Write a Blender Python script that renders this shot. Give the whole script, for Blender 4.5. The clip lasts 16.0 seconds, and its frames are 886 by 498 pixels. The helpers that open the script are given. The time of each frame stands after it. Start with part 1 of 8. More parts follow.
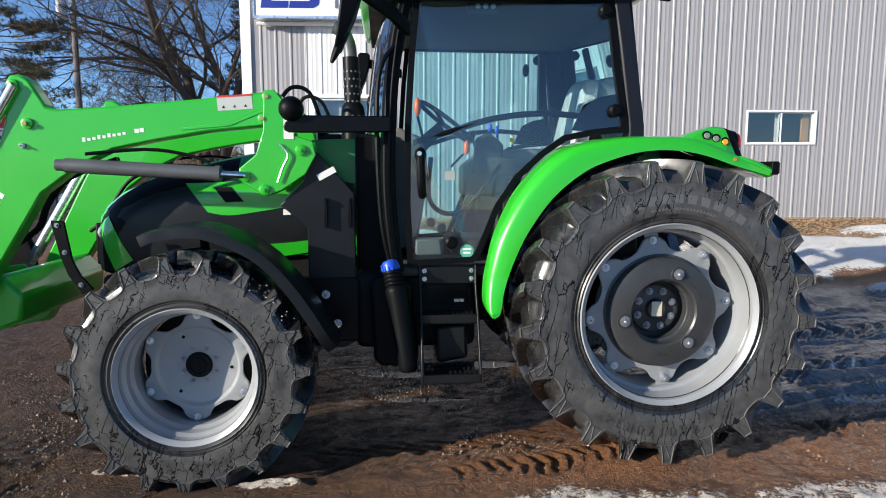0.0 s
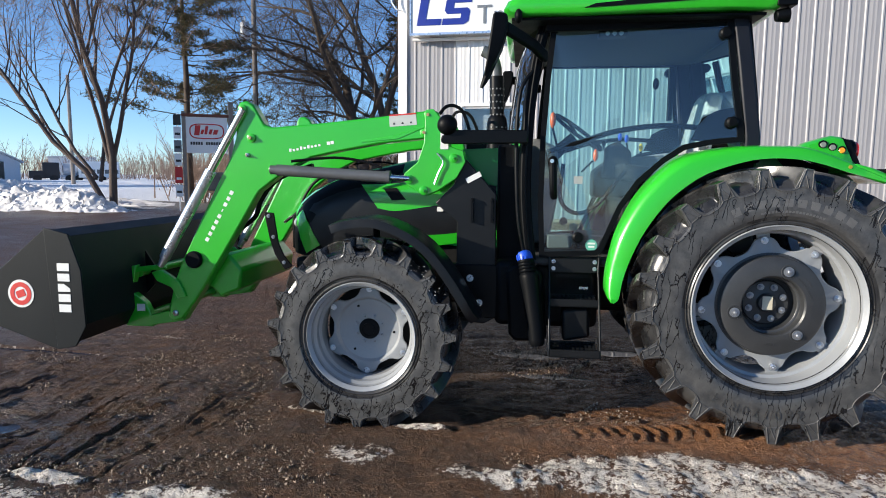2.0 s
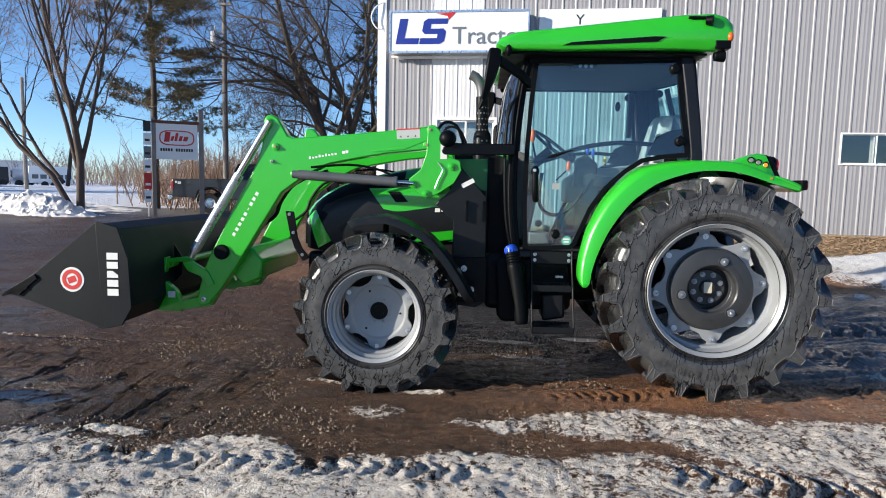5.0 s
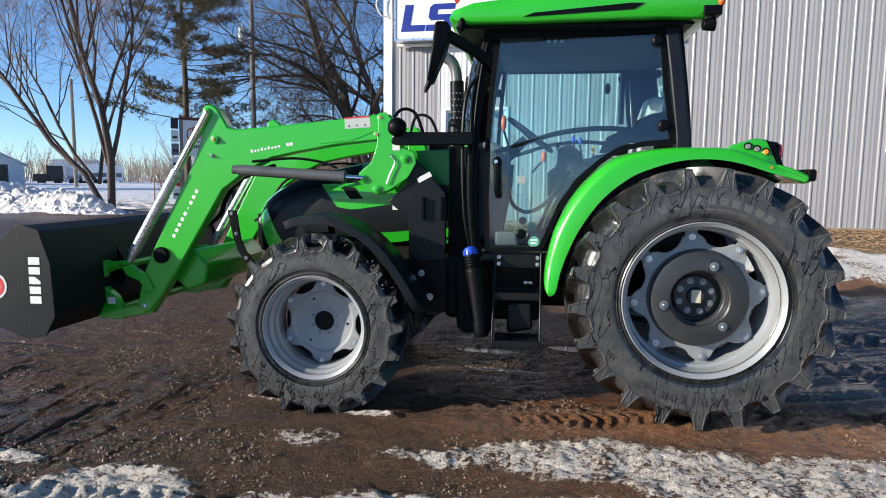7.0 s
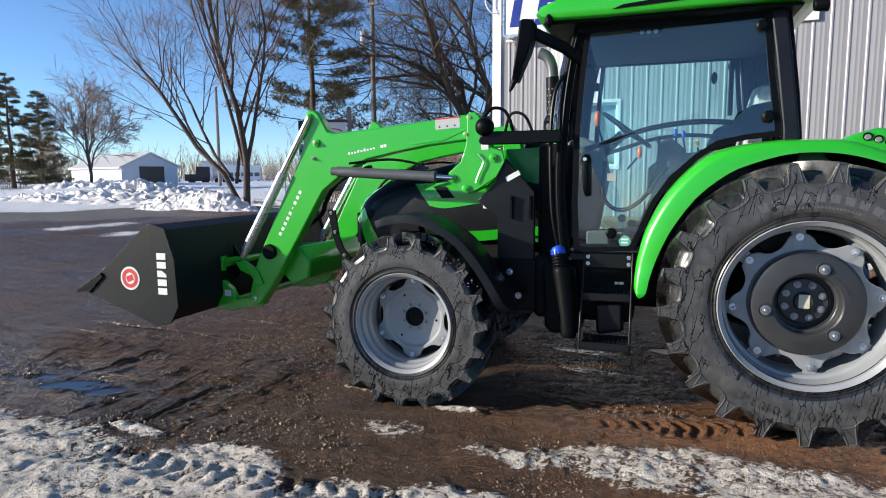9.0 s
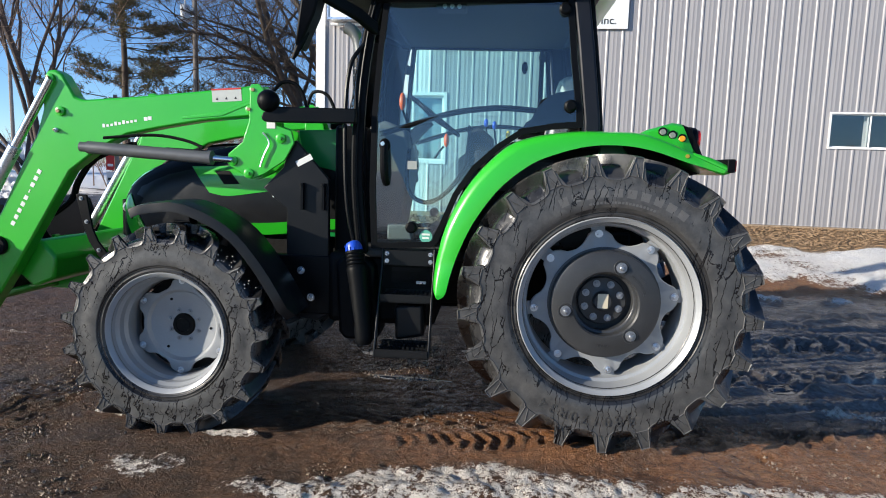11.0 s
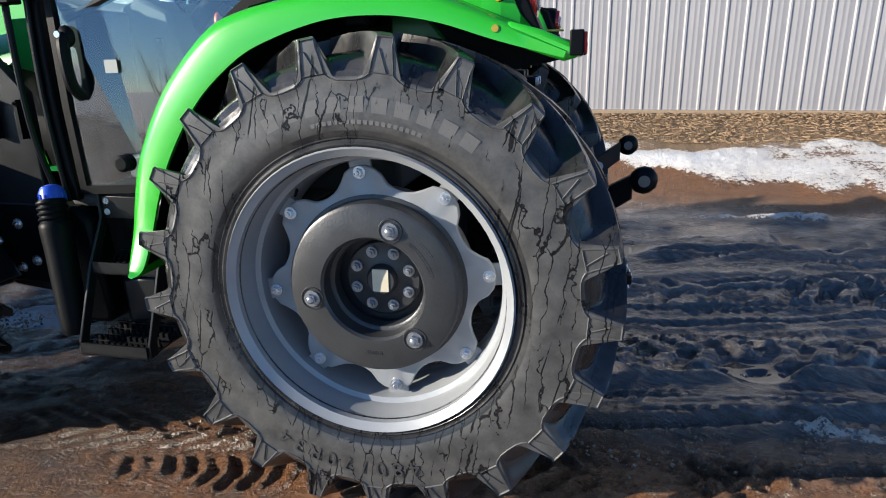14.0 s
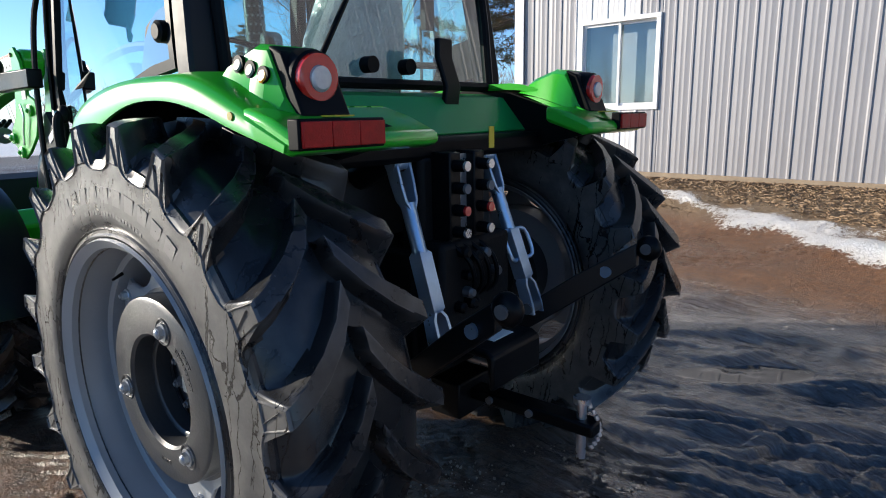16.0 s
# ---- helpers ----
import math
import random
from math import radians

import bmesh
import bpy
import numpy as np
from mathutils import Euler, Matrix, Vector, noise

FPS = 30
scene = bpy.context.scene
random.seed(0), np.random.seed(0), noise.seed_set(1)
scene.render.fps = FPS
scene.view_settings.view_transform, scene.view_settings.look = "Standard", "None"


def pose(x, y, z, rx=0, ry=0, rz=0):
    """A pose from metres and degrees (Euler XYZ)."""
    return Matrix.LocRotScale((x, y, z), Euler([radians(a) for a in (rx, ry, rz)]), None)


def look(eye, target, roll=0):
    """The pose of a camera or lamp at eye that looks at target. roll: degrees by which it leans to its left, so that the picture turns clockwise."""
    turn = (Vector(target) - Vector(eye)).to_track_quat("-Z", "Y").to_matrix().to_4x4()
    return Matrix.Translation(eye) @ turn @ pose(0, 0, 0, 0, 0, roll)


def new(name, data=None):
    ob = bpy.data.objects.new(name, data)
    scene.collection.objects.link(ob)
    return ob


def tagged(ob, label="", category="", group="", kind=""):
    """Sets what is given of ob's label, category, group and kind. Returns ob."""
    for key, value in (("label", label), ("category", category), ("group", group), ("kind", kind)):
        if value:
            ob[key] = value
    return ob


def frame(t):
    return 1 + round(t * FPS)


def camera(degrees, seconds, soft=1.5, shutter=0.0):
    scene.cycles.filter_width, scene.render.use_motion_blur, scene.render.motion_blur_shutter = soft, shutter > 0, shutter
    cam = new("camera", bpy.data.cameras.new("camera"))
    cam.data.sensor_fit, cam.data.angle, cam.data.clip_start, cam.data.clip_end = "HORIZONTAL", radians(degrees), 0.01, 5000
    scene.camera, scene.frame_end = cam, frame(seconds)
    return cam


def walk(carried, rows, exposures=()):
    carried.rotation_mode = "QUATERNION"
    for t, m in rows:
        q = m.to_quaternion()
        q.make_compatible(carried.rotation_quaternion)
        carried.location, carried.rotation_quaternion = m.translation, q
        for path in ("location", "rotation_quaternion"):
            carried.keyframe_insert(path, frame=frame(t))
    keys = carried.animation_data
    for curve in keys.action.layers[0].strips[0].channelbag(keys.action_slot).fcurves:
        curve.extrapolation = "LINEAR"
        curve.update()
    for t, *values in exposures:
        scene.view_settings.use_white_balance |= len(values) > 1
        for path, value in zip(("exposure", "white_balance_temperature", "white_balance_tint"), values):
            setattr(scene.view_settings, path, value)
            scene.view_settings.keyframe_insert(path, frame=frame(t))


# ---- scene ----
cam = camera(70.2, 16.0, 1.0)
METRES, EYE, TILT, LEAN, TURN = 6.787, 1.5, 0.0, 0.0, 0.0
ROWS = [
    (0.0, 0.0, 0.0, 0.0, 0.01, -6.73, -0.09),
    (0.5, 0.0035, 0.0002, -0.0001, 5.08, -6.92, 0.35),
    (1.0, 0.0049, -0.0119, 0.0019, 11.19, -6.92, 0.67),
    (1.5, 0.0083, -0.0455, 0.0022, 12.68, -6.77, 0.34),
    (2.0, 0.0121, -0.0923, 0.0016, 12.72, -6.58, -0.45),
    (2.5, 0.0234, -0.1361, -0.0023, 12.6, -5.75, -0.92),
    (3.0, 0.0262, -0.174, -0.0019, 12.31, -5.55, -1.0),
    (3.5, 0.0046, -0.194, -0.0031, 11.5, -5.43, -0.95),
    (4.0, -0.0066, -0.2058, -0.0035, 10.56, -5.51, -1.06),
    (4.5, -0.0095, -0.2081, -0.0039, 9.75, -5.51, -1.18),
    (5.0, -0.0075, -0.2048, -0.0046, 9.04, -5.57, -1.22),
    (5.2, -0.0045, -0.201, -0.0046, 8.69, -5.57, -1.15),
    (7.3, 0.0845, -0.1045, -0.001, 15.66, -6.5, -0.25),
    (7.5, 0.0942, -0.1037, 0.0005, 19.01, -6.58, 0.15),
    (8.0, 0.1038, -0.1088, 0.0019, 23.31, -6.66, 0.41),
    (8.2, 0.105, -0.1095, 0.002, 23.85, -6.66, 0.43),
    (10.3, 0.0878, -0.0675, 0.0012, 23.46, -6.85, -0.25),
    (10.5, 0.0924, -0.0569, -0.0006, 20.1, -6.91, -0.57),
    (11.0, 0.1192, -0.0236, -0.0059, 9.79, -6.93, -1.75),
    (11.5, 0.1508, 0.0183, -0.0038, 6.62, -7.84, -2.0),
    (12.0, 0.171, 0.07, -0.0045, 5.51, -9.03, -1.91),
    (12.5, 0.1939, 0.1068, -0.0036, 4.86, -11.23, -1.57),
    (13.0, 0.2352, 0.1388, -0.001, 6.16, -14.09, -1.1),
    (13.5, 0.2609, 0.1753, -0.0047, 11.11, -16.05, -0.13),
    (14.0, 0.2801, 0.2095, 0.0005, 17.9, -16.89, 1.03),
    (14.5, 0.3192, 0.2377, 0.0014, 26.83, -16.6, 0.49),
    (15.0, 0.363, 0.275, 0.0002, 31.39, -16.38, -0.38),
    (15.5, 0.3928, 0.3287, 0.0077, 37.12, -13.89, 0.03),
    (16.0, 0.4244, 0.3695, 0.0109, 45.13, -12.06, 0.96),
]
walk(cam, [(t, pose(0, 0, EYE, TILT, LEAN, TURN) @ pose(METRES * x, METRES * y, METRES * z, 90 + pitch, roll, yaw)) for t, x, y, z, yaw, pitch, roll in ROWS],
     [(0.0, 0.62), (10.5, 0.58), (12.5, 0.78), (13.6, 0.84), (15.2, 0.80), (16.0, 0.70)])

# ---- world, sun, exposure ----
SUN_WAY = Vector((0.815, 0.51, -0.275)).normalized()
sun_from = -SUN_WAY
world = bpy.data.worlds.new("winter_sky")
scene.world = world
world.use_nodes = True
wn = world.node_tree.nodes
sky = wn.new("ShaderNodeTexSky")
sky.sky_type = "NISHITA"
sky.sun_disc = False
sky.sun_elevation = math.asin(sun_from.z)
sky.sun_rotation = math.atan2(sun_from.x, sun_from.y)
sky.air_density, sky.dust_density, sky.ozone_density = 0.72, 0.0, 4.5
wn["Background"].inputs["Strength"].default_value = 0.135
world.node_tree.links.new(sky.outputs["Color"], wn["Background"].inputs["Color"])
sun_data = bpy.data.lights.new("sun", "SUN")
sun_data.energy, sun_data.angle, sun_data.color = 5.0, radians(0.53), (1.0, 0.91, 0.77)
sun = new("sun", sun_data)
sun.matrix_world = look((-30, -20, 20), Vector((-30, -20, 20)) + SUN_WAY)


# ---- materials ----
def nodes_of(name):
    m = bpy.data.materials.new(name)
    m.use_nodes = True
    return m, m.node_tree.nodes, m.node_tree.links, m.node_tree.nodes["Principled BSDF"]


def noise_node(n, l, scale, detail=4.0, rough=0.6, coord="Object", stretch=None):
    tc = n.new("ShaderNodeTexCoord")
    tex = n.new("ShaderNodeTexNoise")
    tex.inputs["Scale"].default_value, tex.inputs["Detail"].default_value, tex.inputs["Roughness"].default_value = scale, detail, rough
    if stretch:
        mp = n.new("ShaderNodeMapping")
        mp.inputs["Scale"].default_value = stretch
        l.new(tc.outputs[coord], mp.inputs["Vector"])
        l.new(mp.outputs["Vector"], tex.inputs["Vector"])
    else:
        l.new(tc.outputs[coord], tex.inputs["Vector"])
    return tex


def ramp(n, l, src, stops):
    r = n.new("ShaderNodeValToRGB")
    while len(r.color_ramp.elements) < len(stops):
        r.color_ramp.elements.new(0.5)
    for e, (p, col) in zip(r.color_ramp.elements, stops):
        e.position = p
        e.color = (*col, 1) if len(col) == 3 else col
    l.new(src, r.inputs["Fac"])
    return r


def mixc(n, l, fac, a, b):
    m = n.new("ShaderNodeMix")
    m.data_type = "RGBA"
    for sock, val in ((m.inputs[0], fac), (m.inputs[6], a), (m.inputs[7], b)):
        if isinstance(val, (int, float)):
            sock.default_value = val
        elif isinstance(val, tuple):
            sock.default_value = (*val, 1)
        else:
            l.new(val, sock)
    return m.outputs[2]


def bump(n, l, bsdf, src, strength, dist):
    b = n.new("ShaderNodeBump")
    b.inputs["Strength"].default_value, b.inputs["Distance"].default_value = strength, dist
    l.new(src, b.inputs["Height"])
    l.new(b.outputs["Normal"], bsdf.inputs["Normal"])


def simple(name, col, rough=0.5, metal=0.0, var=0.15, scale=6.0, bump_s=0.1, bump_d=0.002, fine=60.0, coat=0.0, spec=0.5, rvar=0.15):
    """Colour with variation at two scales, uneven roughness and a fine relief."""
    m, n, l, p = nodes_of(name)
    big, small = noise_node(n, l, scale), noise_node(n, l, fine, 3)
    dark = tuple(c * (1 - var) for c in col)
    light = tuple(min(1, c * (1 + var)) for c in col)
    r = ramp(n, l, big.outputs["Fac"], [(0.3, dark), (0.7, light)])
    c = mixc(n, l, small.outputs["Fac"], r.outputs["Color"], tuple(x * (1 - var * 0.6) for x in col))
    l.new(c, p.inputs["Base Color"])
    rr = n.new("ShaderNodeMapRange")
    rr.inputs["To Min"].default_value, rr.inputs["To Max"].default_value = max(0.02, rough - rvar), min(1, rough + rvar)
    l.new(big.outputs["Fac"], rr.inputs["Value"])
    l.new(rr.outputs["Result"], p.inputs["Roughness"])
    p.inputs["Metallic"].default_value = metal
    p.inputs["Coat Weight"].default_value = coat
    p.inputs["Coat Roughness"].default_value = 0.06
    p.inputs["Specular IOR Level"].default_value = spec
    if bump_s:
        bump(n, l, p, small.outputs["Fac"], bump_s, bump_d)
    return m


GREEN = simple("green_paint", (0.022, 0.43, 0.018), 0.32, 0, 0.06, 3, 0.03, 0.001, 90, 0.6, rvar=0.06)
DGREEN = simple("dark_green_hood_paint", (0.009, 0.25, 0.055), 0.36, 0, 0.08, 3, 0.03, 0.001, 90, 0.15, rvar=0.05, spec=0.35)
BLACK = simple("black_plastic", (0.0030, 0.0037, 0.0048), 0.46, 0, 0.3, 5, 0.15, 0.001, 300, spec=0.10)
GUARD = simple("grey_black_guard_plastic", (0.009, 0.010, 0.0115), 0.36, 0, 0.25, 6, 0.1, 0.001, 200, spec=0.26)
STEEL_BLACK = simple("black_painted_steel", (0.0030, 0.0036, 0.0046), 0.36, 0, 0.35, 7, 0.1, 0.002, 80, spec=0.15)
BUCKET = simple("dark_grey_bucket_paint", (0.006, 0.009, 0.0115), 0.5, 0, 0.3, 2.5, 0.1, 0.002, 60, spec=0.2)
GREASY = simple("dirty_underbody_black", (0.005, 0.005, 0.005), 0.65, 0, 0.5, 9, 0.4, 0.006, 40, 0, 0.2)
CHROME = simple("chromed_steel", (0.72, 0.73, 0.74), 0.16, 1.0, 0.06, 12, 0.0)
STEEL = simple("galvanised_steel", (0.70, 0.73, 0.77), 0.30, 0.9, 0.2, 18, 0.15, 0.001, 120)
ZINC = simple("blue_zinc_plating", (0.42, 0.56, 0.72), 0.32, 0.75, 0.15, 18, 0.1, 0.001, 120)
BOLT = simple("dulled_bolt_steel", (0.30, 0.32, 0.34), 0.38, 0.7, 0.3, 25, 0.2, 0.001, 120)
NUT = simple("zinc_nut", (0.34, 0.36, 0.39), 0.34, 0.75, 0.2, 30, 0.2, 0.001, 120)
CYL_GREY = simple("grey_cylinder_paint", (0.12, 0.125, 0.13), 0.4, 0.3, 0.15, 8)
RIM = simple("silver_grey_rim_paint", (0.31, 0.325, 0.34), 0.40, 0.15, 0.1, 6, 0.08, 0.001, 90)
WEIGHT = simple("cast_iron_weight_paint", (0.040, 0.042, 0.045), 0.36, 0.1, 0.25, 10, 0.35, 0.002, 110)
LABEL = simple("weathered_white_label", (0.50, 0.53, 0.50), 0.5, 0, 0.08, 30)
WHITE = simple("white_decal", (0.75, 0.76, 0.74), 0.45, 0, 0.05, 20)
AMBER_DULL = simple("dull_amber_spot", (0.35, 0.27, 0.03), 0.5, 0, 0.1, 20)
PAPER = simple("greyish_paper", (0.34, 0.36, 0.35), 0.7, 0, 0.1, 20)
YELLOW = simple("yellow_decal", (0.7, 0.5, 0.03), 0.45, 0, 0.06, 20)
RED = simple("red_decal", (0.6, 0.035, 0.03), 0.45, 0, 0.08, 20)
BLUE = simple("blue_plastic", (0.012, 0.075, 0.55), 0.35, 0, 0.1, 20)
ORANGE = simple("orange_plastic", (0.75, 0.12, 0.015), 0.35, 0, 0.1, 20)
TEAL = simple("teal_decal", (0.12, 0.42, 0.33), 0.4, 0, 0.1, 40)
GREY_PLASTIC = simple("grey_interior_plastic", (0.13, 0.135, 0.14), 0.6, 0, 0.15, 8, 0.2, 0.001, 200)
LINING = simple("grey_headliner", (0.12, 0.13, 0.135), 0.8, 0, 0.12, 8, 0.2, 0.001, 220)
SEAT = simple("black_seat_fabric", (0.02, 0.02, 0.022), 0.85, 0, 0.3, 30, 0.4, 0.002, 400)
FILM = simple("clear_plastic_wrap", (0.45, 0.48, 0.50), 0.18, 0, 0.25, 14, 0.8, 0.02, 25)
MAT_RUBBER = simple("rubber_floor_mat", (0.05, 0.05, 0.05), 0.7, 0, 0.3, 12, 0.3, 0.003, 70)
PALE_CARD = simple("pale_card_sticker", (0.62, 0.56, 0.42), 0.6, 0, 0.12, 30)
TAN = simple("tan_cover", (0.35, 0.24, 0.13), 0.7, 0, 0.15, 16)


def glass(name, tint, gloss=1.0):
    m, n, l, p = nodes_of(name)
    n.remove(p)
    tr, gl, fr, mx = n.new("ShaderNodeBsdfTransparent"), n.new("ShaderNodeBsdfGlossy"), n.new("ShaderNodeFresnel"), n.new("ShaderNodeMixShader")
    tr.inputs["Color"].default_value = (*tint, 1)
    gl.inputs["Roughness"].default_value = 0.015
    fr.inputs["IOR"].default_value = 1.45
    slope = n.new("ShaderNodeMath")
    slope.operation = "MULTIPLY_ADD"
    slope.inputs[1].default_value, slope.inputs[2].default_value = 0.3 * gloss, gloss
    l.new(fr.outputs["Fac"], slope.inputs[0])
    mul = n.new("ShaderNodeMath")
    mul.operation, mul.use_clamp = "MULTIPLY", True
    l.new(slope.outputs["Value"], mul.inputs[1])
    l.new(fr.outputs["Fac"], mul.inputs[0])
    l.new(mul.outputs["Value"], mx.inputs["Fac"])
    l.new(tr.outputs["BSDF"], mx.inputs[1])
    l.new(gl.outputs["BSDF"], mx.inputs[2])
    l.new(mx.outputs["Shader"], n["Material Output"].inputs["Surface"])
    return m


GLASS = glass("tinted_cab_glass", (0.69, 0.97, 0.97), 4.2)
PANE = glass("house_window_glass", (0.75, 0.80, 0.82), 3.0)
LENS_RED = simple("red_lamp_lens", (0.62, 0.02, 0.015), 0.15, 0, 0.15, 60, 0.2, 0.002, 150, 0.5)
REFLECTOR = simple("red_reflector_plastic", (0.40, 0.012, 0.010), 0.4, 0, 0.35, 40, 0.3, 0.002, 150, spec=0.25)
LENS_CLEAR = simple("clear_lamp_lens", (0.5, 0.52, 0.54), 0.12, 0.3, 0.15, 60, 0.3, 0.002, 150, 0.5)
GREY_LENS = simple("grey_lamp_lens", (0.20, 0.23, 0.20), 0.45, 0, 0.15, 60, spec=0.2)
LENS_AMBER = simple("amber_lamp_lens", (0.8, 0.33, 0.02), 0.15, 0, 0.1, 60, 0.2, 0.002, 150, 0.5)


def tyre_material(name, R, half, streaks, curl):
    """Rubber dulled by dried road dust on its sidewalls, with dark forked runs of melt water; the tread wet and black."""
    m, n, l, p = nodes_of(name)

    def op(kind, a, b=0.0, c=0.0):
        q = n.new("ShaderNodeMath"); q.operation = kind
        for s, v in zip(q.inputs, (a, b, c)):
            if isinstance(v, (int, float)):
                s.default_value = v
            else:
                l.new(v, s)
        return q.outputs["Value"]

    def step(v, lo, hi):
        q = n.new("ShaderNodeMapRange"); q.interpolation_type = "SMOOTHSTEP"
        l.new(v, q.inputs["Value"])
        q.inputs["From Min"].default_value, q.inputs["From Max"].default_value = lo, hi
        return q.outputs["Result"]

    tc = n.new("ShaderNodeTexCoord")
    sep = n.new("ShaderNodeSeparateXYZ")
    l.new(tc.outputs["Object"], sep.inputs["Vector"])
    X, Y, Z = sep.outputs["X"], sep.outputs["Y"], sep.outputs["Z"]
    r = op("SQRT", op("ADD", op("MULTIPLY", X, X), op("MULTIPLY", Z, Z)))
    # runs: edges of cells stretched downwards, bent by noise
    bend = noise_node(n, l, 16, 3)
    polar = n.new("ShaderNodeCombineXYZ")
    l.new(op("MULTIPLY_ADD", bend.outputs["Fac"], 1.0 * curl, op("MULTIPLY", X, 23.0)), polar.inputs["X"])
    l.new(op("MULTIPLY_ADD", bend.outputs["Fac"], 0.8 * curl, op("MULTIPLY", Z, 3.2 * curl)), polar.inputs["Y"])
    vor = n.new("ShaderNodeTexVoronoi"); vor.feature = "DISTANCE_TO_EDGE"; vor.inputs["Scale"].default_value = 1.0
    l.new(polar.outputs["Vector"], vor.inputs["Vector"])
    patch, blots = noise_node(n, l, 3.6, 5), noise_node(n, l, 10, 5, 0.7)
    width = op("MULTIPLY", step(patch.outputs["Fac"], 0.62 - streaks, 0.74 - streaks), 0.031)
    run = op("SUBTRACT", 1.0, step(op("SUBTRACT", vor.outputs["Distance"], width), -0.012, 0.012))
    run = op("MULTIPLY", run, step(width, 0.008, 0.02))
    wet = op("MAXIMUM", run, step(blots.outputs["Fac"], 0.67, 0.70))
    dustn, fine = noise_node(n, l, 14, 6, 0.65), noise_node(n, l, 120, 3)
    dust = ramp(n, l, op("MULTIPLY_ADD", fine.outputs["Fac"], 0.25, dustn.outputs["Fac"]), [(0.38, (0.017, 0.0175, 0.0185)), (0.85, (0.088, 0.0865, 0.084))])
    wall = step(op("ABSOLUTE", Y), half * 0.972, half * 0.983)
    mud = op("MULTIPLY", step(op("MULTIPLY_ADD", blots.outputs["Fac"], 0.03, r), R + 0.010, R + 0.018), 0.5)
    pocket = ramp(n, l, patch.outputs["Fac"], [(0.42, (0.040, 0.039, 0.038)), (0.58, (0.014, 0.0145, 0.016))])
    crown = mixc(n, l, step(op("ABSOLUTE", Y), half * 0.60, half * 0.86), (0.013, 0.0135, 0.0145), pocket.outputs["Color"])
    tread = mixc(n, l, mud, crown, (0.060, 0.047, 0.038))
    c1 = mixc(n, l, wall, tread, dust.outputs["Color"])
    geo = n.new("ShaderNodeNewGeometry")
    c1 = mixc(n, l, op("MULTIPLY", step(geo.outputs["Pointiness"], 0.53, 0.60), 0.55), c1, (0.14, 0.135, 0.13))
    c2 = mixc(n, l, wet, c1, (0.007, 0.007, 0.008))
    l.new(c2, p.inputs["Base Color"])
    shine = op("MAXIMUM", wet, op("MULTIPLY", op("MULTIPLY", op("SUBTRACT", 1.0, wall), 0.85), step(patch.outputs["Fac"], 0.32, 0.52)))
    rr = n.new("ShaderNodeMapRange")
    rr.inputs["To Min"].default_value, rr.inputs["To Max"].default_value = 0.42, 0.24
    sp = n.new("ShaderNodeMapRange")
    sp.inputs["To Min"].default_value, sp.inputs["To Max"].default_value = 0.75, 0.42
    l.new(shine, sp.inputs["Value"])
    l.new(sp.outputs["Result"], p.inputs["Specular IOR Level"])
    l.new(shine, rr.inputs["Value"])
    l.new(rr.outputs["Result"], p.inputs["Roughness"])
    bump(n, l, p, op("MULTIPLY_ADD", fine.outputs["Fac"], 0.2, dustn.outputs["Fac"]), 0.25, 0.004)
    return m


TYRE = tyre_material("dusty_rear_tyre_rubber", 0.768, 0.228, 0.20, 1.15)
TYRE_FRONT = tyre_material("dusty_front_tyre_rubber", 0.585, 0.19, 0.23, 2.6)
MOULDED = simple("moulded_rubber_letters", (0.042, 0.042, 0.042), 0.55, 0, 0.2, 30, 0.2, 0.002, 120)


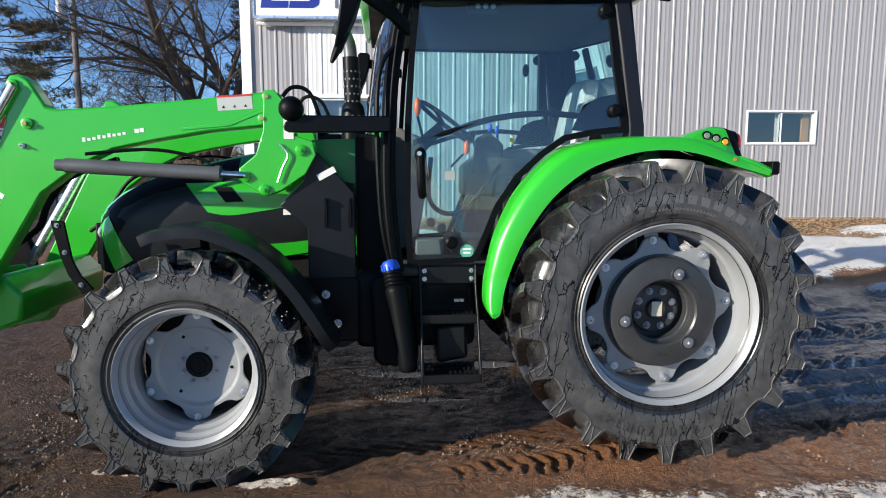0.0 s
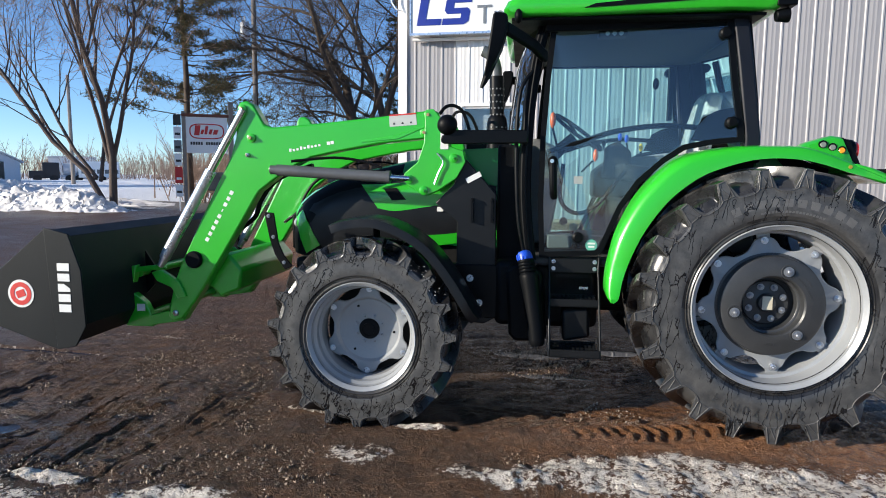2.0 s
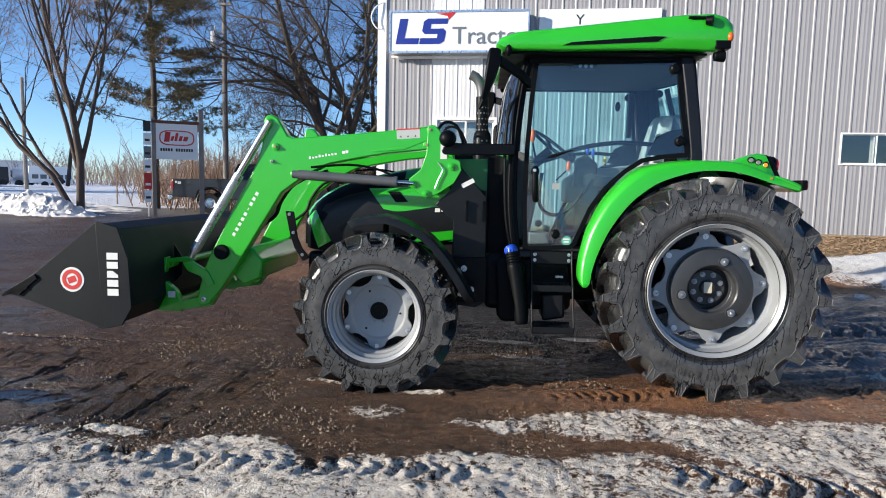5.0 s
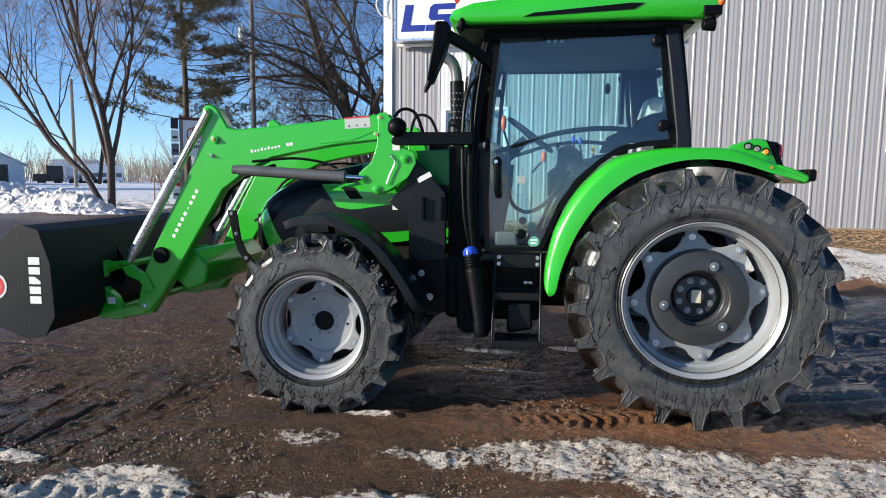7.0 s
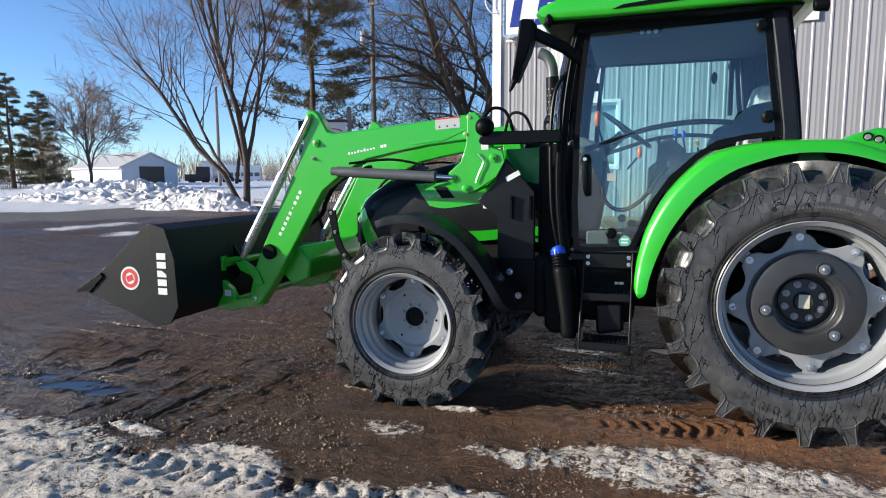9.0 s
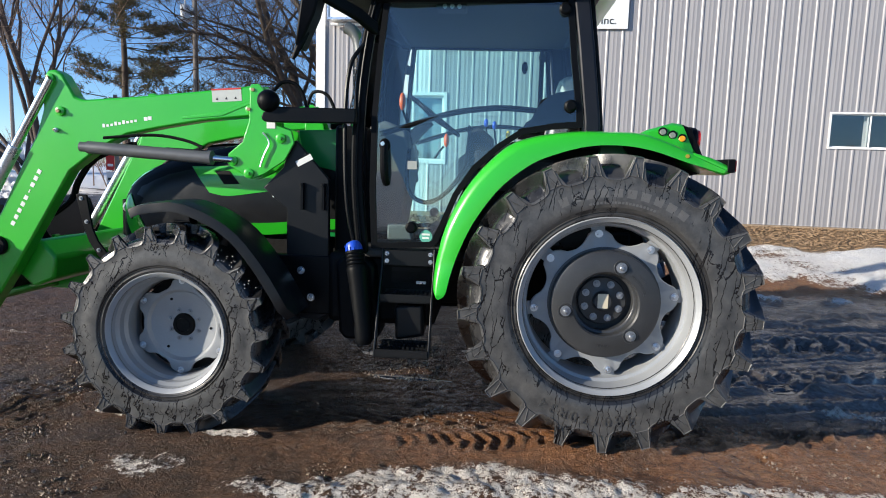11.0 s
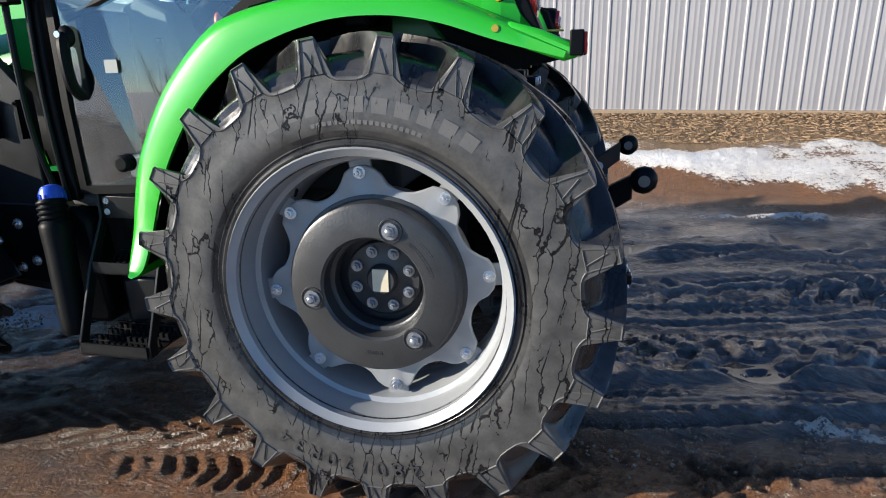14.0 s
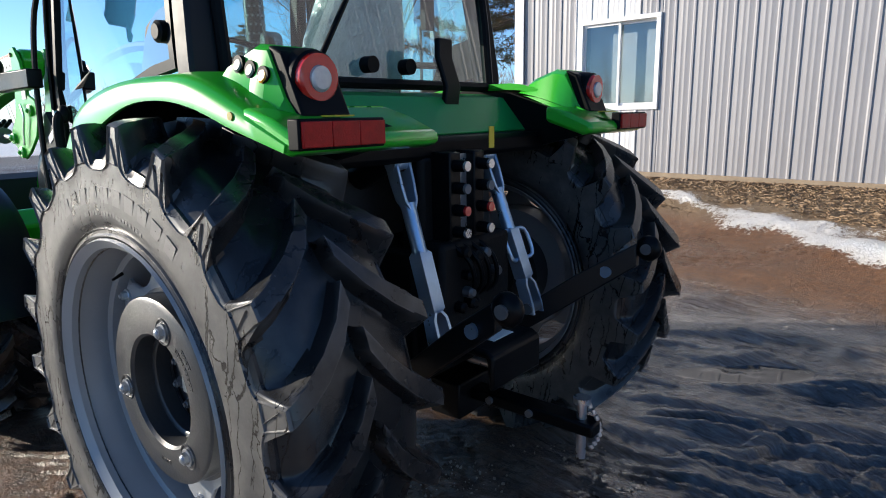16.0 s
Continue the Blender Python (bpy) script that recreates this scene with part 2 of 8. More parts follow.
def ground_material():
    """Wet brown dirt, ice and old snow, straw by the wall, asphalt road: mixed by masks of the ground; wet and smear
    also put shade and sky sheen into the colour.
    """
    m, n, l, p = nodes_of("muddy_yard_ground")
    tc = n.new("ShaderNodeTexCoord")

    def attr(name):
        a = n.new("ShaderNodeAttribute"); a.attribute_name = name
        return a.outputs["Fac"]

    def madd(a, k, c, clamp=False):
        q = n.new("ShaderNodeMath"); q.operation = "MULTIPLY_ADD"; q.use_clamp = clamp
        for s, v in zip(q.inputs, (a, k, c)):
            if isinstance(v, (int, float)):
                s.default_value = v
            else:
                l.new(v, s)
        return q.outputs["Value"]

    big, mid = noise_node(n, l, 0.8, 5), noise_node(n, l, 6, 6, 0.65)
    clod, fine = noise_node(n, l, 26, 7, 0.72), noise_node(n, l, 95, 5, 0.75)
    gr = n.new("ShaderNodeTexVoronoi"); gr.inputs["Scale"].default_value = 75
    l.new(tc.outputs["Object"], gr.inputs["Vector"])
    dirt = ramp(n, l, mid.outputs["Fac"], [(0.25, (0.075, 0.036, 0.018)), (0.5, (0.138, 0.069, 0.034)), (0.75, (0.22, 0.118, 0.062))])
    grit = ramp(n, l, gr.outputs["Color"], [(0.0, (0.040, 0.020, 0.012)), (0.70, (0.18, 0.096, 0.054)), (0.93, (0.40, 0.28, 0.19)), (1.0, (0.60, 0.49, 0.38))])
    d2 = mixc(n, l, 0.34, dirt.outputs["Color"], grit.outputs["Color"])
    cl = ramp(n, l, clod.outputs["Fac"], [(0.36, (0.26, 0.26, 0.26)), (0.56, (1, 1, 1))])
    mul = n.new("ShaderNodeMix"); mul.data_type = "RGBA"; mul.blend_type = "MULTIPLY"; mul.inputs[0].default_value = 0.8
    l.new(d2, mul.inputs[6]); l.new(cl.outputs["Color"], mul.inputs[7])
    clay = ramp(n, l, clod.outputs["Fac"], [(0.3, (0.185, 0.066, 0.021)), (0.6, (0.43, 0.188, 0.073))])
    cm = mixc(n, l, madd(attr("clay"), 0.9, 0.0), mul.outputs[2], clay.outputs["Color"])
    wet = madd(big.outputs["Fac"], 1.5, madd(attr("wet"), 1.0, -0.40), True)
    # darkens damp mud; under the tractor this also paints in its shade
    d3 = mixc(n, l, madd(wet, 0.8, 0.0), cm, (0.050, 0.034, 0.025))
    mp = n.new("ShaderNodeMapping"); mp.inputs["Rotation"].default_value = (0, 0, radians(-15)); mp.inputs["Scale"].default_value = (4.2, 40, 4)
    l.new(tc.outputs["Object"], mp.inputs["Vector"])
    smear = n.new("ShaderNodeTexNoise"); smear.inputs["Scale"].default_value, smear.inputs["Detail"].default_value, smear.inputs["Roughness"].default_value, smear.inputs["Distortion"].default_value = 1.0, 8.0, 0.68, 0.5
    l.new(mp.outputs["Vector"], smear.inputs["Vector"])
    # pale streaks: sky sheen on the shaded wet mud, painted into its colour
    drawn = ramp(n, l, smear.outputs["Fac"], [(0.36, (0.060, 0.057, 0.057)), (0.50, (0.18, 0.172, 0.172)), (0.64, (0.35, 0.34, 0.335))])
    d3 = mixc(n, l, madd(attr("smear"), 0.75, 0.0), d3, drawn.outputs["Color"])
    strawn = noise_node(n, l, 40, 5, 0.7, stretch=(0.35, 1.4, 1))
    straw = ramp(n, l, strawn.outputs["Fac"], [(0.3, (0.17, 0.105, 0.055)), (0.55, (0.30, 0.20, 0.11)), (0.75, (0.44, 0.32, 0.19))])
    d4 = mixc(n, l, attr("straw"), d3, straw.outputs["Color"])
    road = ramp(n, l, fine.outputs["Fac"], [(0.3, (0.15, 0.135, 0.122)), (0.7, (0.24, 0.22, 0.20))])
    d5 = mixc(n, l, attr("road"), d4, road.outputs["Color"])
    # snow: eaten away in ragged holes, grit frozen into it
    s1 = madd(mid.outputs["Fac"], 0.55, attr("snow"))
    s2 = madd(clod.outputs["Fac"], 0.95, s1)
    s3 = madd(fine.outputs["Fac"], 0.55, s2)
    se = ramp(n, l, madd(s3, 1.0, -0.455), [(0.98, (0, 0, 0)), (1.0, (1, 1, 1))])
    se.color_ramp.elements[0].position, se.color_ramp.elements[1].position = 0.92, 0.97
    dirty = ramp(n, l, madd(clod.outputs["Fac"], 0.7, madd(fine.outputs["Fac"], 0.3, 0.0)), [(0.34, (0.24, 0.185, 0.145)), (0.43, (0.70, 0.60, 0.50)), (0.53, (0.97, 0.89, 0.79))])
    clean = ramp(n, l, mid.outputs["Fac"], [(0.3, (0.83, 0.85, 0.88)), (0.7, (0.93, 0.94, 0.95))])
    sc = mixc(n, l, attr("clean"), dirty.outputs["Color"], clean.outputs["Color"])
    col = mixc(n, l, se.outputs["Color"], d5, sc)
    l.new(col, p.inputs["Base Color"])
    # wet dirt shines, more in its hollows
    gloss = madd(wet, 0.55, madd(attr("clay"), 0.42, madd(clod.outputs["Fac"], -0.35, madd(attr("smear"), 0.25, 0.30))), True)
    rough = madd(gloss, -0.80, 0.66)
    dry = n.new("ShaderNodeMath"); dry.operation = "MAXIMUM"
    l.new(se.outputs["Color"], dry.inputs[0]); l.new(attr("road"), dry.inputs[1])
    keep = n.new("ShaderNodeMath"); keep.operation = "MAXIMUM"
    l.new(rough, keep.inputs[0]); l.new(madd(dry.outputs["Value"], 0.5, 0.10), keep.inputs[1])
    l.new(keep.outputs["Value"], p.inputs["Roughness"])
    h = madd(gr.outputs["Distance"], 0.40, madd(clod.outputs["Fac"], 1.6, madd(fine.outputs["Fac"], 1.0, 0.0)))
    sm = n.new("ShaderNodeMath"); sm.operation = "MULTIPLY"
    l.new(smear.outputs["Fac"], sm.inputs[0]); l.new(attr("smear"), sm.inputs[1])
    h = madd(sm.outputs["Value"], 3.5, h)
    h = madd(se.outputs["Color"], 0.35, h)
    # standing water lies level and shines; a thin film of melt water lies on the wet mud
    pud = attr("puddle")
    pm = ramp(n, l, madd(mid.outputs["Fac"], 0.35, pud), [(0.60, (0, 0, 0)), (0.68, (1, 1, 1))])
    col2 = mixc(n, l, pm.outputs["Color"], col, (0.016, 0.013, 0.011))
    l.new(col2, p.inputs["Base Color"])
    r2 = mixc(n, l, pm.outputs["Color"], keep.outputs["Value"], (0.03, 0.03, 0.03))
    l.new(r2, p.inputs["Roughness"])
    film = n.new("ShaderNodeMath"); film.operation = "SUBTRACT"; film.use_clamp = True
    l.new(madd(wet, 0.38, madd(clod.outputs["Fac"], -0.6, madd(attr("smear"), 1.25, madd(attr("clay"), 0.40, -0.22)))), film.inputs[0]); l.new(madd(dry.outputs["Value"], 1.0, madd(attr("clay"), 0.35, 0.0)), film.inputs[1])
    l.new(film.outputs["Value"], p.inputs["Coat Weight"])
    l.new(madd(attr("smear"), 0.3, madd(attr("clay"), 0.38, 0.27)), p.inputs["Specular IOR Level"])
    p.inputs["Coat Roughness"].default_value = 0.14
    bump(n, l, p, h, 0.9, 0.035)
    bn = [q for q in n if q.bl_idname == "ShaderNodeBump"][0]
    l.new(madd(pm.outputs["Color"], -0.9, 0.9), bn.inputs["Strength"])
    return m


GROUND = ground_material()
SIDING = simple("grey_steel_siding", (0.32, 0.312, 0.322), 0.42, 0.0, 0.05, 1.5, 0.05, 0.002, 30)
SIDING_WHITE = simple("white_steel_siding", (0.74, 0.73, 0.72), 0.42, 0, 0.04, 1.5, 0.05, 0.002, 30)
TRIM = simple("white_trim", (0.78, 0.78, 0.77), 0.5, 0, 0.05, 6)
BOARD = simple("weathered_skirting_board", (0.33, 0.25, 0.17), 0.75, 0, 0.3, 8, 0.3, 0.004, 60)
ROOF = simple("grey_roof_steel", (0.3, 0.3, 0.31), 0.5, 0.2, 0.1, 3)
ROOM = simple("dim_room_paint", (0.22, 0.21, 0.20), 0.8, 0, 0.1, 3)
PINE_BOARD = simple("pine_plank", (0.45, 0.27, 0.13), 0.6, 0, 0.2, 9)
BARK = simple("grey_brown_bark", (0.125, 0.092, 0.076), 0.9, 0, 0.35, 6, 0.6, 0.02, 40)
BARK2 = simple("dark_oak_bark", (0.115, 0.085, 0.064), 0.9, 0, 0.35, 6, 0.6, 0.02, 40)
TWIG = simple("winter_twigs", (0.34, 0.23, 0.17), 0.9, 0, 0.3, 3, 0)
NEEDLE = simple("pine_needles", (0.15, 0.135, 0.065), 0.8, 0, 0.45, 2.5, 0)
NEEDLE_DRY = simple("browned_needles", (0.22, 0.14, 0.06), 0.85, 0, 0.4, 2.5, 0)
WOODPOLE = simple("weathered_pole_wood", (0.26, 0.23, 0.205), 0.85, 0, 0.25, 4, 0.4, 0.01, 30)
SNOW = simple("old_snow", (0.80, 0.77, 0.74), 0.6, 0, 0.25, 1.2, 0.5, 0.02, 14)
TRUCK = simple("charcoal_metallic_paint", (0.055, 0.058, 0.065), 0.3, 0.5, 0.1, 3, 0.0, coat=0.6)
RUBBER = simple("plain_tyre_rubber", (0.02, 0.02, 0.02), 0.8, 0, 0.3, 10, 0.3, 0.004, 60)
SIGN_BLUE = simple("blue_sign_vinyl", (0.012, 0.03, 0.26), 0.4, 0, 0.05, 5)
SIGN_GREY = simple("grey_sign_vinyl", (0.16, 0.18, 0.20), 0.4, 0, 0.05, 5)
SIGN_RED = simple("red_sign_vinyl", (0.55, 0.02, 0.02), 0.4, 0, 0.08, 5)
SIGN_BLACK = simple("black_sign_vinyl", (0.015, 0.015, 0.015), 0.45, 0, 0.1, 5)
SIGN_WHITE = simple("white_sign_panel", (0.80, 0.81, 0.81), 0.35, 0, 0.04, 2)
SHED_GREY = simple("pale_shed_steel", (0.52, 0.55, 0.60), 0.5, 0, 0.1, 1)
STRAW = simple("dry_straw", (0.30, 0.195, 0.11), 0.7, 0, 0.7, 60, 0.0)
STONE = simple("gravel_stone", (0.33, 0.25, 0.18), 0.5, 0, 0.5, 25, 0.3, 0.003, 80)


# ---- mesh helpers ----
def finish(name, bm, mat, smooth=35, bevel=0.0, seg=2):
    bmesh.ops.recalc_face_normals(bm, faces=bm.faces)
    me = bpy.data.meshes.new(name)
    bm.to_mesh(me)
    bm.free()
    for x in mat if isinstance(mat, (list, tuple)) else [mat]:
        me.materials.append(x)
    if smooth:
        me.polygons.foreach_set("use_smooth", [True] * len(me.polygons))
        me.set_sharp_from_angle(angle=radians(smooth))
    ob = new(name, me)
    if bevel:
        b = ob.modifiers.new("edge", "BEVEL")
        b.width, b.segments, b.limit_method, b.angle_limit = bevel, seg, "ANGLE", radians(40)
    return ob


def part(name, bm, mat, parent=None, label="", bevel=0.0, smooth=35, seg=2):
    ob = finish(name, bm, mat, smooth, bevel, seg)
    if parent:
        ob.parent = parent
    if label:
        tagged(ob, label)
    return ob


def each(ob):
    """Gives every loose piece of a mesh an object of its own beside the first."""
    bm = bmesh.new()
    bm.from_mesh(ob.data)
    bm.verts.ensure_lookup_table()
    seen, groups = set(), []
    for v in bm.verts:
        if v.index not in seen:
            stack, got = [v], []
            seen.add(v.index)
            while stack:
                w = stack.pop()
                got.append(w)
                for e in w.link_edges:
                    o = e.other_vert(w)
                    if o.index not in seen:
                        seen.add(o.index)
                        stack.append(o)
            groups.append(got)
    meshes = []
    for got in groups:
        ids = {w.index: i for i, w in enumerate(got)}
        fs = {f for w in got for f in w.link_faces}
        me = bpy.data.meshes.new(ob.data.name)
        me.from_pydata([w.co[:] for w in got], [], [[ids[w.index] for w in f.verts] for f in sorted(fs, key=lambda f: f.index)])
        me.materials.append(ob.data.materials[0])
        meshes.append(me)
    bm.free()
    ob.data = meshes[0]
    for me in meshes[1:]:
        o = new(ob.name.split(".")[0], me)
        o.parent, o.matrix_basis = ob.parent, ob.matrix_basis.copy()


def thing(name, label, category, m=None, group="", kind=""):
    ob = new(name)
    ob.empty_display_size = 0.2
    if m is not None:
        ob.matrix_basis = m
    return tagged(ob, label, category, group, kind)


def box(bm, x0, x1, y0, y1, z0, z1, m=None):
    vs = [bm.verts.new((x, y, z)) for x in (x0, x1) for y in (y0, y1) for z in (z0, z1)]
    for f in ((0, 1, 3, 2), (4, 6, 7, 5), (0, 4, 5, 1), (2, 3, 7, 6), (0, 2, 6, 4), (1, 5, 7, 3)):
        bm.faces.new([vs[i] for i in f])
    if m is not None:
        bmesh.ops.transform(bm, matrix=m, verts=vs)
    return bm


def prism(bm, pts, y0, y1, inset=None):
    """A side outline of (x, z) points, extruded from y0 to y1."""
    a = [bm.verts.new((x, y0, z)) for x, z in pts]
    b = [bm.verts.new((x, y1, z)) for x, z in pts]
    k = len(pts)
    bm.faces.new(a[::-1])
    bm.faces.new(b)
    for i in range(k):
        bm.faces.new((a[i], a[(i + 1) % k], b[(i + 1) % k], b[i]))
    return bm


def rings(bm, loops, closed=True, caps=True):
    """Skins a list of point loops."""
    rows = [[bm.verts.new(p) for p in lp] for lp in loops]
    for r0, r1 in zip(rows, rows[1:]):
        k = len(r0)
        for i in range(k if closed else k - 1):
            bm.faces.new((r0[i], r0[(i + 1) % k], r1[(i + 1) % k], r1[i]))
    if caps and closed:
        bm.faces.new(rows[0][::-1])
        bm.faces.new(rows[-1])
    return rows


def tube(bm, path, radii, n=8, caps=True):
    path = [Vector(p) for p in path]
    if not isinstance(radii, (list, tuple)):
        radii = [radii] * len(path)
    loops, side = [], None
    for i, p in enumerate(path):
        d = (path[min(i + 1, len(path) - 1)] - path[max(i - 1, 0)]).normalized()
        if side is None:
            side = d.orthogonal().normalized()
        side = (side - d * side.dot(d)).normalized()
        up = d.cross(side)
        loops.append([p + radii[i] * (math.cos(2 * math.pi * k / n) * side + math.sin(2 * math.pi * k / n) * up) for k in range(n)])
    rings(bm, loops, True, caps)
    return bm


def lathe(bm, prof, n=32, c=(0, 0, 0), closed=False):
    """Turns a profile of (radius, y) round the y axis through c."""
    loops = []
    for k in range(n):
        a = 2 * math.pi * k / n
        loops.append([(c[0] + r * math.cos(a), c[1] + y, c[2] + r * math.sin(a)) for r, y in prof])
    rows = [[bm.verts.new(p) for p in lp] for lp in loops]
    m = len(prof)
    for k in range(n):
        r0, r1 = rows[k], rows[(k + 1) % n]
        for i in range(m if closed else m - 1):
            j = (i + 1) % m
            bm.faces.new((r0[i], r0[j], r1[j], r1[i]))
    bmesh.ops.remove_doubles(bm, verts=bm.verts, dist=1e-5)
    return bm


def ball(bm, c, r, sub=2, sx=1, sy=1, sz=1):
    g = bmesh.ops.create_icosphere(bm, subdivisions=sub, radius=r)
    bmesh.ops.transform(bm, matrix=Matrix.Translation(c) @ Matrix.Diagonal((sx, sy, sz, 1)), verts=g["verts"])
    return bm


def B():
    return bmesh.new()


def smoothpath(pts, n=6):
    """Catmull-Rom through points of any dimension."""
    pts = [np.array(p, float) for p in pts]
    out = []
    for i in range(len(pts) - 1):
        p0, p1, p2, p3 = pts[max(i - 1, 0)], pts[i], pts[i + 1], pts[min(i + 2, len(pts) - 1)]
        for k in range(n):
            t = k / n
            out.append(0.5 * ((2 * p1) + (p2 - p0) * t + (2 * p0 - 5 * p1 + 4 * p2 - p3) * t * t + (3 * p1 - p0 - 3 * p2 + p3) * t ** 3))
    out.append(pts[-1])
    return [tuple(p) for p in out]


def letters(name, text, size, mat, parent, m, depth=0.001, label="", align="LEFT"):
    cu = bpy.data.curves.new(name, "FONT")
    cu.body, cu.size, cu.extrude, cu.align_x = text, size, depth, align
    tmp = bpy.data.objects.new(name, cu)
    scene.collection.objects.link(tmp)
    me = bpy.data.meshes.new_from_object(tmp.evaluated_get(bpy.context.evaluated_depsgraph_get()))
    bpy.data.objects.remove(tmp)
    me.materials.clear()
    me.materials.append(mat)
    ob = new(name, me)
    ob.parent = parent
    ob.matrix_basis = m
    if label:
        tagged(ob, label)
    return ob


# smooth random field on the plane, for the ground
def field(x, y, scale, seed):
    rs = np.random.RandomState(seed)
    tab = rs.rand(256, 256)
    fx, fy = x / scale + 1000.37, y / scale + 1000.71
    ix, iy = np.floor(fx).astype(int), np.floor(fy).astype(int)
    tx, ty = fx - ix, fy - iy
    tx, ty = tx * tx * (3 - 2 * tx), ty * ty * (3 - 2 * ty)
    g = lambda a, b: tab[a % 256, b % 256]
    return (g(ix, iy) * (1 - tx) + g(ix + 1, iy) * tx) * (1 - ty) + (g(ix, iy + 1) * (1 - tx) + g(ix + 1, iy + 1) * tx) * ty


def fbm(x, y, scale, seed, octaves=4):
    s, a, tot = 0, 1.0, 0
    for k in range(octaves):
        s = s + a * field(x, y, scale / 2 ** k, seed + k)
        tot += a
        a *= 0.5
    return s / tot


def sstep(a, b, x):
    t = np.clip((x - a) / (b - a), 0, 1)
    return t * t * (3 - 2 * t)


# ---- ground ----
WALL_A, WALL_DIR = Vector((-3.03, 9.98, 0)), Vector((math.cos(radians(1.75)), math.sin(radians(1.75)), 0))
WALL_BASE = 0.76


def height(x, y):
    """Lie of the land: level yard, rising to the building, gently rolling fields."""
    x, y = np.asarray(x, float), np.asarray(y, float)
    near_house = sstep(-9.0, -3.5, x)
    rise = 0.2 * 0.35 * np.log1p(np.exp(np.clip((y - 6.3) / 0.35, -30, 30)))
    z = np.minimum(rise, 0.78) * near_house
    z = z + 0.25 * sstep(10, 20, np.hypot(x, y)) * (1 - near_house) + 0.45 * sstep(25, 70, np.hypot(x, y))
    # snow thrown up beside the road
    berm = np.exp(-(((x + 16.6) / 1.9) ** 2 + ((y - 17.3) / 1.15) ** 2)) * 0.30
    berm2 = np.exp(-(((x + 24) / 9.0) ** 2 + ((y - 22.0) / 1.2) ** 2)) * 0.3 + np.exp(-(((x + 34) / 6.0) ** 2 + ((y - 25.5) / 2.0) ** 2)) * 0.5
    return z + (berm + berm2) * (0.45 + 0.9 * fbm(x, y, 1.3, 77, 3))


def track(x, y, x0, y0, ang, length, width, pitch, lean, depth):
    """Print of a lugged tyre: a shallow trough with slanted ridges."""
    c, s = math.cos(radians(ang)), math.sin(radians(ang))
    u, v = (x - x0) * c + (y - y0) * s, -(x - x0) * s + (y - y0) * c
    wob = 0.08 * (fbm(x, y, 0.5, 5, 3) - 0.5)
    v = v + wob
    inside = sstep(0, 0.3, u) * sstep(length, length - 0.3, u) * sstep(width / 2, width / 2 - 0.06, np.abs(v))
    ph = (u + lean * np.abs(v)) / pitch
    ridge = np.abs((ph % 1) - 0.5) * 2
    return inside * depth * (sstep(0.35, 0.65, ridge) * 1.2 - 0.8) * np.clip(2.2 * fbm(x, y, 0.35, 9, 3) - 0.35, 0.1, 1.3) * (0.8 + 0.5 * fbm(x, y, 0.03, 19, 2)), inside


def groove(x, y, n1, n2, z, x0, y0, x1, y1, width, depth):
    """Cuts a furrow between two points into z, the mud thrown up along its sides."""
    near = np.nonzero((x > min(x0, x1) - 0.2) & (x < max(x0, x1) + 0.2) & (y > min(y0, y1) - 0.2) & (y < max(y0, y1) + 0.2))[0]
    px, py = x[near], y[near]
    dx, dy = x1 - x0, y1 - y0
    ln = math.hypot(dx, dy)
    u, v = ((px - x0) * dx + (py - y0) * dy) / ln, (-(px - x0) * dy + (py - y0) * dx) / ln
    v = v + 0.05 * (n1[near] - 0.5) + 0.02 * np.sin(u * 1.7)
    ends = sstep(-0.1, 0.25, u) * sstep(ln + 0.1, ln - 0.4, u) * np.clip(0.5 + 1.2 * n2[near], 0.4, 1.4)
    z[near] += depth * ends * (0.7 * np.exp(-((np.abs(v) - width) / (0.45 * width)) ** 2) - np.exp(-(v / (0.55 * width)) ** 4))


def grid_lines(segments, lo, hi, grow=1.13):
    """Positions with a step of their own in each (start, end, step), widening beyond both ends."""
    inner = [p for a, b, step in segments for p in np.arange(a, b - step * 0.4, step)]
    out, s = [], inner[1] - inner[0]
    p = inner[0]
    while p > lo:
        s *= grow
        p -= s
        out.append(p)
    up, s, p = [], inner[-1] - inner[-2], inner[-1]
    while p < hi:
        s *= grow
        p += s
        up.append(p)
    return np.array(out[::-1] + inner + up)


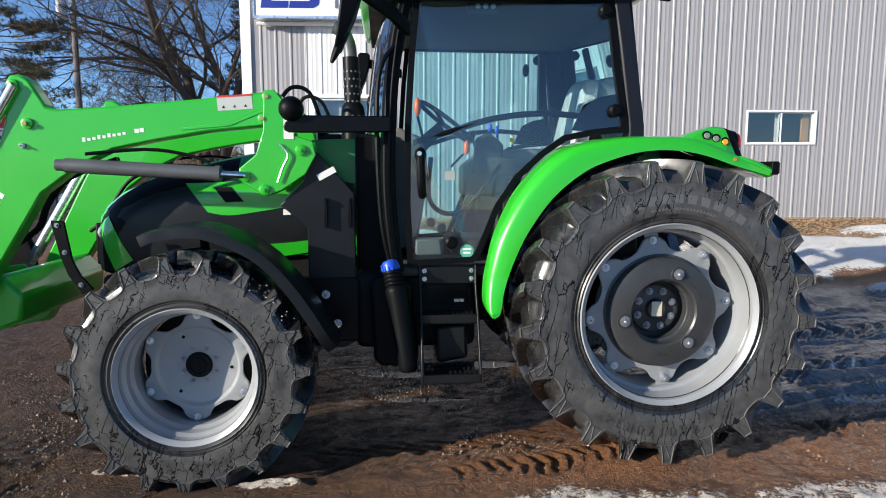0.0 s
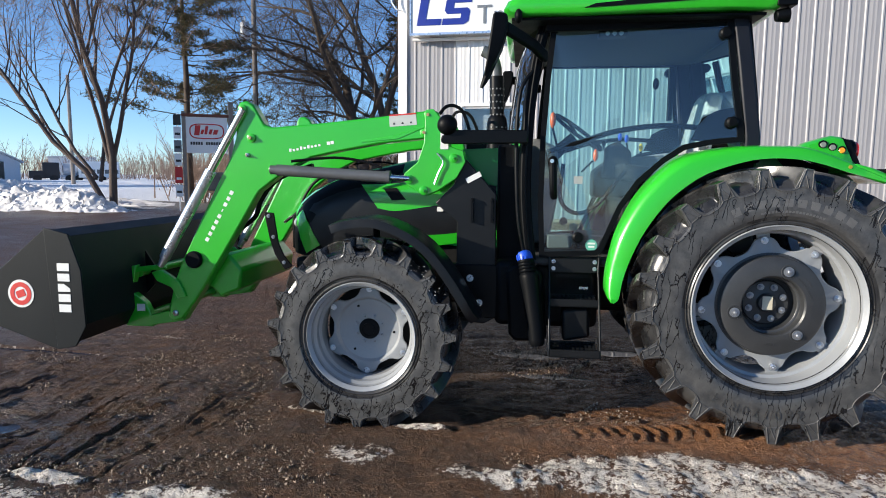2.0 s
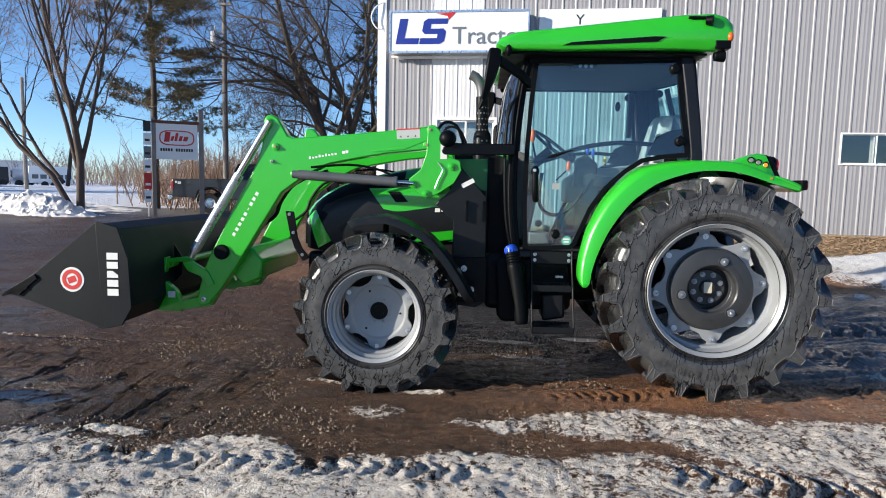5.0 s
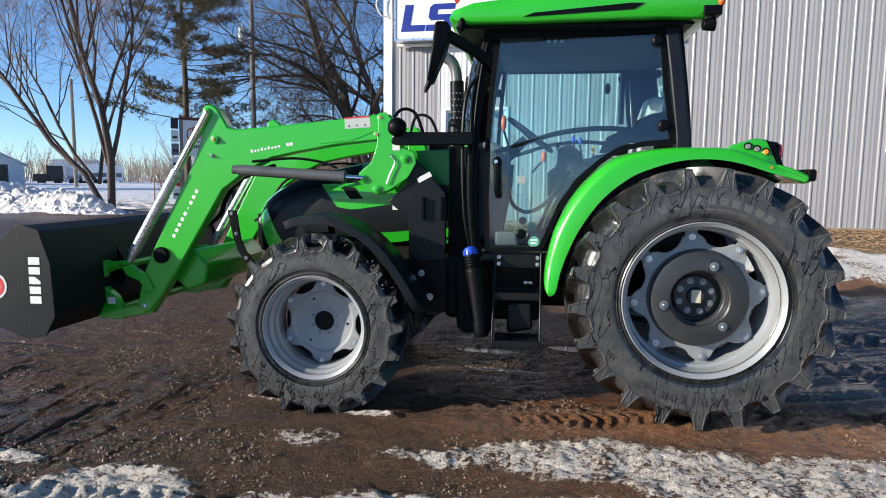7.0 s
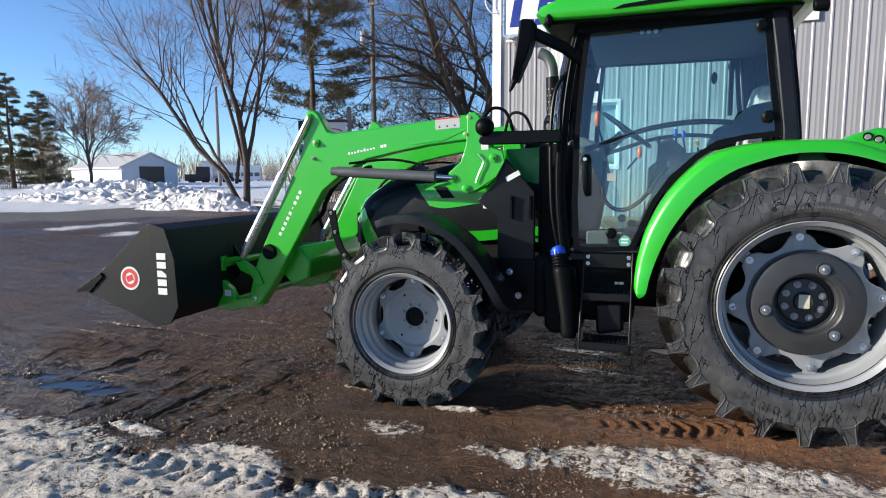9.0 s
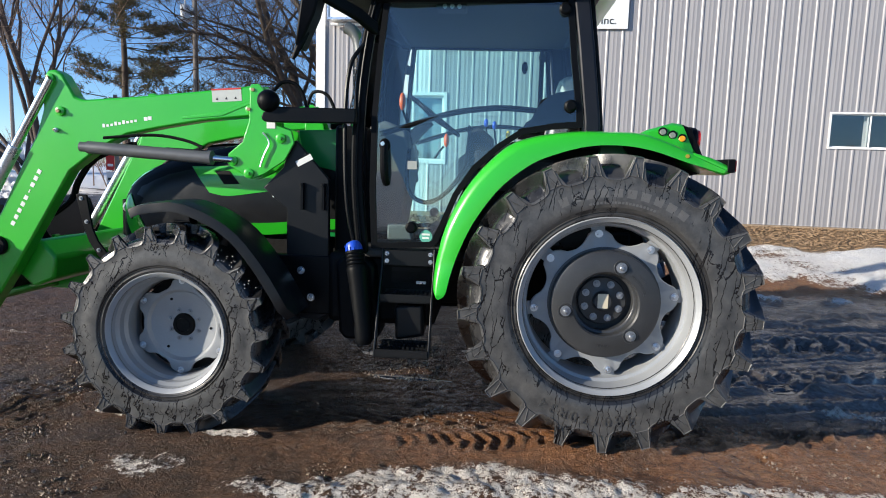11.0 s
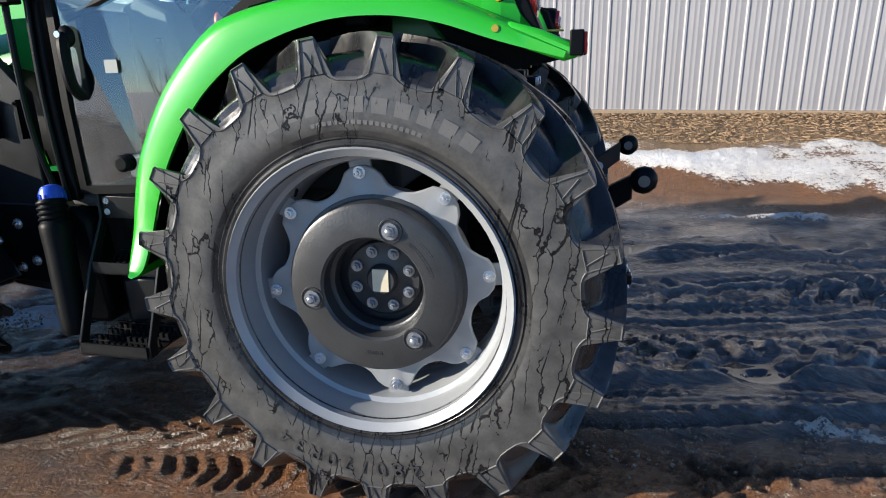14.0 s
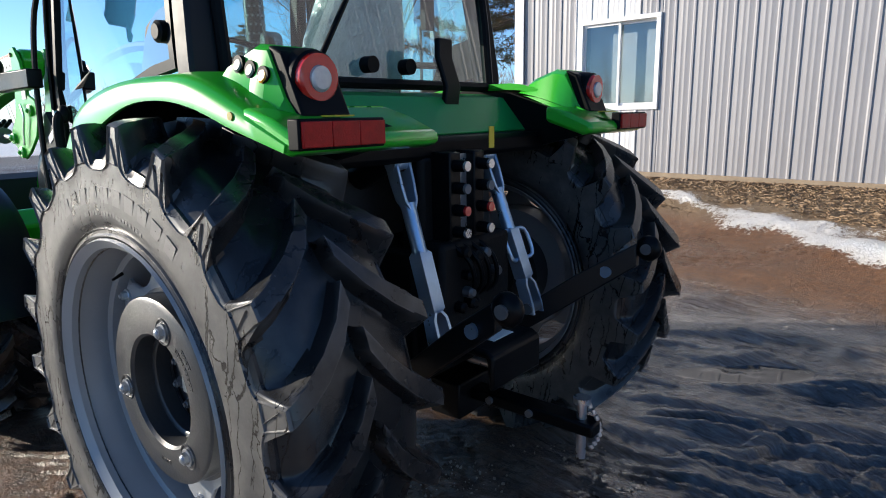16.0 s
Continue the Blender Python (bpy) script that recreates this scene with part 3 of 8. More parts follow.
def build_ground():
    xs = grid_lines([(-5.0, -4.6, 0.022), (-4.6, -1.9, 0.015), (-1.9, -0.9, 0.022), (-0.9, 2.2, 0.013), (2.2, 4.6, 0.02)], -900, 900)
    ys = grid_lines([(1.1, 1.6, 0.018), (1.6, 2.7, 0.015), (2.7, 3.65, 0.013), (3.65, 6.6, 0.021), (6.6, 10.2, 0.07)], -900, 900, 1.12)
    X, Y = np.meshgrid(xs, ys)
    x, y = X.ravel(), Y.ravel()
    z = height(x, y)
    r = np.hypot(x, y)
    nearby = sstep(40, 12, r)
    # ruts of mud drawn along the drive
    c, s = math.cos(radians(17)), math.sin(radians(17))
    u, v = x * c + y * s, -x * s + y * c
    ridged = lambda a: 1 - np.abs(2 * a - 1)
    ruts = 0.8 * ridged(fbm(u / 6, v, 0.30, 31, 4)) ** 2 - 0.4 + 0.35 * (fbm(u / 2, v, 0.12, 34, 3) - 0.5)
    behind = sstep(3.4, 4.3, y) * sstep(7.6, 6.9, y) * sstep(2.3, 3.2, x + 0.3 * y)
    left = sstep(-1.5, -2.1, x) * sstep(1.6, 1.9, y) * sstep(3.7, 3.1, y)
    c2, s2 = math.cos(radians(94)), math.sin(radians(94))
    u2, v2 = x * c2 + y * s2, -x * s2 + y * c2
    ruts2 = 0.8 * ridged(fbm(u2 / 14, v2, 0.20, 51, 3)) ** 2 - 0.4
    z = z + nearby * (0.035 * (fbm(x, y, 1.6, 3, 3) - 0.5) + 0.034 * (fbm(x, y, 0.25, 13, 4) - 0.5) + 0.016 * (fbm(x, y, 0.075, 14, 3) - 0.5) + 0.010 * (fbm(x, y, 0.04, 17, 2) - 0.5) + (0.03 + 0.055 * behind) * ruts + 0.02 * left * ruts2)
    # mud squeezed up under the wheels
    for wx, wy in ((1.12, 3.27), (0.95, 4.92)):
        z = z + 0.055 * np.exp(-((x - wx) / 0.45) ** 2 - ((y - wy) / 0.30) ** 2)
    # snow masks
    e = 0.5 * (fbm(x, y, 0.8, 91, 4) - 0.5)
    edge = np.interp(x, [-6, -3.2, -2.9, -2.5, -2.2, -2.06, -1.9, -1.58, -1.4, -1.21, -1.04, -0.7, -0.34, 0.06, 0.5, 0.8, 1.1, 1.35, 1.7, 2.1, 4.0], [1.6, 1.74, 1.8, 1.7, 1.6, 1.8, 1.95, 1.97, 1.95, 1.68, 1.92, 1.88, 1.93, 1.96, 2.1, 2.02, 2.06, 2.5, 2.84, 2.88, 3.1])
    # last factor: snow thinned on unseen ground behind the walk, to lower bounce light
    lowband = sstep(0.14, -0.16, y + 0.7 * e - edge) * (1 - 0.7 * sstep(0.9, -0.2, y + 2 * e))
    upper = np.interp(x, [-0.5, -0.3, 0.08, 0.46, 0.8, 1.5, 2.1, 4.0], [2.54, 2.56, 2.76, 2.88, 2.84, 2.86, 2.88, 3.1])
    lower = np.interp(x, [-0.5, -0.26, 0.07, 0.26, 0.69, 0.85, 1.1], [2.26, 2.22, 2.33, 2.2, 2.18, 2.05, 1.95])
    band = sstep(0.12, -0.12, y + 0.7 * e - upper) * sstep(-0.12, 0.12, y + 0.5 * e - lower) * sstep(-0.72, -0.45, x + e)
    spot = lambda cx, cy, a, b, k=1.0: k * sstep(1.25, 0.7, np.hypot((x - cx) / a, (y - cy) / b) + 2.2 * e)
    streak = lambda y0, x0, x1, k: k * sstep(0.05, 0.01, np.abs(y - y0 - 0.02 * (x + 4) + 0.10 * e)) * sstep(x0, x0 + 0.3, x + e) * sstep(x1, x1 - 0.3, x - e)
    right = 1 - 0.12 * sstep(-0.4, 0.6, x) - 0.10 * sstep(0.9, 1.6, x)
    snow = np.maximum.reduce([streak(3.78, -5.6, -3.0, 0.62), streak(4.40, -4.4, -3.2, 0.66), streak(3.45, -5.5, -4.3, 0.58), streak(4.9, -6, -2.5, 0.55), lowband * right, band * 0.90, spot(-1.08, 2.49, 0.30, 0.22, 0.74), spot(-2.48, 1.87, 0.20, 0.055), spot(2.8, 4.04, 0.30, 0.05, 0.9), spot(3.15, 3.98, 0.16, 0.07, 0.95), spot(-1.55, 3.0, 0.2, 0.05, 0.8), spot(-0.85, 2.86, 0.22, 0.06, 0.9), spot(3.3, 4.05, 0.35, 0.07, 0.6)])
    west_x = np.clip(2.7 - x, 0, 3.4)
    lo_edge, hi_edge = 8.0 + 0.35 * west_x - 0.10 * np.clip(x - 2.7, 0, 3), 8.80 + 0.18 * west_x + 0.10 * np.clip(x - 3, 0, 9)
    bank = sstep(-0.35, 0.25, y - lo_edge + 2.2 * e) * sstep(0.30, -0.25, y - hi_edge + 2.2 * e) * sstep(-3.2, -1.5, x + e)
    bank = bank * (0.12 + 1.5 * fbm(u / 3, v, 0.55, 83, 4))
    shade_bits = sstep(0.16, 0.02, np.abs(y - 7.05 - 0.02 * (x - 3)) + 0.9 * e) * sstep(2.0, 2.8, x)
    hb = sstep(-0.2, 0.1, y + e - 9.35) * sstep(5.2, 6.2, x + 4 * e) * sstep(9.9, 9.6, y)
    wallsnow = np.maximum.reduce([bank, 0.9 * shade_bits, hb])
    # road and white fields beyond it
    across = 0.894 * x - 0.447 * y
    on_road = sstep(3.1, 2.7, np.abs(across + 23.2) + 0.5 * e) * sstep(1.6, 2.8, np.hypot(x + 15.7, y - 17.4)) * sstep(45, 30, y)
    far = sstep(17.6, 18.2, y + 1.5 * e - 0.45 * np.clip(x + 18, 0, 5)) * sstep(-10.5, -13, x + 0.1 * (y - 18))
    far = np.maximum(far, sstep(-26.0, -26.6, across + e))
    far = np.maximum(far, sstep(26, 30, y) * sstep(-3.6, -4.5, x))
    far = np.maximum(far, sstep(5, 12, -y + 6 * e) * 0.85)
    far = np.maximum(far, sstep(34, 44, x) * 0.9)
    verge = np.maximum(spot(-12.7, 9.2, 0.45, 2.2, 0.8), spot(-14.2, 10.6, 0.3, 1.6, 0.75))
    drive = sstep(1.9, 1.3, np.abs(y - 24 - 0.55 * (-x - 24) + 2 * e)) * sstep(-22, -24, x) * sstep(-62, -50, x)
    fields = np.maximum.reduce([far * (1 - 0.55 * drive), verge])
    fields = fields * (1 - on_road)
    bermsnow = sstep(0.18, 0.34, height(x, y) - 0.25 * sstep(10, 20, r)) * sstep(-13.2, -14.2, x) * sstep(24, 20, y)
    fields = np.maximum(fields, bermsnow)
    # lumpy, trodden snow
    z = z + np.maximum(snow, 0.6 * wallsnow) * (0.010 + 0.012 * (fbm(x, y, 0.22, 61, 3) - 0.5) + 0.045 * np.abs(fbm(x / 1.8, y, 0.11, 62, 4) - 0.5) + 0.018 * (fbm(x, y, 0.045, 64, 3) - 0.5)) + wallsnow * 0.07 + fields * nearby * 0.12 * (fbm(x, y, 0.9, 67, 4) - 0.3) * sstep(6, 12, r)
    # wheel prints
    ins = 0
    for a in ((-0.1, 2.95, 14, 1.7, 0.24, 0.085, 0.45, 0.013), (-0.8, 3.08, 15, 1.9, 0.40, 0.16, 1.8, 0.012), (0.9, 3.42, 6, 2.6, 0.30, 0.13, 0.9, 0.02), (0.55, 1.88, -2, 3.4, 0.30, 0.13, 0.6, 0.055), (-2.6, 1.54, 3, 2.4, 0.26, 0.115, 0.6, 0.022), (-3.75, 2.40, -16, 0.8, 0.28, 0.055, 0.2, 0.02),
              (-3.3, 1.9, 98, 1.1, 0.34, 0.085, 0.15, 0.006), (1.8, 5.45, 13, 6.0, 0.42, 0.24, 0.9, 0.05), (1.5, 4.45, 15, 6.0, 0.4, 0.2, 0.9, 0.028), (1.6, 3.5, 10, 3.0, 0.3, 0.13, 0.4, 0.022)):
        dz, i = track(x, y, *a)
        z = z + dz
        ins = np.maximum(ins, i)
    rg = random.Random(12)
    n1, n2 = fbm(x, y, 0.6, 15, 3), fbm(x, y, 0.3, 16, 3)
    furrows = [(-4.11, 2.1, -4.7, 3.5, 0.03, 0.018), (-4.32, 2.2, -4.9, 3.5, 0.03, 0.018), (-3.78, 2.15, -3.81, 3.3, 0.035, 0.024), (-3.16, 1.8, -3.0, 2.45, 0.035, 0.024), (-3.02, 2.3, -2.82, 2.6, 0.035, 0.024), (-2.85, 2.5, -3.0, 3.1, 0.03, 0.021),
               (-2.78, 1.62, -2.56, 2.05, 0.045, 0.030), (-2.57, 1.9, -2.62, 2.65, 0.05, 0.036), (-2.71, 1.75, -2.86, 2.45, 0.035, 0.027), (-2.86, 2.35, -3.0, 3.1, 0.03, 0.024), (-2.28, 1.85, -2.22, 2.55, 0.035, 0.024), (-2.23, 2.4, -2.32, 3.3, 0.035, 0.021), (-2.79, 3.0, -2.85, 3.5, 0.03, 0.018)]
    for k in range(170):
        fx, fy, fl = rg.uniform(-4.9, -1.7), rg.uniform(1.6, 3.2), rg.uniform(0.3, 1.2)
        lean = 0.06 + 0.16 * (-2.4 - fx) / 2 + rg.gauss(0, 0.05)
        furrows.append((fx, fy, fx - lean * fl, fy + fl, rg.uniform(0.009, 0.018), rg.uniform(0.002, 0.007)))
    for k in range(60):
        fx, fy, fl = rg.uniform(1.2, 3.4), rg.uniform(3.7, 6.6), rg.uniform(0.5, 1.6)
        furrows.append((fx, fy, fx + fl, fy + fl * rg.gauss(0.3, 0.06), rg.uniform(0.012, 0.03), rg.uniform(0.006, 0.018)))
    for a in [(*f[:4], 0.65 * f[4], 0.45 * f[5]) if f[0] < -2 and f[5] > 0.012 else f for f in furrows] + [
              (1.5, 3.75, 4.2, 4.65, 0.05, 0.035), (1.4, 4.25, 4.4, 5.1, 0.06, 0.045), (1.6, 4.9, 4.4, 5.75, 0.05, 0.035), (1.5, 5.45, 4.4, 6.35, 0.07, 0.05), (1.8, 6.2, 4.4, 6.85, 0.06, 0.04), (1.5, 4.0, 4.0, 4.7, 0.03, 0.02), (1.7, 5.15, 4.2, 5.9, 0.03, 0.02), (2.2, 3.6, 4.4, 4.3, 0.04, 0.02)]:
        groove(x, y, n1, n2, z, *a)
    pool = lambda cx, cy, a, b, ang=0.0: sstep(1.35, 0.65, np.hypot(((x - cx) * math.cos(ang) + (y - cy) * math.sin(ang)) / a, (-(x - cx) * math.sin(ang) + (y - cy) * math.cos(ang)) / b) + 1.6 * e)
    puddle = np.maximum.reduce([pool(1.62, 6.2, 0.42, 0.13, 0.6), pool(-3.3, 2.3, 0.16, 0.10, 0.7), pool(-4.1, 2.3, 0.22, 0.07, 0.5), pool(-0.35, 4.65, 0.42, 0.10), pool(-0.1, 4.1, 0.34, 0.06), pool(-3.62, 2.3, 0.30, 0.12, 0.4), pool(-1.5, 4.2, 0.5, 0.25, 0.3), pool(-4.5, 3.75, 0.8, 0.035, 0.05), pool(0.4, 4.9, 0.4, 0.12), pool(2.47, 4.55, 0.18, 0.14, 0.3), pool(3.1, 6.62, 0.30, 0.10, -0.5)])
    flat = height(x, y) - 0.012
    z = z * (1 - puddle) + puddle * np.minimum(z, flat)
    # second term: damp mud under the tractor, darkened further to hold its shade
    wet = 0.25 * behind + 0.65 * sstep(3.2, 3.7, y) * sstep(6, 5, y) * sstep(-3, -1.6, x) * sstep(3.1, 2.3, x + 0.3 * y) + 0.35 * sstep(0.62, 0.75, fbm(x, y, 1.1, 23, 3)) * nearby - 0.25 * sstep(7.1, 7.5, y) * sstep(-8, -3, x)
    straw = sstep(8.5, 9.0, y + 1.2 * e) * sstep(-6, -3.5, x) * sstep(11, 10.4, y)
    clay = sstep(-0.9, 0.6, x + e) * (0.25 + 0.75 * sstep(2.6, 3.0, y + 0.6 * e)) * sstep(4.6, 3.9, y) * (0.5 + fbm(x, y, 1.4, 29, 3)) * (1 - 0.5 * behind) + 0.45 * sstep(6.6, 7.2, y) * sstep(-8, -4, x) * sstep(11, 10, y)
    wet = wet - 0.3 * np.clip(clay, 0, 1)
    nx, ny = len(xs), len(ys)
    idx = np.arange(nx * ny).reshape(ny, nx)
    q = np.stack([idx[:-1, :-1], idx[:-1, 1:], idx[1:, 1:], idx[1:, :-1]], -1).reshape(-1, 4)
    me = bpy.data.meshes.new("ground")
    me.vertices.add(nx * ny)
    me.vertices.foreach_set("co", np.stack([x, y, z], 1).ravel())
    me.loops.add(q.size)
    me.loops.foreach_set("vertex_index", q.ravel())
    me.polygons.add(len(q))
    me.polygons.foreach_set("loop_start", np.arange(len(q)) * 4)
    me.polygons.foreach_set("use_smooth", np.ones(len(q), bool))
    me.update(calc_edges=True)
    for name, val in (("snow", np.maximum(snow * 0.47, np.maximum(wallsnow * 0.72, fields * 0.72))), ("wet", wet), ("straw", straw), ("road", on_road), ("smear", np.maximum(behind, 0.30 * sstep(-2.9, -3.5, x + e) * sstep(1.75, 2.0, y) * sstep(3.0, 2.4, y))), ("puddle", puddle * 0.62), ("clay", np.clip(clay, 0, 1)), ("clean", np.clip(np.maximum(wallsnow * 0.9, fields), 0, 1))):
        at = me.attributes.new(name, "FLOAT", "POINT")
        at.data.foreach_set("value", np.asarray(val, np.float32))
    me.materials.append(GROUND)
    return tagged(new("ground", me), "wet brown dirt yard with ice, snow and tyre prints", "ground", kind="structure")


build_ground()


def gravel():
    """Loose pebbles in the mud, past counting."""
    rs = np.random.RandomState(4)
    k = 40000
    x, y = rs.uniform(-4.5, 4.2, k), 1.0 + 4.2 * rs.rand(k) ** 1.3
    keep = fbm(x, y, 0.7, 44, 3) > 0.48
    x, y = x[keep], y[keep]
    z = height(x, y)
    base = np.array([(1, 0, 0), (-1, 0, 0), (0, 1, 0), (0, -1, 0), (0, 0, 0.8), (0, 0, -0.8)], float)
    tri = np.array([(0, 2, 4), (2, 1, 4), (1, 3, 4), (3, 0, 4), (2, 0, 5), (1, 2, 5), (3, 1, 5), (0, 3, 5)])
    vs, fs = [], []
    for i in range(len(x)):
        r = 0.0035 + 0.0085 * rs.rand() ** 3.5
        p = base * r * rs.uniform(0.6, 1.3, (6, 3)) @ np.array(Euler(rs.rand(3) * 6).to_matrix())
        vs.append(p + (x[i], y[i], z[i] + r * 0.5))
        fs.append(tri + 6 * i)
    me = bpy.data.meshes.new("gravel")
    me.from_pydata(np.concatenate(vs).tolist(), [], np.concatenate(fs).tolist())
    me.materials.append(STONE)
    tagged(new("gravel", me), "loose brown pebbles in the mud", "gravel", kind="stuff")


gravel()


def straw_litter():
    """Dry straw and dead grass strewn along the foot of the wall, past counting."""
    rs = np.random.RandomState(14)
    k = 34000
    x = rs.uniform(-2.5, 14, k)
    y = 9.98 + 0.0306 * (x + 3) - 0.05 - 1.15 * rs.rand(k) ** 1.4
    keep = rs.rand(k) < 0.25 + 0.9 * fbm(x, y, 0.5, 46, 3)
    x, y = x[keep], y[keep]
    z = height(x, y) + 0.012
    a, ln = rs.uniform(0, 2 * np.pi, len(x)), rs.uniform(0.02, 0.085, len(x))
    dx, dy, up = np.cos(a) * ln, np.sin(a) * ln, rs.uniform(0.0, 0.45, len(x)) ** 2 * ln
    w = 0.0018
    v = np.stack([np.stack([x - w * np.sin(a), y + w * np.cos(a), z], 1), np.stack([x + w * np.sin(a), y - w * np.cos(a), z], 1), np.stack([x + dx, y + dy, z + up + 0.004], 1), np.stack([x + dx * 0.5, y + dy * 0.5, z + up * 0.7 + 0.012], 1)], 1).reshape(-1, 3)
    i = np.arange(len(x))[:, None] * 4
    f = np.concatenate([i + (0, 1, 3), i + (1, 2, 3), i + (0, 3, 2)])
    me = bpy.data.meshes.new("straw")
    me.from_pydata(v.tolist(), [], f.tolist())
    me.materials.append(STRAW)
    tagged(new("straw", me), "dry yellow straw strewn along the wall", "straw", kind="stuff")


straw_litter()

# ---- building ----
WALL_M = Matrix.Translation((WALL_A.x, WALL_A.y, WALL_BASE)) @ Matrix.Rotation(radians(1.75), 4, "Z")
WIN_BIG, WIN_SMALL = (0.985, 2.115, 0.83, 1.975), (7.86, 9.0, 1.225, 1.765)
EAVE, LONG = 5.2, 27.4
RIB = 0.2286


def sheet(x0, x1, z0, z1, mat, parent):
    """One ribbed steel sheet between those edges of the wall; the ribs run on from sheet to sheet."""
    prof = []
    k0, k1 = int(math.floor(x0 / RIB)) - 1, int(math.ceil(x1 / RIB)) + 1
    for k in range(k0, k1):
        b = k * RIB
        for dx, d in ((-0.026, 0), (-0.010, 0.011), (0.010, 0.011), (0.014, 0), (0.070, 0), (0.078, 0.0025), (0.088, 0.0025), (0.096, 0), (0.128, 0), (0.136, 0.0025), (0.146, 0.0025), (0.154, 0)):
            prof.append((b + dx, d))
    prof = [(min(max(a, x0), x1), d) for a, d in prof if x0 - 0.02 <= a <= x1 + 0.02]
    out = []
    for p in prof:
        if not out or p[0] - out[-1][0] > 1e-4:
            out.append(p)
    bm = B()
    rings(bm, [[(a, -0.004 - d, z0) for a, d in out], [(a, -0.004 - d, z1) for a, d in out]], closed=False)
    return part("panel", bm, mat, parent, smooth=20)


def cut(z0, z1, holes):
    spans, a = [], z0
    for h0, h1 in sorted(holes):
        spans.append((a, h0))
        a = h1
    return spans + [(a, z1)]


wall = B()
edges = [0, WIN_BIG[0], WIN_BIG[1], WIN_SMALL[0], WIN_SMALL[1], LONG]
for a, b in zip(edges, edges[1:]):
    holes = [w[2:] for w in (WIN_BIG, WIN_SMALL) if abs(w[0] - a) < 1e-6]
    for z0, z1 in cut(0.0, EAVE, holes):
        box(wall, a, b, 0.0, 0.16, z0, z1)
bmesh.ops.remove_doubles(wall, verts=wall.verts, dist=1e-5)
wall_front = finish("wall_front", wall, SIDING, 0)
wall_front.matrix_basis = WALL_M
tagged(wall_front, "long grey ribbed steel wall with one white strip", "wall", kind="structure")
x = 0.0
while x < LONG:
    x1 = min(x + 0.9144, LONG)
    bits = [x] + [e for w in (WIN_BIG, WIN_SMALL) for e in w[:2] if x < e < x1] + [x1]
    for a, b in zip(bits, bits[1:]):
        holes = [w[2:] for w in (WIN_BIG, WIN_SMALL) if w[0] - 0.001 <= a and b <= w[1] + 0.001]
        for z0, z1 in cut(0.02, EAVE, holes):
            sheet(a, b, z0, z1, SIDING_WHITE if 0.9 < x < 1.0 else SIDING, wall_front)
    x = x1
bm = B()
for xx in (-0.05, LONG):
    box(bm, xx, xx + 0.05, 0.004, 9.0, 0, EAVE)
box(bm, 0, LONG, 8.86, 9.0, 0, EAVE)
ob = finish("wall_rear", bm, SIDING, 0)
ob.matrix_basis = WALL_M
tagged(ob, "grey steel end and rear walls of the building", "wall", kind="structure")
bm = B()
roof_line = [(-0.35, EAVE - 0.05), (4.5, EAVE + 1.25), (9.35, EAVE - 0.05), (9.35, EAVE + 0.05), (4.5, EAVE + 1.4), (-0.35, EAVE + 0.05)]
rings(bm, [[(xx, yy, zz) for yy, zz in roof_line] for xx in (-0.5, LONG + 0.5)])
ob = finish("roof", bm, ROOF, 0)
ob.matrix_basis = WALL_M
tagged(ob, "low grey steel roof over the building", "roof", kind="structure")
bm = B()
box(bm, 0.0, LONG, 0.17, 8.85, -0.05, 0.02)
ob = finish("floor", bm, ROOM, 0)
ob.matrix_basis = WALL_M
tagged(ob, "bare concrete floor inside the building", "floor", kind="structure")
bm = B()
box(bm, 0.05, LONG - 0.1, 3.6, 3.7, 0.02, 3.0)
box(bm, 4.5, 4.6, 0.17, 3.59, 0.02, 3.0)
box(bm, 0.05, LONG - 0.1, 0.17, 3.7, 2.9, 3.0)
ob = finish("wall_inner", bm, ROOM, 0)
ob.matrix_basis = WALL_M
tagged(ob, "plain inner walls behind the windows", "wall", kind="structure")
bm = B()
box(bm, -0.2, LONG, -0.045, -0.003, -0.22, 0.055)
ob = finish("baseboard", bm, BOARD, 0, 0.006)
ob.matrix_basis = WALL_M
tagged(ob, "weathered wooden board along the wall's foot", "baseboard", kind="structure")
bm = B()
box(bm, -0.055, 0.085, -0.040, -0.027, 0.0, EAVE)
box(bm, -0.070, -0.055, -0.040, 0.20, 0.0, EAVE)
box(bm, 0.0, LONG, -0.034, -0.026, -0.0, 0.035)
ob = finish("trim", bm, TRIM, 0, 0.004)
ob.matrix_basis = WALL_M
tagged(ob, "white steel corner trim", "trim", kind="structure")


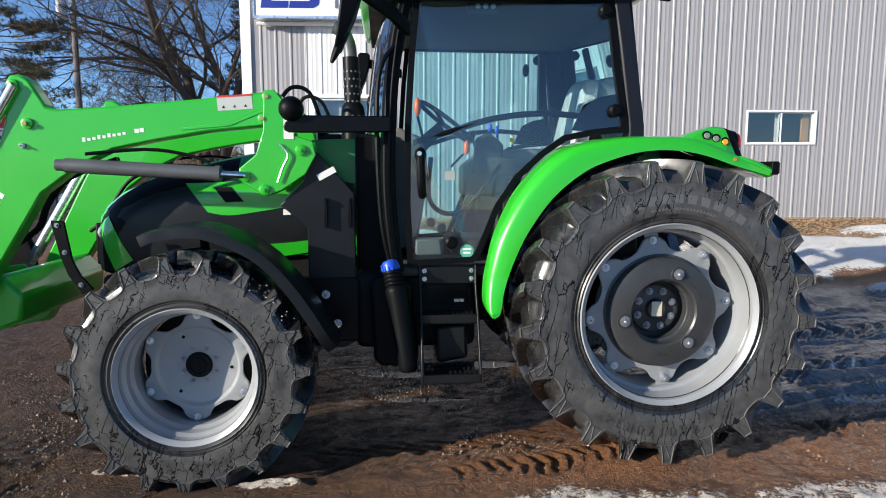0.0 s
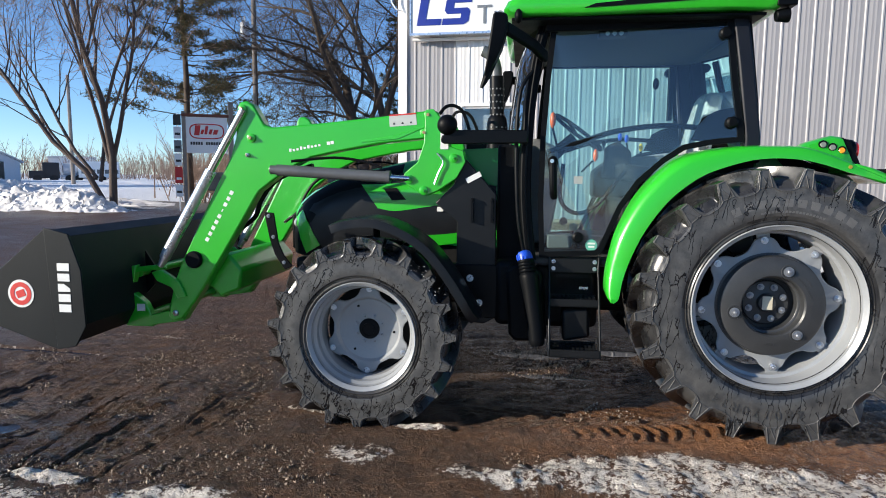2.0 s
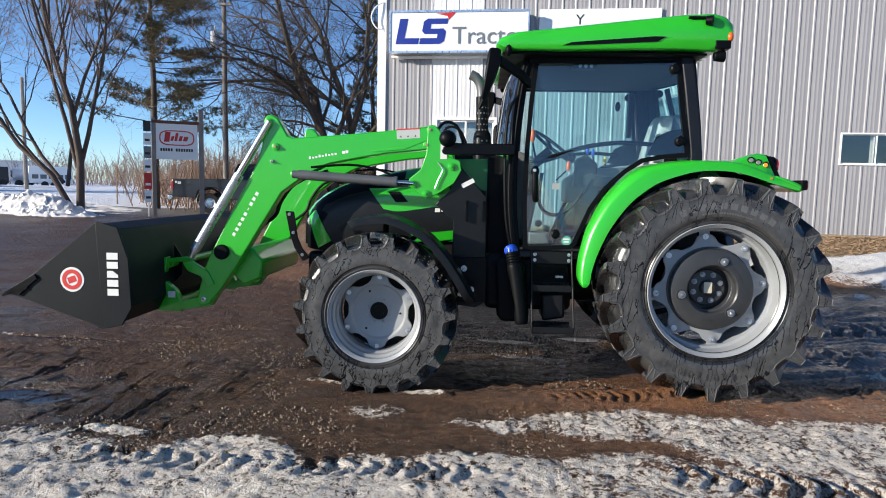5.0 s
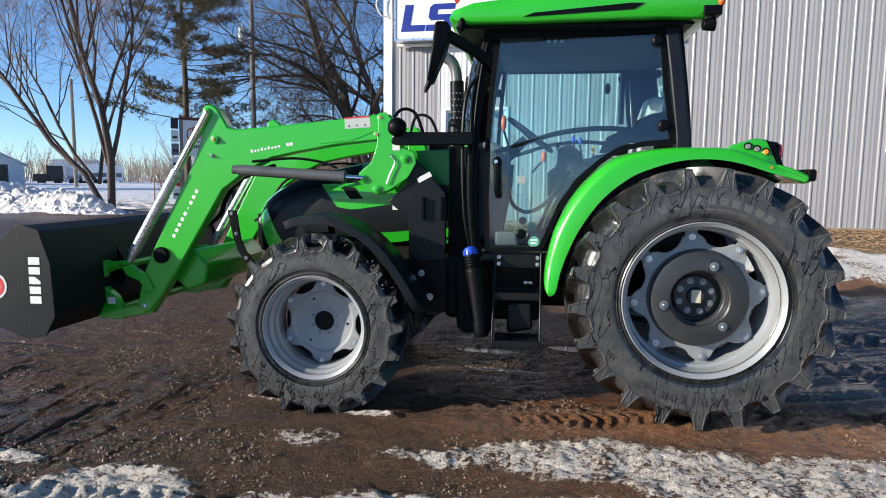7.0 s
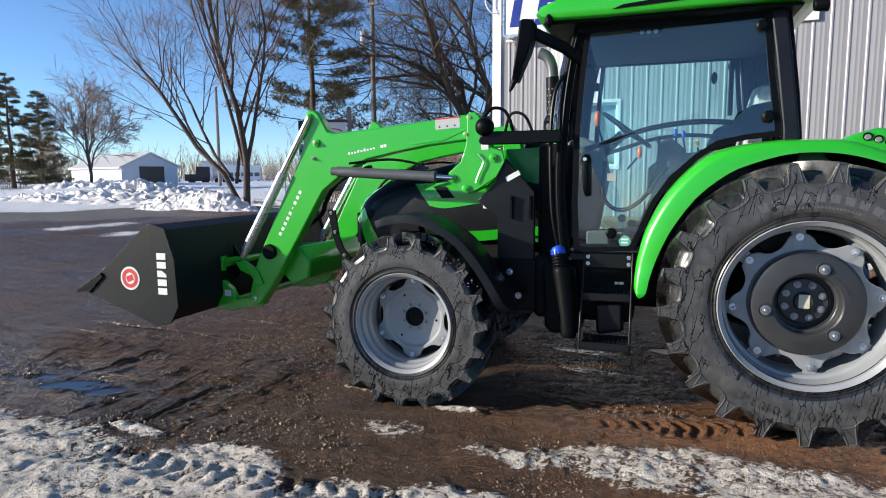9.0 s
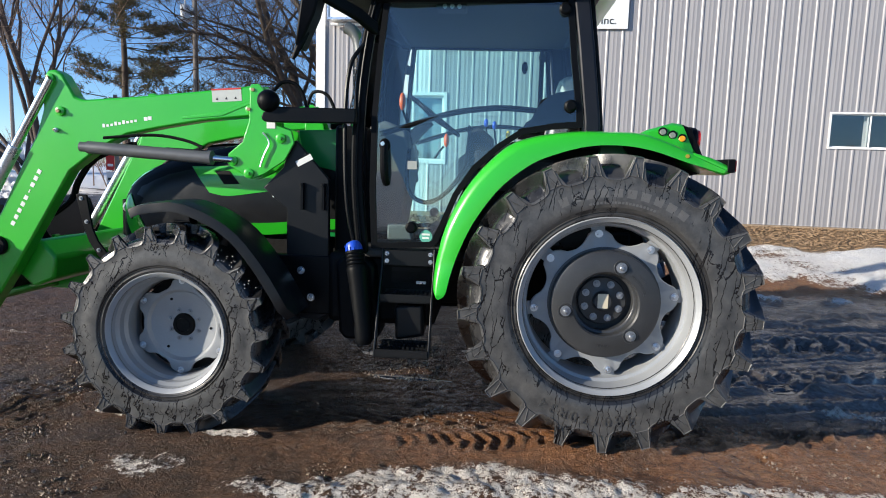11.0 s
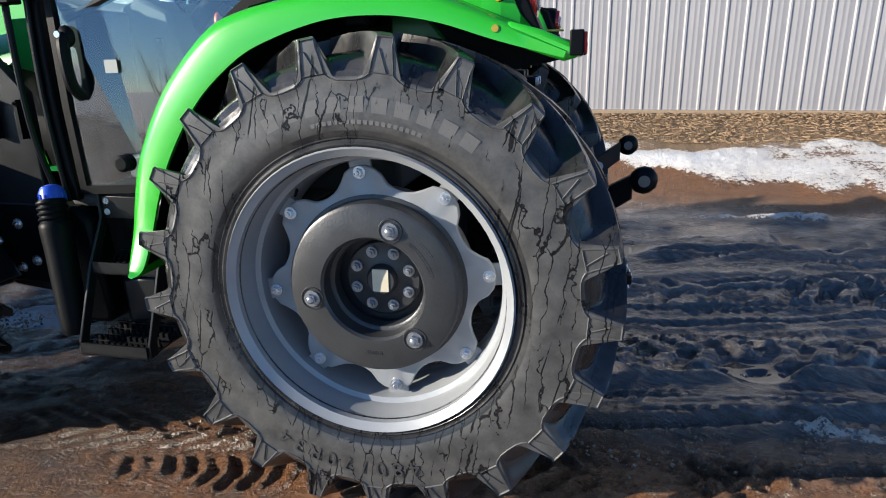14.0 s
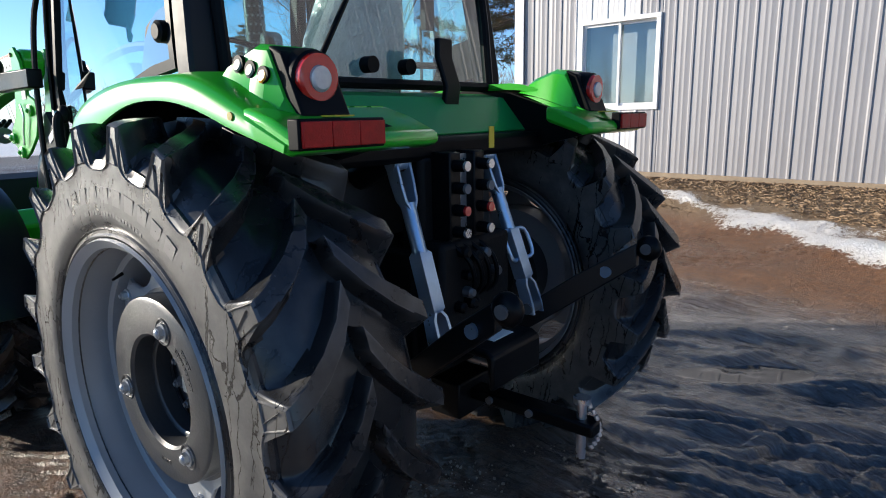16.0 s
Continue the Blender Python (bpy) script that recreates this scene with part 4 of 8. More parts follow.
def window(name, w, frame_w, label):
    x0, x1, z0, z1 = w
    t = thing(name, label, "window", WALL_M, kind="structure")
    f = B()
    for a, b, c, d in ((x0, x1, z1 - frame_w, z1), (x0, x1, z0, z0 + frame_w), (x0, x0 + frame_w, z0 + frame_w, z1 - frame_w), (x1 - frame_w, x1, z0 + frame_w, z1 - frame_w)):
        box(f, a, b, -0.028, 0.09, c, d)
    fr = part("window_frame", f, TRIM, t, bevel=0.004)
    mid = (x0 + x1) / 2
    for a, b, yy in ((x0 + frame_w, mid + 0.02, 0.02), (mid - 0.02, x1 - frame_w, 0.05)):
        s = B()
        q = frame_w * 0.6
        for c, d, e, g in ((a, b, z1 - frame_w - q, z1 - frame_w), (a, b, z0 + frame_w, z0 + frame_w + q), (a, a + q, z0 + frame_w + q, z1 - frame_w - q), (b - q, b, z0 + frame_w + q, z1 - frame_w - q)):
            box(s, c, d, yy - 0.014, yy + 0.014, e, g)
        sa = part("sash", s, TRIM, t, bevel=0.003)
        p = B()
        box(p, a + q, b - q, yy - 0.003, yy + 0.003, z0 + frame_w + q, z1 - frame_w - q)
        pane = part("pane", p, PANE, sa, smooth=0)
        pane.visible_shadow = False
    return t


window("window_1", WIN_BIG, 0.055, "white sliding window in the white strip of siding")
window("window_2", WIN_SMALL, 0.026, "small white sliding window in grey siding")
t = thing("plank", "pine planks leaning inside the small window", "plank", WALL_M)
bm = B(); box(bm, 8.84, 8.96, 0.12, 0.16, 0.02, 2.1); part("board", bm, PINE_BOARD, t, bevel=0.004)
t = thing("window_backing", "pale blind half drawn behind the small window", "blind", WALL_M)
bm = B(); box(bm, 8.40, 8.47, 0.13, 0.135, 1.27, 1.83); part("slat", bm, TRIM, t)

# pale sheet added behind the panes so that they look as pale as sky
t = thing("window_backing", "pale sheet added behind the big window to lighten its panes", "blind", WALL_M)
bm = B(); box(bm, 1.05, 2.05, 0.17, 0.178, 0.86, 1.94); part("fabric", bm, simple("pale_backing_sheet", (0.42, 0.45, 0.48), 0.8), t)
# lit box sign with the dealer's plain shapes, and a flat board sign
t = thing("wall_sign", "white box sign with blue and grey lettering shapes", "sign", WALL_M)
SZ0, SZ1 = 3.06, 3.76
bm = B(); box(bm, 0.20, 2.62, -0.27, -0.03, SZ0, SZ1)
case = part("case", bm, SIGN_WHITE, t, bevel=0.01)
bm = B()
for a, b, c, d in ((0.19, 2.63, SZ1 - 0.025, SZ1 + 0.012), (0.19, 2.63, SZ0 - 0.012, SZ0 + 0.025), (0.19, 0.215, SZ0 + 0.025, SZ1 - 0.025), (2.605, 2.63, SZ0 + 0.025, SZ1 - 0.025)):
    box(bm, a, b, -0.285, -0.20, c, d)
part("edge_frame", bm, STEEL, case)
bm = B()
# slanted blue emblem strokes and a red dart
sl = lambda pts: prism(bm, [(px + 0.18 * (pz - SZ0), pz) for px, pz in pts], -0.277, -0.272)
z = SZ0 + 0.14
sl([(0.28, z), (0.68, z), (0.68, z + 0.10), (0.42, z + 0.10), (0.42, z + 0.43), (0.28, z + 0.43)])
sl([(0.70, z), (1.06, z), (1.13, z + 0.05), (1.13, z + 0.21), (1.08, z + 0.26), (0.85, z + 0.26), (0.85, z + 0.34), (1.13, z + 0.34), (1.13, z + 0.43), (0.77, z + 0.43), (0.71, z + 0.38), (0.71, z + 0.22), (0.76, z + 0.17), (0.99, z + 0.17), (0.99, z + 0.10), (0.70, z + 0.10)])
part("emblem", bm, SIGN_BLUE, t)
bm = B(); prism(bm, [(1.02, SZ0 + 0.655), (1.36, SZ0 + 0.67), (1.24, SZ0 + 0.55), (1.22, SZ0 + 0.61)], -0.277, -0.272)
part("dart", bm, SIGN_RED, t)
letters("lettering", "Tractor", 0.42, SIGN_GREY, t, pose(1.30, -0.278, SZ0 + 0.14, 90, 0, 0), 0.002)
t = thing("board_sign", "flat white board sign with black lettering bars", "sign", WALL_M)
bm = B(); box(bm, 2.80, 4.855, -0.055, -0.03, 2.95, 3.82); board = part("board", bm, SIGN_WHITE, t, bevel=0.003)
letters("lettering", "Y", 0.24, SIGN_BLACK, t, pose(3.42, -0.058, 3.56, 90, 0, 0), 0.002)
bm = B()
for k in range(5):
    box(bm, 3.12 + 0.30 * k, 3.34 + 0.30 * k, -0.060, -0.0555, 3.22, 3.42)
each(part("lettering_bar", bm, SIGN_BLACK, t))
letters("lettering", ", Inc.", 0.17, SIGN_BLACK, t, pose(4.36, -0.058, 3.02, 90, 0, 0), 0.002)
t = thing("conduit", "white pipe bracket at the building's corner", "bracket", WALL_M)
bm = B(); tube(bm, smoothpath([(0.03, -0.05, 3.50), (-0.09, -0.12, 3.53), (-0.17, -0.14, 3.70), (-0.10, -0.12, 3.88), (0.03, -0.05, 3.98)]), 0.012, 6); part("bent_pipe", bm, TRIM, t)
bm = B(); tube(bm, [(0.2, -0.10, SZ0 - 0.05), (2.62, -0.10, SZ0 - 0.05)], 0.028, 8); part("pipe", bm, TRIM, t)

# ---- tractor: x towards its rear, y away from the walk, z up, origin below the rear axle ----
tractor = thing("tractor", "green and black farm tractor with front loader, parked on mud", "tractor", pose(1.016, 4.095, 0, 0, 0, 5.5))


def P(name, bm, mat, label="", bevel=0.0, parent=None, smooth=35):
    return part(name, bm, mat, parent or tractor, label, bevel, smooth)


def at(ob, x, y, z, rx=0, ry=0, rz=0):
    ob.matrix_basis = pose(x, y, z, rx, ry, rz)
    return ob


def hexbolt(bm, c, r, h, d=-1):
    """A bolt head along y; d: which way it sticks out."""
    tube(bm, [(c[0], c[1], c[2]), (c[0], c[1] + d * h * 0.25, c[2])], r * 1.45, 14)
    tube(bm, [(c[0], c[1] + d * h * 0.25, c[2]), (c[0], c[1] + d * h, c[2])], [r, r * 0.95], 6)
    tube(bm, [(c[0], c[1] + d * h, c[2]), (c[0], c[1] + d * h * 1.35, c[2])], [r * 0.55, r * 0.45], 8)


def sidewall(R, half, rim_r):
    """Cross-section of the tyre's carcass, from bead to bead, as (radius, y)."""
    rb, rs = R - 0.052, rim_r
    prof = [(rs - 0.012, -half * 0.80), (rs + 0.006, -half * 0.88), (rs + 0.03, -half * 0.94), (rs + 0.34 * (rb - rs), -half * 1.0), (rs + 0.62 * (rb - rs), -half * 0.985),
            (rs + 0.82 * (rb - rs), -half * 0.945), (rb - 0.026, -half * 0.87), (rb - 0.010, -half * 0.72), (rb - 0.002, -half * 0.4), (rb, 0)]
    prof = smoothpath(prof, 3)
    return prof + [(r, -y) for r, y in prof[-2::-1]]


def tyre_bm(R, half, rim_r, lugs, side):
    """Carcass with two rows of slanted bars, whose flanks run out into scooped pockets at the shoulder."""
    bm = B()
    rb = R - 0.052
    k = R / 0.80
    e = R - 0.132 * k
    low = R - 0.165 * k
    prof = [(r, -y / half) for r, y in sidewall(R, half, rim_r)[:19] if r < low - 0.004]
    # two moulded rings above the bead
    for rr, w in ((rim_r + 0.028, 0.006), (rim_r + 0.045, 0.004)):
        yy = np.interp(rr, [p[0] for p in prof], [p[1] for p in prof])
        prof = [p for p in prof if abs(p[0] - rr) > w] + [(rr - w, yy), (rr, yy + 0.005 / half), (rr + w, yy)]
    prof.sort(reverse=True)
    # station: pocket (share of half width, radius), lug (same), swing, half width of top and foot
    st = [((0, rb), (0, rb), 0.0, 0.024, 0.036), ((0.02, rb), (0.03, R - 0.001), 0.04, 0.030, 0.042), ((0.25, rb), (0.25, R), 0.40, 0.032, 0.045), ((0.5, rb - 0.002), (0.52, R - 0.001), 0.68, 0.032, 0.048), ((0.72, rb - 0.012 * k), (0.76, R - 0.003), 0.86, 0.031, 0.053),
          ((0.84, rb - 0.030 * k), (0.90, R - 0.006), 0.95, 0.027, 0.058), ((0.905, rb - 0.055 * k), (0.955, R - 0.009), 0.98, 0.024, 0.066), ((0.945, e + 0.022), (0.970, R - 0.010), 0.985, 0.024, 0.068), ((0.978, e + 0.007), (0.985, R - 0.014), 0.99, 0.024, 0.070), ((0.994, e), (0.989, R - 0.022), 1.0, 0.025, 0.074),
          ((0.996, e - 0.006), (0.991, R - 0.060), 1.0, 0.030, 0.076), ((0.990, e - 0.014), (0.991, R - 0.106 * k), 1.01, 0.038, 0.080), ((0.988, e - 0.020), (0.990, R - 0.118 * k), 1.02, 0.040, 0.082), ((0.985, low), (0.985, low), 1.04, 0.035, 0.08)]
    st += [((y, r), (y, r), 1.04, 0.03, 0.07) for r, y in prof]
    pitch = 2 * math.pi / lugs
    arc = pitch * R
    ds = [d * k for d in (0.0, 0.011, 0.015, 0.024, 0.030, 0.037, 0.046, 0.056, 0.066, 0.088)] + [arc / 2]
    offs = sorted({-d for d in ds[:-1]} | set(ds))
    swing = 0.235 / 0.80
    for sg in (-1, 1):
        cols = []
        for j in range(lugs):
            for d in offs:
                col = []
                for (yi, ri), (yo, ro), sw, wt, wf in st:
                    f = min(1.0, max(0.0, 1 - (abs(d) / k - wt) / (wf - wt))) ** (1.2 + 0.1 * yo)
                    a = (j + (0.5 if sg > 0 else 0)) * pitch - swing * sw + d / R
                    r, y = ri + (ro - ri) * f, yi + (yo - yi) * f
                    col.append(bm.verts.new((r * math.cos(a), sg * half * y, r * math.sin(a))))
                cols.append(col)
        n = len(cols)
        for i in range(n):
            c0, c1 = cols[i], cols[(i + 1) % n]
            for q in range(len(st) - 1):
                bm.faces.new((c0[q], c0[q + 1], c1[q + 1], c1[q]))
    # raised rims round the bars' ends and along the lips of the pockets, on the outer side
    vs, fs = [], []

    def rim(pts, w):
        for (d0, r0), (d1, r1) in zip(pts, pts[1:]):
            for d, r in ((d0, r0), (d1, r1)):
                t = Vector((r1 - r0, d1 - d0)).normalized()
                for dr, dd, y in ((t.y * w, -t.x * w, 0.980), (0, 0, 1.010), (-t.y * w, t.x * w, 0.980)):
                    a = base + (d + dd) * k / R
                    vs.append(((r + dr) * math.cos(a), -half * y, (r + dr) * math.sin(a)))
            m = len(vs) - 6
            fs.extend(((m, m + 1, m + 4, m + 3), (m + 1, m + 2, m + 5, m + 4)))

    for j in range(lugs):
        base = j * pitch - swing
        t0, t1 = R - 0.014, R - 0.112 * k
        rim([(-0.022, t0), (0.022, t0), (0.043, t1), (-0.036, t1), (-0.022, t0)], 0.0034)
        rim([(0.016, t0 - 0.03), (-0.014, t1)], 0.0028)
        lip = [(0.045 + 0.5 * q * (arc / k - 0.083), e + 0.020 * abs(q - 1) ** 3 - 0.004) for q in (0.0, 0.2, 0.5, 1.0, 1.5, 1.8, 2.0)]
        rim([(0.024, R - 0.03), (0.036, R - 0.075 * k)] + lip + [(arc / k - 0.030, R - 0.075 * k), (arc / k - 0.022, R - 0.03)], 0.0035)
    new_verts = [bm.verts.new(p) for p in vs]
    for f in fs:
        bm.faces.new([new_verts[i] for i in f])
    if side > 0:
        bmesh.ops.scale(bm, vec=(1, -1, 1), verts=bm.verts)
    return bm


def wavy_disc(bm, r0, amp, lobes, off, y0, y1, r_in, n=96):
    outer = []
    for k in range(n):
        a = 2 * math.pi * k / n
        w = math.cos(lobes * (a - off))
        r = r0 + amp * (math.copysign(abs(w) ** 0.6, w))
        outer.append((r, a))
    loops = [[(r_in * math.cos(a), y1, r_in * math.sin(a)) for _, a in outer], [(r_in * math.cos(a), y0, r_in * math.sin(a)) for _, a in outer],
             [((r - 0.006) * math.cos(a), y0, (r - 0.006) * math.sin(a)) for r, a in outer], [(r * math.cos(a), y0 + 0.004, r * math.sin(a)) for r, a in outer], [(r * math.cos(a), y1, r * math.sin(a)) for r, a in outer]]
    rings(bm, loops + [loops[0]], True, False)
    bmesh.ops.remove_doubles(bm, verts=bm.verts, dist=1e-5)


def arc_bars(bm, r, a0, a1, k, h, y0, y1, gaps=(), hollow=0.5):
    """Raised bars in place of moulded lettering, along an arc."""
    for i in range(k):
        if i in gaps:
            continue
        c = a0 + (a1 - a0) * (i + 0.5) / k
        w = (a1 - a0) / k * 0.33
        pts = [((r + dr) * math.cos(c + da), (r + dr) * math.sin(c + da)) for dr, da in ((-h, -w), (h, -w), (h, w), (-h, w))]
        inner = [((r + dr * hollow) * math.cos(c + da * hollow * 0.9), (r + dr * hollow) * math.sin(c + da * hollow * 0.9)) for dr, da in ((-h, -w), (h, -w), (h, w), (-h, w))]
        lo = [[(px, yy, pz) for px, pz in ring] for ring, yy in ((pts, y1), (pts, y0), (inner, y0), (inner, y1))]
        rings(bm, lo + [lo[0]], True, False)


def rear_wheel(side):
    R, half, rr = 0.768, 0.228, 0.437
    sy = -1 if side < 0 else 1

    def Q(name, bm, mat, parent, label="", bevel=0.0, smooth=35):
        if side > 0:
            bmesh.ops.scale(bm, vec=(1, -1, 1), verts=bm.verts)
        return part(name, bm, mat, parent, label, bevel, smooth)

    rim = B()
    prof = [(0.452, -0.225), (0.457, -0.216), (0.452, -0.205), (0.437, -0.20), (0.437, -0.16), (0.428, -0.13), (0.428, -0.095), (0.412, -0.085), (0.405, -0.04), (0.405, 0.07), (0.425, 0.10), (0.437, 0.19), (0.452, 0.21), (0.452, 0.222),
            (0.430, 0.20), (0.416, 0.11), (0.396, 0.08), (0.396, -0.045), (0.403, -0.092), (0.419, -0.10), (0.419, -0.13), (0.428, -0.165), (0.429, -0.205), (0.445, -0.218)]
    lathe(rim, prof, 72, closed=True)
    wheel = Q("rear_wheel", rim, RIM, tractor, "silver-grey rear wheel with black wheel weight", smooth=25)
    at(wheel, 0.0, 0.851 * sy, 0.812)
    t = tyre_bm(R, half, rr, 21, side)
    ty = part("tyre", t, TYRE, wheel, "lugged tractor tyre, dusty with wet streaks", smooth=34)
    ty.matrix_basis = Matrix.Rotation(radians(4), 4, "Y")
    d = B()
    off = radians(7)
    wavy_disc(d, 0.349, 0.034, 8, off, -0.075, -0.063, 0.20)
    lathe(d, [(0.20, -0.063), (0.20, 0.02), (0.30, 0.03), (0.31, -0.063)], 48)
    disc = Q("disc", d, RIM, wheel, "wavy-edged grey wheel disc")
    for k in range(8):
        a = off + 2 * math.pi * k / 8
        b = B()
        hexbolt(b, (0.362 * math.cos(a), -0.075, 0.362 * math.sin(a)), 0.014, 0.020)
        Q("bolt", b, STEEL, disc)
        b = B()
        box(b, 0.345, 0.412, -0.061, -0.05, -0.035, 0.035, Matrix.Rotation(-a, 4, "Y"))
        Q("bracket", b, RIM, disc)
    w = B()
    wp = [(0.150, -0.03), (0.150, -0.075), (0.154, -0.079), (0.163, -0.081), (0.164, -0.134), (0.172, -0.143), (0.265, -0.143), (0.276, -0.136), (0.280, -0.10), (0.280, -0.065), (0.15, -0.03)]
    lathe(w, wp, 64)
    lathe(w, [(0.272, -0.064), (0.272, -0.05), (0.292, -0.045), (0.292, -0.079), (0.279, -0.082)], 64)
    weight = Q("wheel_weight", w, WEIGHT, wheel, "black cast iron wheel weight ring")
    for ang in (70.8, 191, 310.5):
        a = radians(ang)
        b = B()
        c = (0.206 * math.cos(a), -0.1425, 0.206 * math.sin(a))
        lathe(b, [(0.033, 0.0), (0.035, -0.004), (0.038, -0.004), (0.040, 0.0)], 24, c)
        Q("bolt_seat", b, WEIGHT, weight)
        b = B()
        lathe(b, [(0.0, -0.003), (0.026, -0.003), (0.027, 0.0), (0.0, 0.0)], 20, c)
        hexbolt(b, (c[0], c[1] - 0.003, c[2]), 0.0185, 0.016)
        ball(b, (c[0], c[1] - 0.018, c[2]), 0.014, 2, 1, 0.6, 1)
        Q("bolt", b, NUT, weight)
    b = B()
    arc_bars(b, 0.20, radians(52), radians(15), 9, 0.006, -0.1445, -0.142)
    arc_bars(b, 0.225, radians(46), radians(30), 4, 0.006, -0.1445, -0.142)
    arc_bars(b, 0.215, radians(262), radians(277), 4, 0.006, -0.1445, -0.142)
    each(Q("casting_mark", b, WEIGHT, weight))
    h = B()
    lathe(h, [(0.0, -0.055), (0.044, -0.055), (0.050, -0.048), (0.052, -0.03), (0.060, -0.026), (0.122, -0.026), (0.129, -0.020), (0.129, 0.0), (0.20, 0.0), (0.20, 0.12), (0.0, 0.12)], 40)
    hub = Q("hub", h, WEIGHT, wheel)
    b = B(); box(b, -0.027, 0.027, -0.0585, -0.0555, -0.036, 0.040); Q("hub_label", b, PALE_CARD, hub, "paper sticker on hub")
    for k in range(8):
        a = radians(20 + 45 * k)
        c = (0.096 * math.cos(a), -0.026, 0.096 * math.sin(a))
        b = B()
        lathe(b, [(0.0, -0.004), (0.017, -0.004), (0.0185, 0.0), (0.0, 0.0)], 16, c)
        hexbolt(b, (c[0], c[1] - 0.004, c[2]), 0.0135, 0.018)
        lathe(b, [(0.0, -0.030), (0.007, -0.029), (0.0075, -0.02), (0.0, -0.02)], 10, c)
        Q("wheel_nut", b, NUT, hub)
    def wall_y(r):
        return float(np.interp(r, [p[0] for p in SIDE], [p[1] for p in SIDE]))

    SIDE = sidewall(R, half, rr)[:16]
    for r, a0, a1, k, hh, gap, up in ((0.575, 123, 56, 10, 0.021, (), 0.0006), (0.527, 108, 72, 19, 0.006, (), 0.0006)):
        m = B()
        arc_bars(m, r, radians(a0), radians(a1), k, hh, wall_y(r) - up - 0.0004, wall_y(r) + 0.008, gap, 0.05)
        each(Q("sidewall_mark", m, TYRE, ty))
    for i, ch in enumerate("480/70R34"):
        a = radians(288 - 5.6 * i)
        r = 0.562
        gl = letters("size_letter", ch, 0.075, MOULDED, ty, Matrix.Translation((r * math.cos(a), sy * (-wall_y(r) + 0.0005), r * math.sin(a))) @ Matrix.Rotation(math.pi / 2 - a, 4, "Y") @ Matrix.Rotation(radians(90), 4, "X") @ (Matrix.Identity(4) if side < 0 else Matrix.Scale(-1, 4, (1, 0, 0))), 0.0016, align="CENTER")
    v = B(); tube(v, [(0.39 * math.cos(2.25), -0.10, 0.39 * math.sin(2.25)), (0.375 * math.cos(2.25), -0.135, 0.375 * math.sin(2.25))], [0.006, 0.004], 8); Q("valve", v, BLACK, wheel)
    return wheel


def front_wheel(side):
    R, half, rr = 0.585, 0.19, 0.318
    sy = -1 if side < 0 else 1

    def Q(name, bm, mat, parent, label="", bevel=0.0, smooth=35):
        if side > 0:
            bmesh.ops.scale(bm, vec=(1, -1, 1), verts=bm.verts)
        return part(name, bm, mat, parent, label, bevel, smooth)

    rim = B()
    prof = [(0.330, -0.178), (0.336, -0.17), (0.330, -0.16), (0.316, -0.156), (0.314, -0.12), (0.300, -0.10), (0.298, -0.06), (0.286, -0.04), (0.286, 0.06), (0.30, 0.09), (0.316, 0.15), (0.330, 0.165), (0.322, 0.172), (0.306, 0.15), (0.29, 0.10), (0.277, 0.07),
            (0.277, -0.045), (0.289, -0.066), (0.291, -0.105), (0.305, -0.125), (0.308, -0.16), (0.324, -0.175)]
    lathe(rim, prof, 64, closed=True)
    wheel = Q("front_wheel", rim, RIM, tractor, "silver-grey front wheel with muddy tyre", smooth=25)
    at(wheel, -2.322, 0.865 * sy, 0.555)
    ty = part("tyre", tyre_bm(R, half, rr, 19, side), TYRE_FRONT, wheel, "lugged front tyre with mud and white glint specks on it", smooth=34)
    if side < 0:
        # white specks added in place of small glints on the wet tread
        rs = random.Random(6)
        ice = B()
        for q in range(26):
            a, r = radians(rs.gauss(42, 9)), rs.uniform(0.50, 0.582)
            ball(ice, (r * math.cos(a), -0.188 + 0.10 * max(0, r - 0.50) + rs.gauss(0, 0.004), r * math.sin(a)), rs.uniform(0.0012, 0.003), 1, 1.4, 0.6, 1)
        tagged(part("glint_specks", ice, SNOW, ty), "tiny white specks added as glints on the tread", kind="stuff")
    d = B()
    off = radians(28)
    wavy_disc(d, 0.247, 0.030, 6, off, 0.018, 0.030, 0.215)
    lathe(d, [(0.22, 0.0185), (0.205, 0.020), (0.19, 0.040), (0.12, 0.050), (0.052, 0.050), (0.048, 0.056), (0.0, 0.056)], 56)
    disc = Q("disc", d, RIM, wheel, "grey dished disc")
    for k in range(6):
        a = off + math.pi * k / 3
        b = B(); hexbolt(b, (0.258 * math.cos(a), 0.018, 0.258 * math.sin(a)), 0.013, 0.018); Q("bolt", b, STEEL, disc)
        b = B(); box(b, 0.235, 0.285, 0.030, 0.040, -0.03, 0.03, Matrix.Rotation(-a, 4, "Y")); Q("bracket", b, RIM, disc)
    for k in range(8):
        a = radians(22 + 45 * k)
        b = B(); hexbolt(b, (0.086 * math.cos(a), 0.050, 0.086 * math.sin(a)), 0.011, 0.016); Q("wheel_nut", b, NUT, disc)
    for k in range(3):
        a = radians(-5 + 120 * k)
        b = B(); lathe(b, [(0.0, 0.0), (0.008, 0.0), (0.008, 0.004), (0.0, 0.004)], 12, (0.16 * math.cos(a), 0.040, 0.16 * math.sin(a))); Q("hole", b, BLACK, disc)
    b = B(); lathe(b, [(0.0, 0.048), (0.036, 0.048), (0.040, 0.03), (0.042, 0.056), (0.0, 0.056)], 24); Q("hub", b, BLACK, wheel)
    b = B(); lathe(b, [(0.0, 0.075), (0.268, 0.075), (0.272, 0.085), (0.272, 0.12), (0.0, 0.12)], 36); Q("brake_drum", b, GREASY, wheel)
    return wheel


for sd in (-1, 1):
    rear_wheel(sd)
    front_wheel(sd)

# running gear
bm = B()
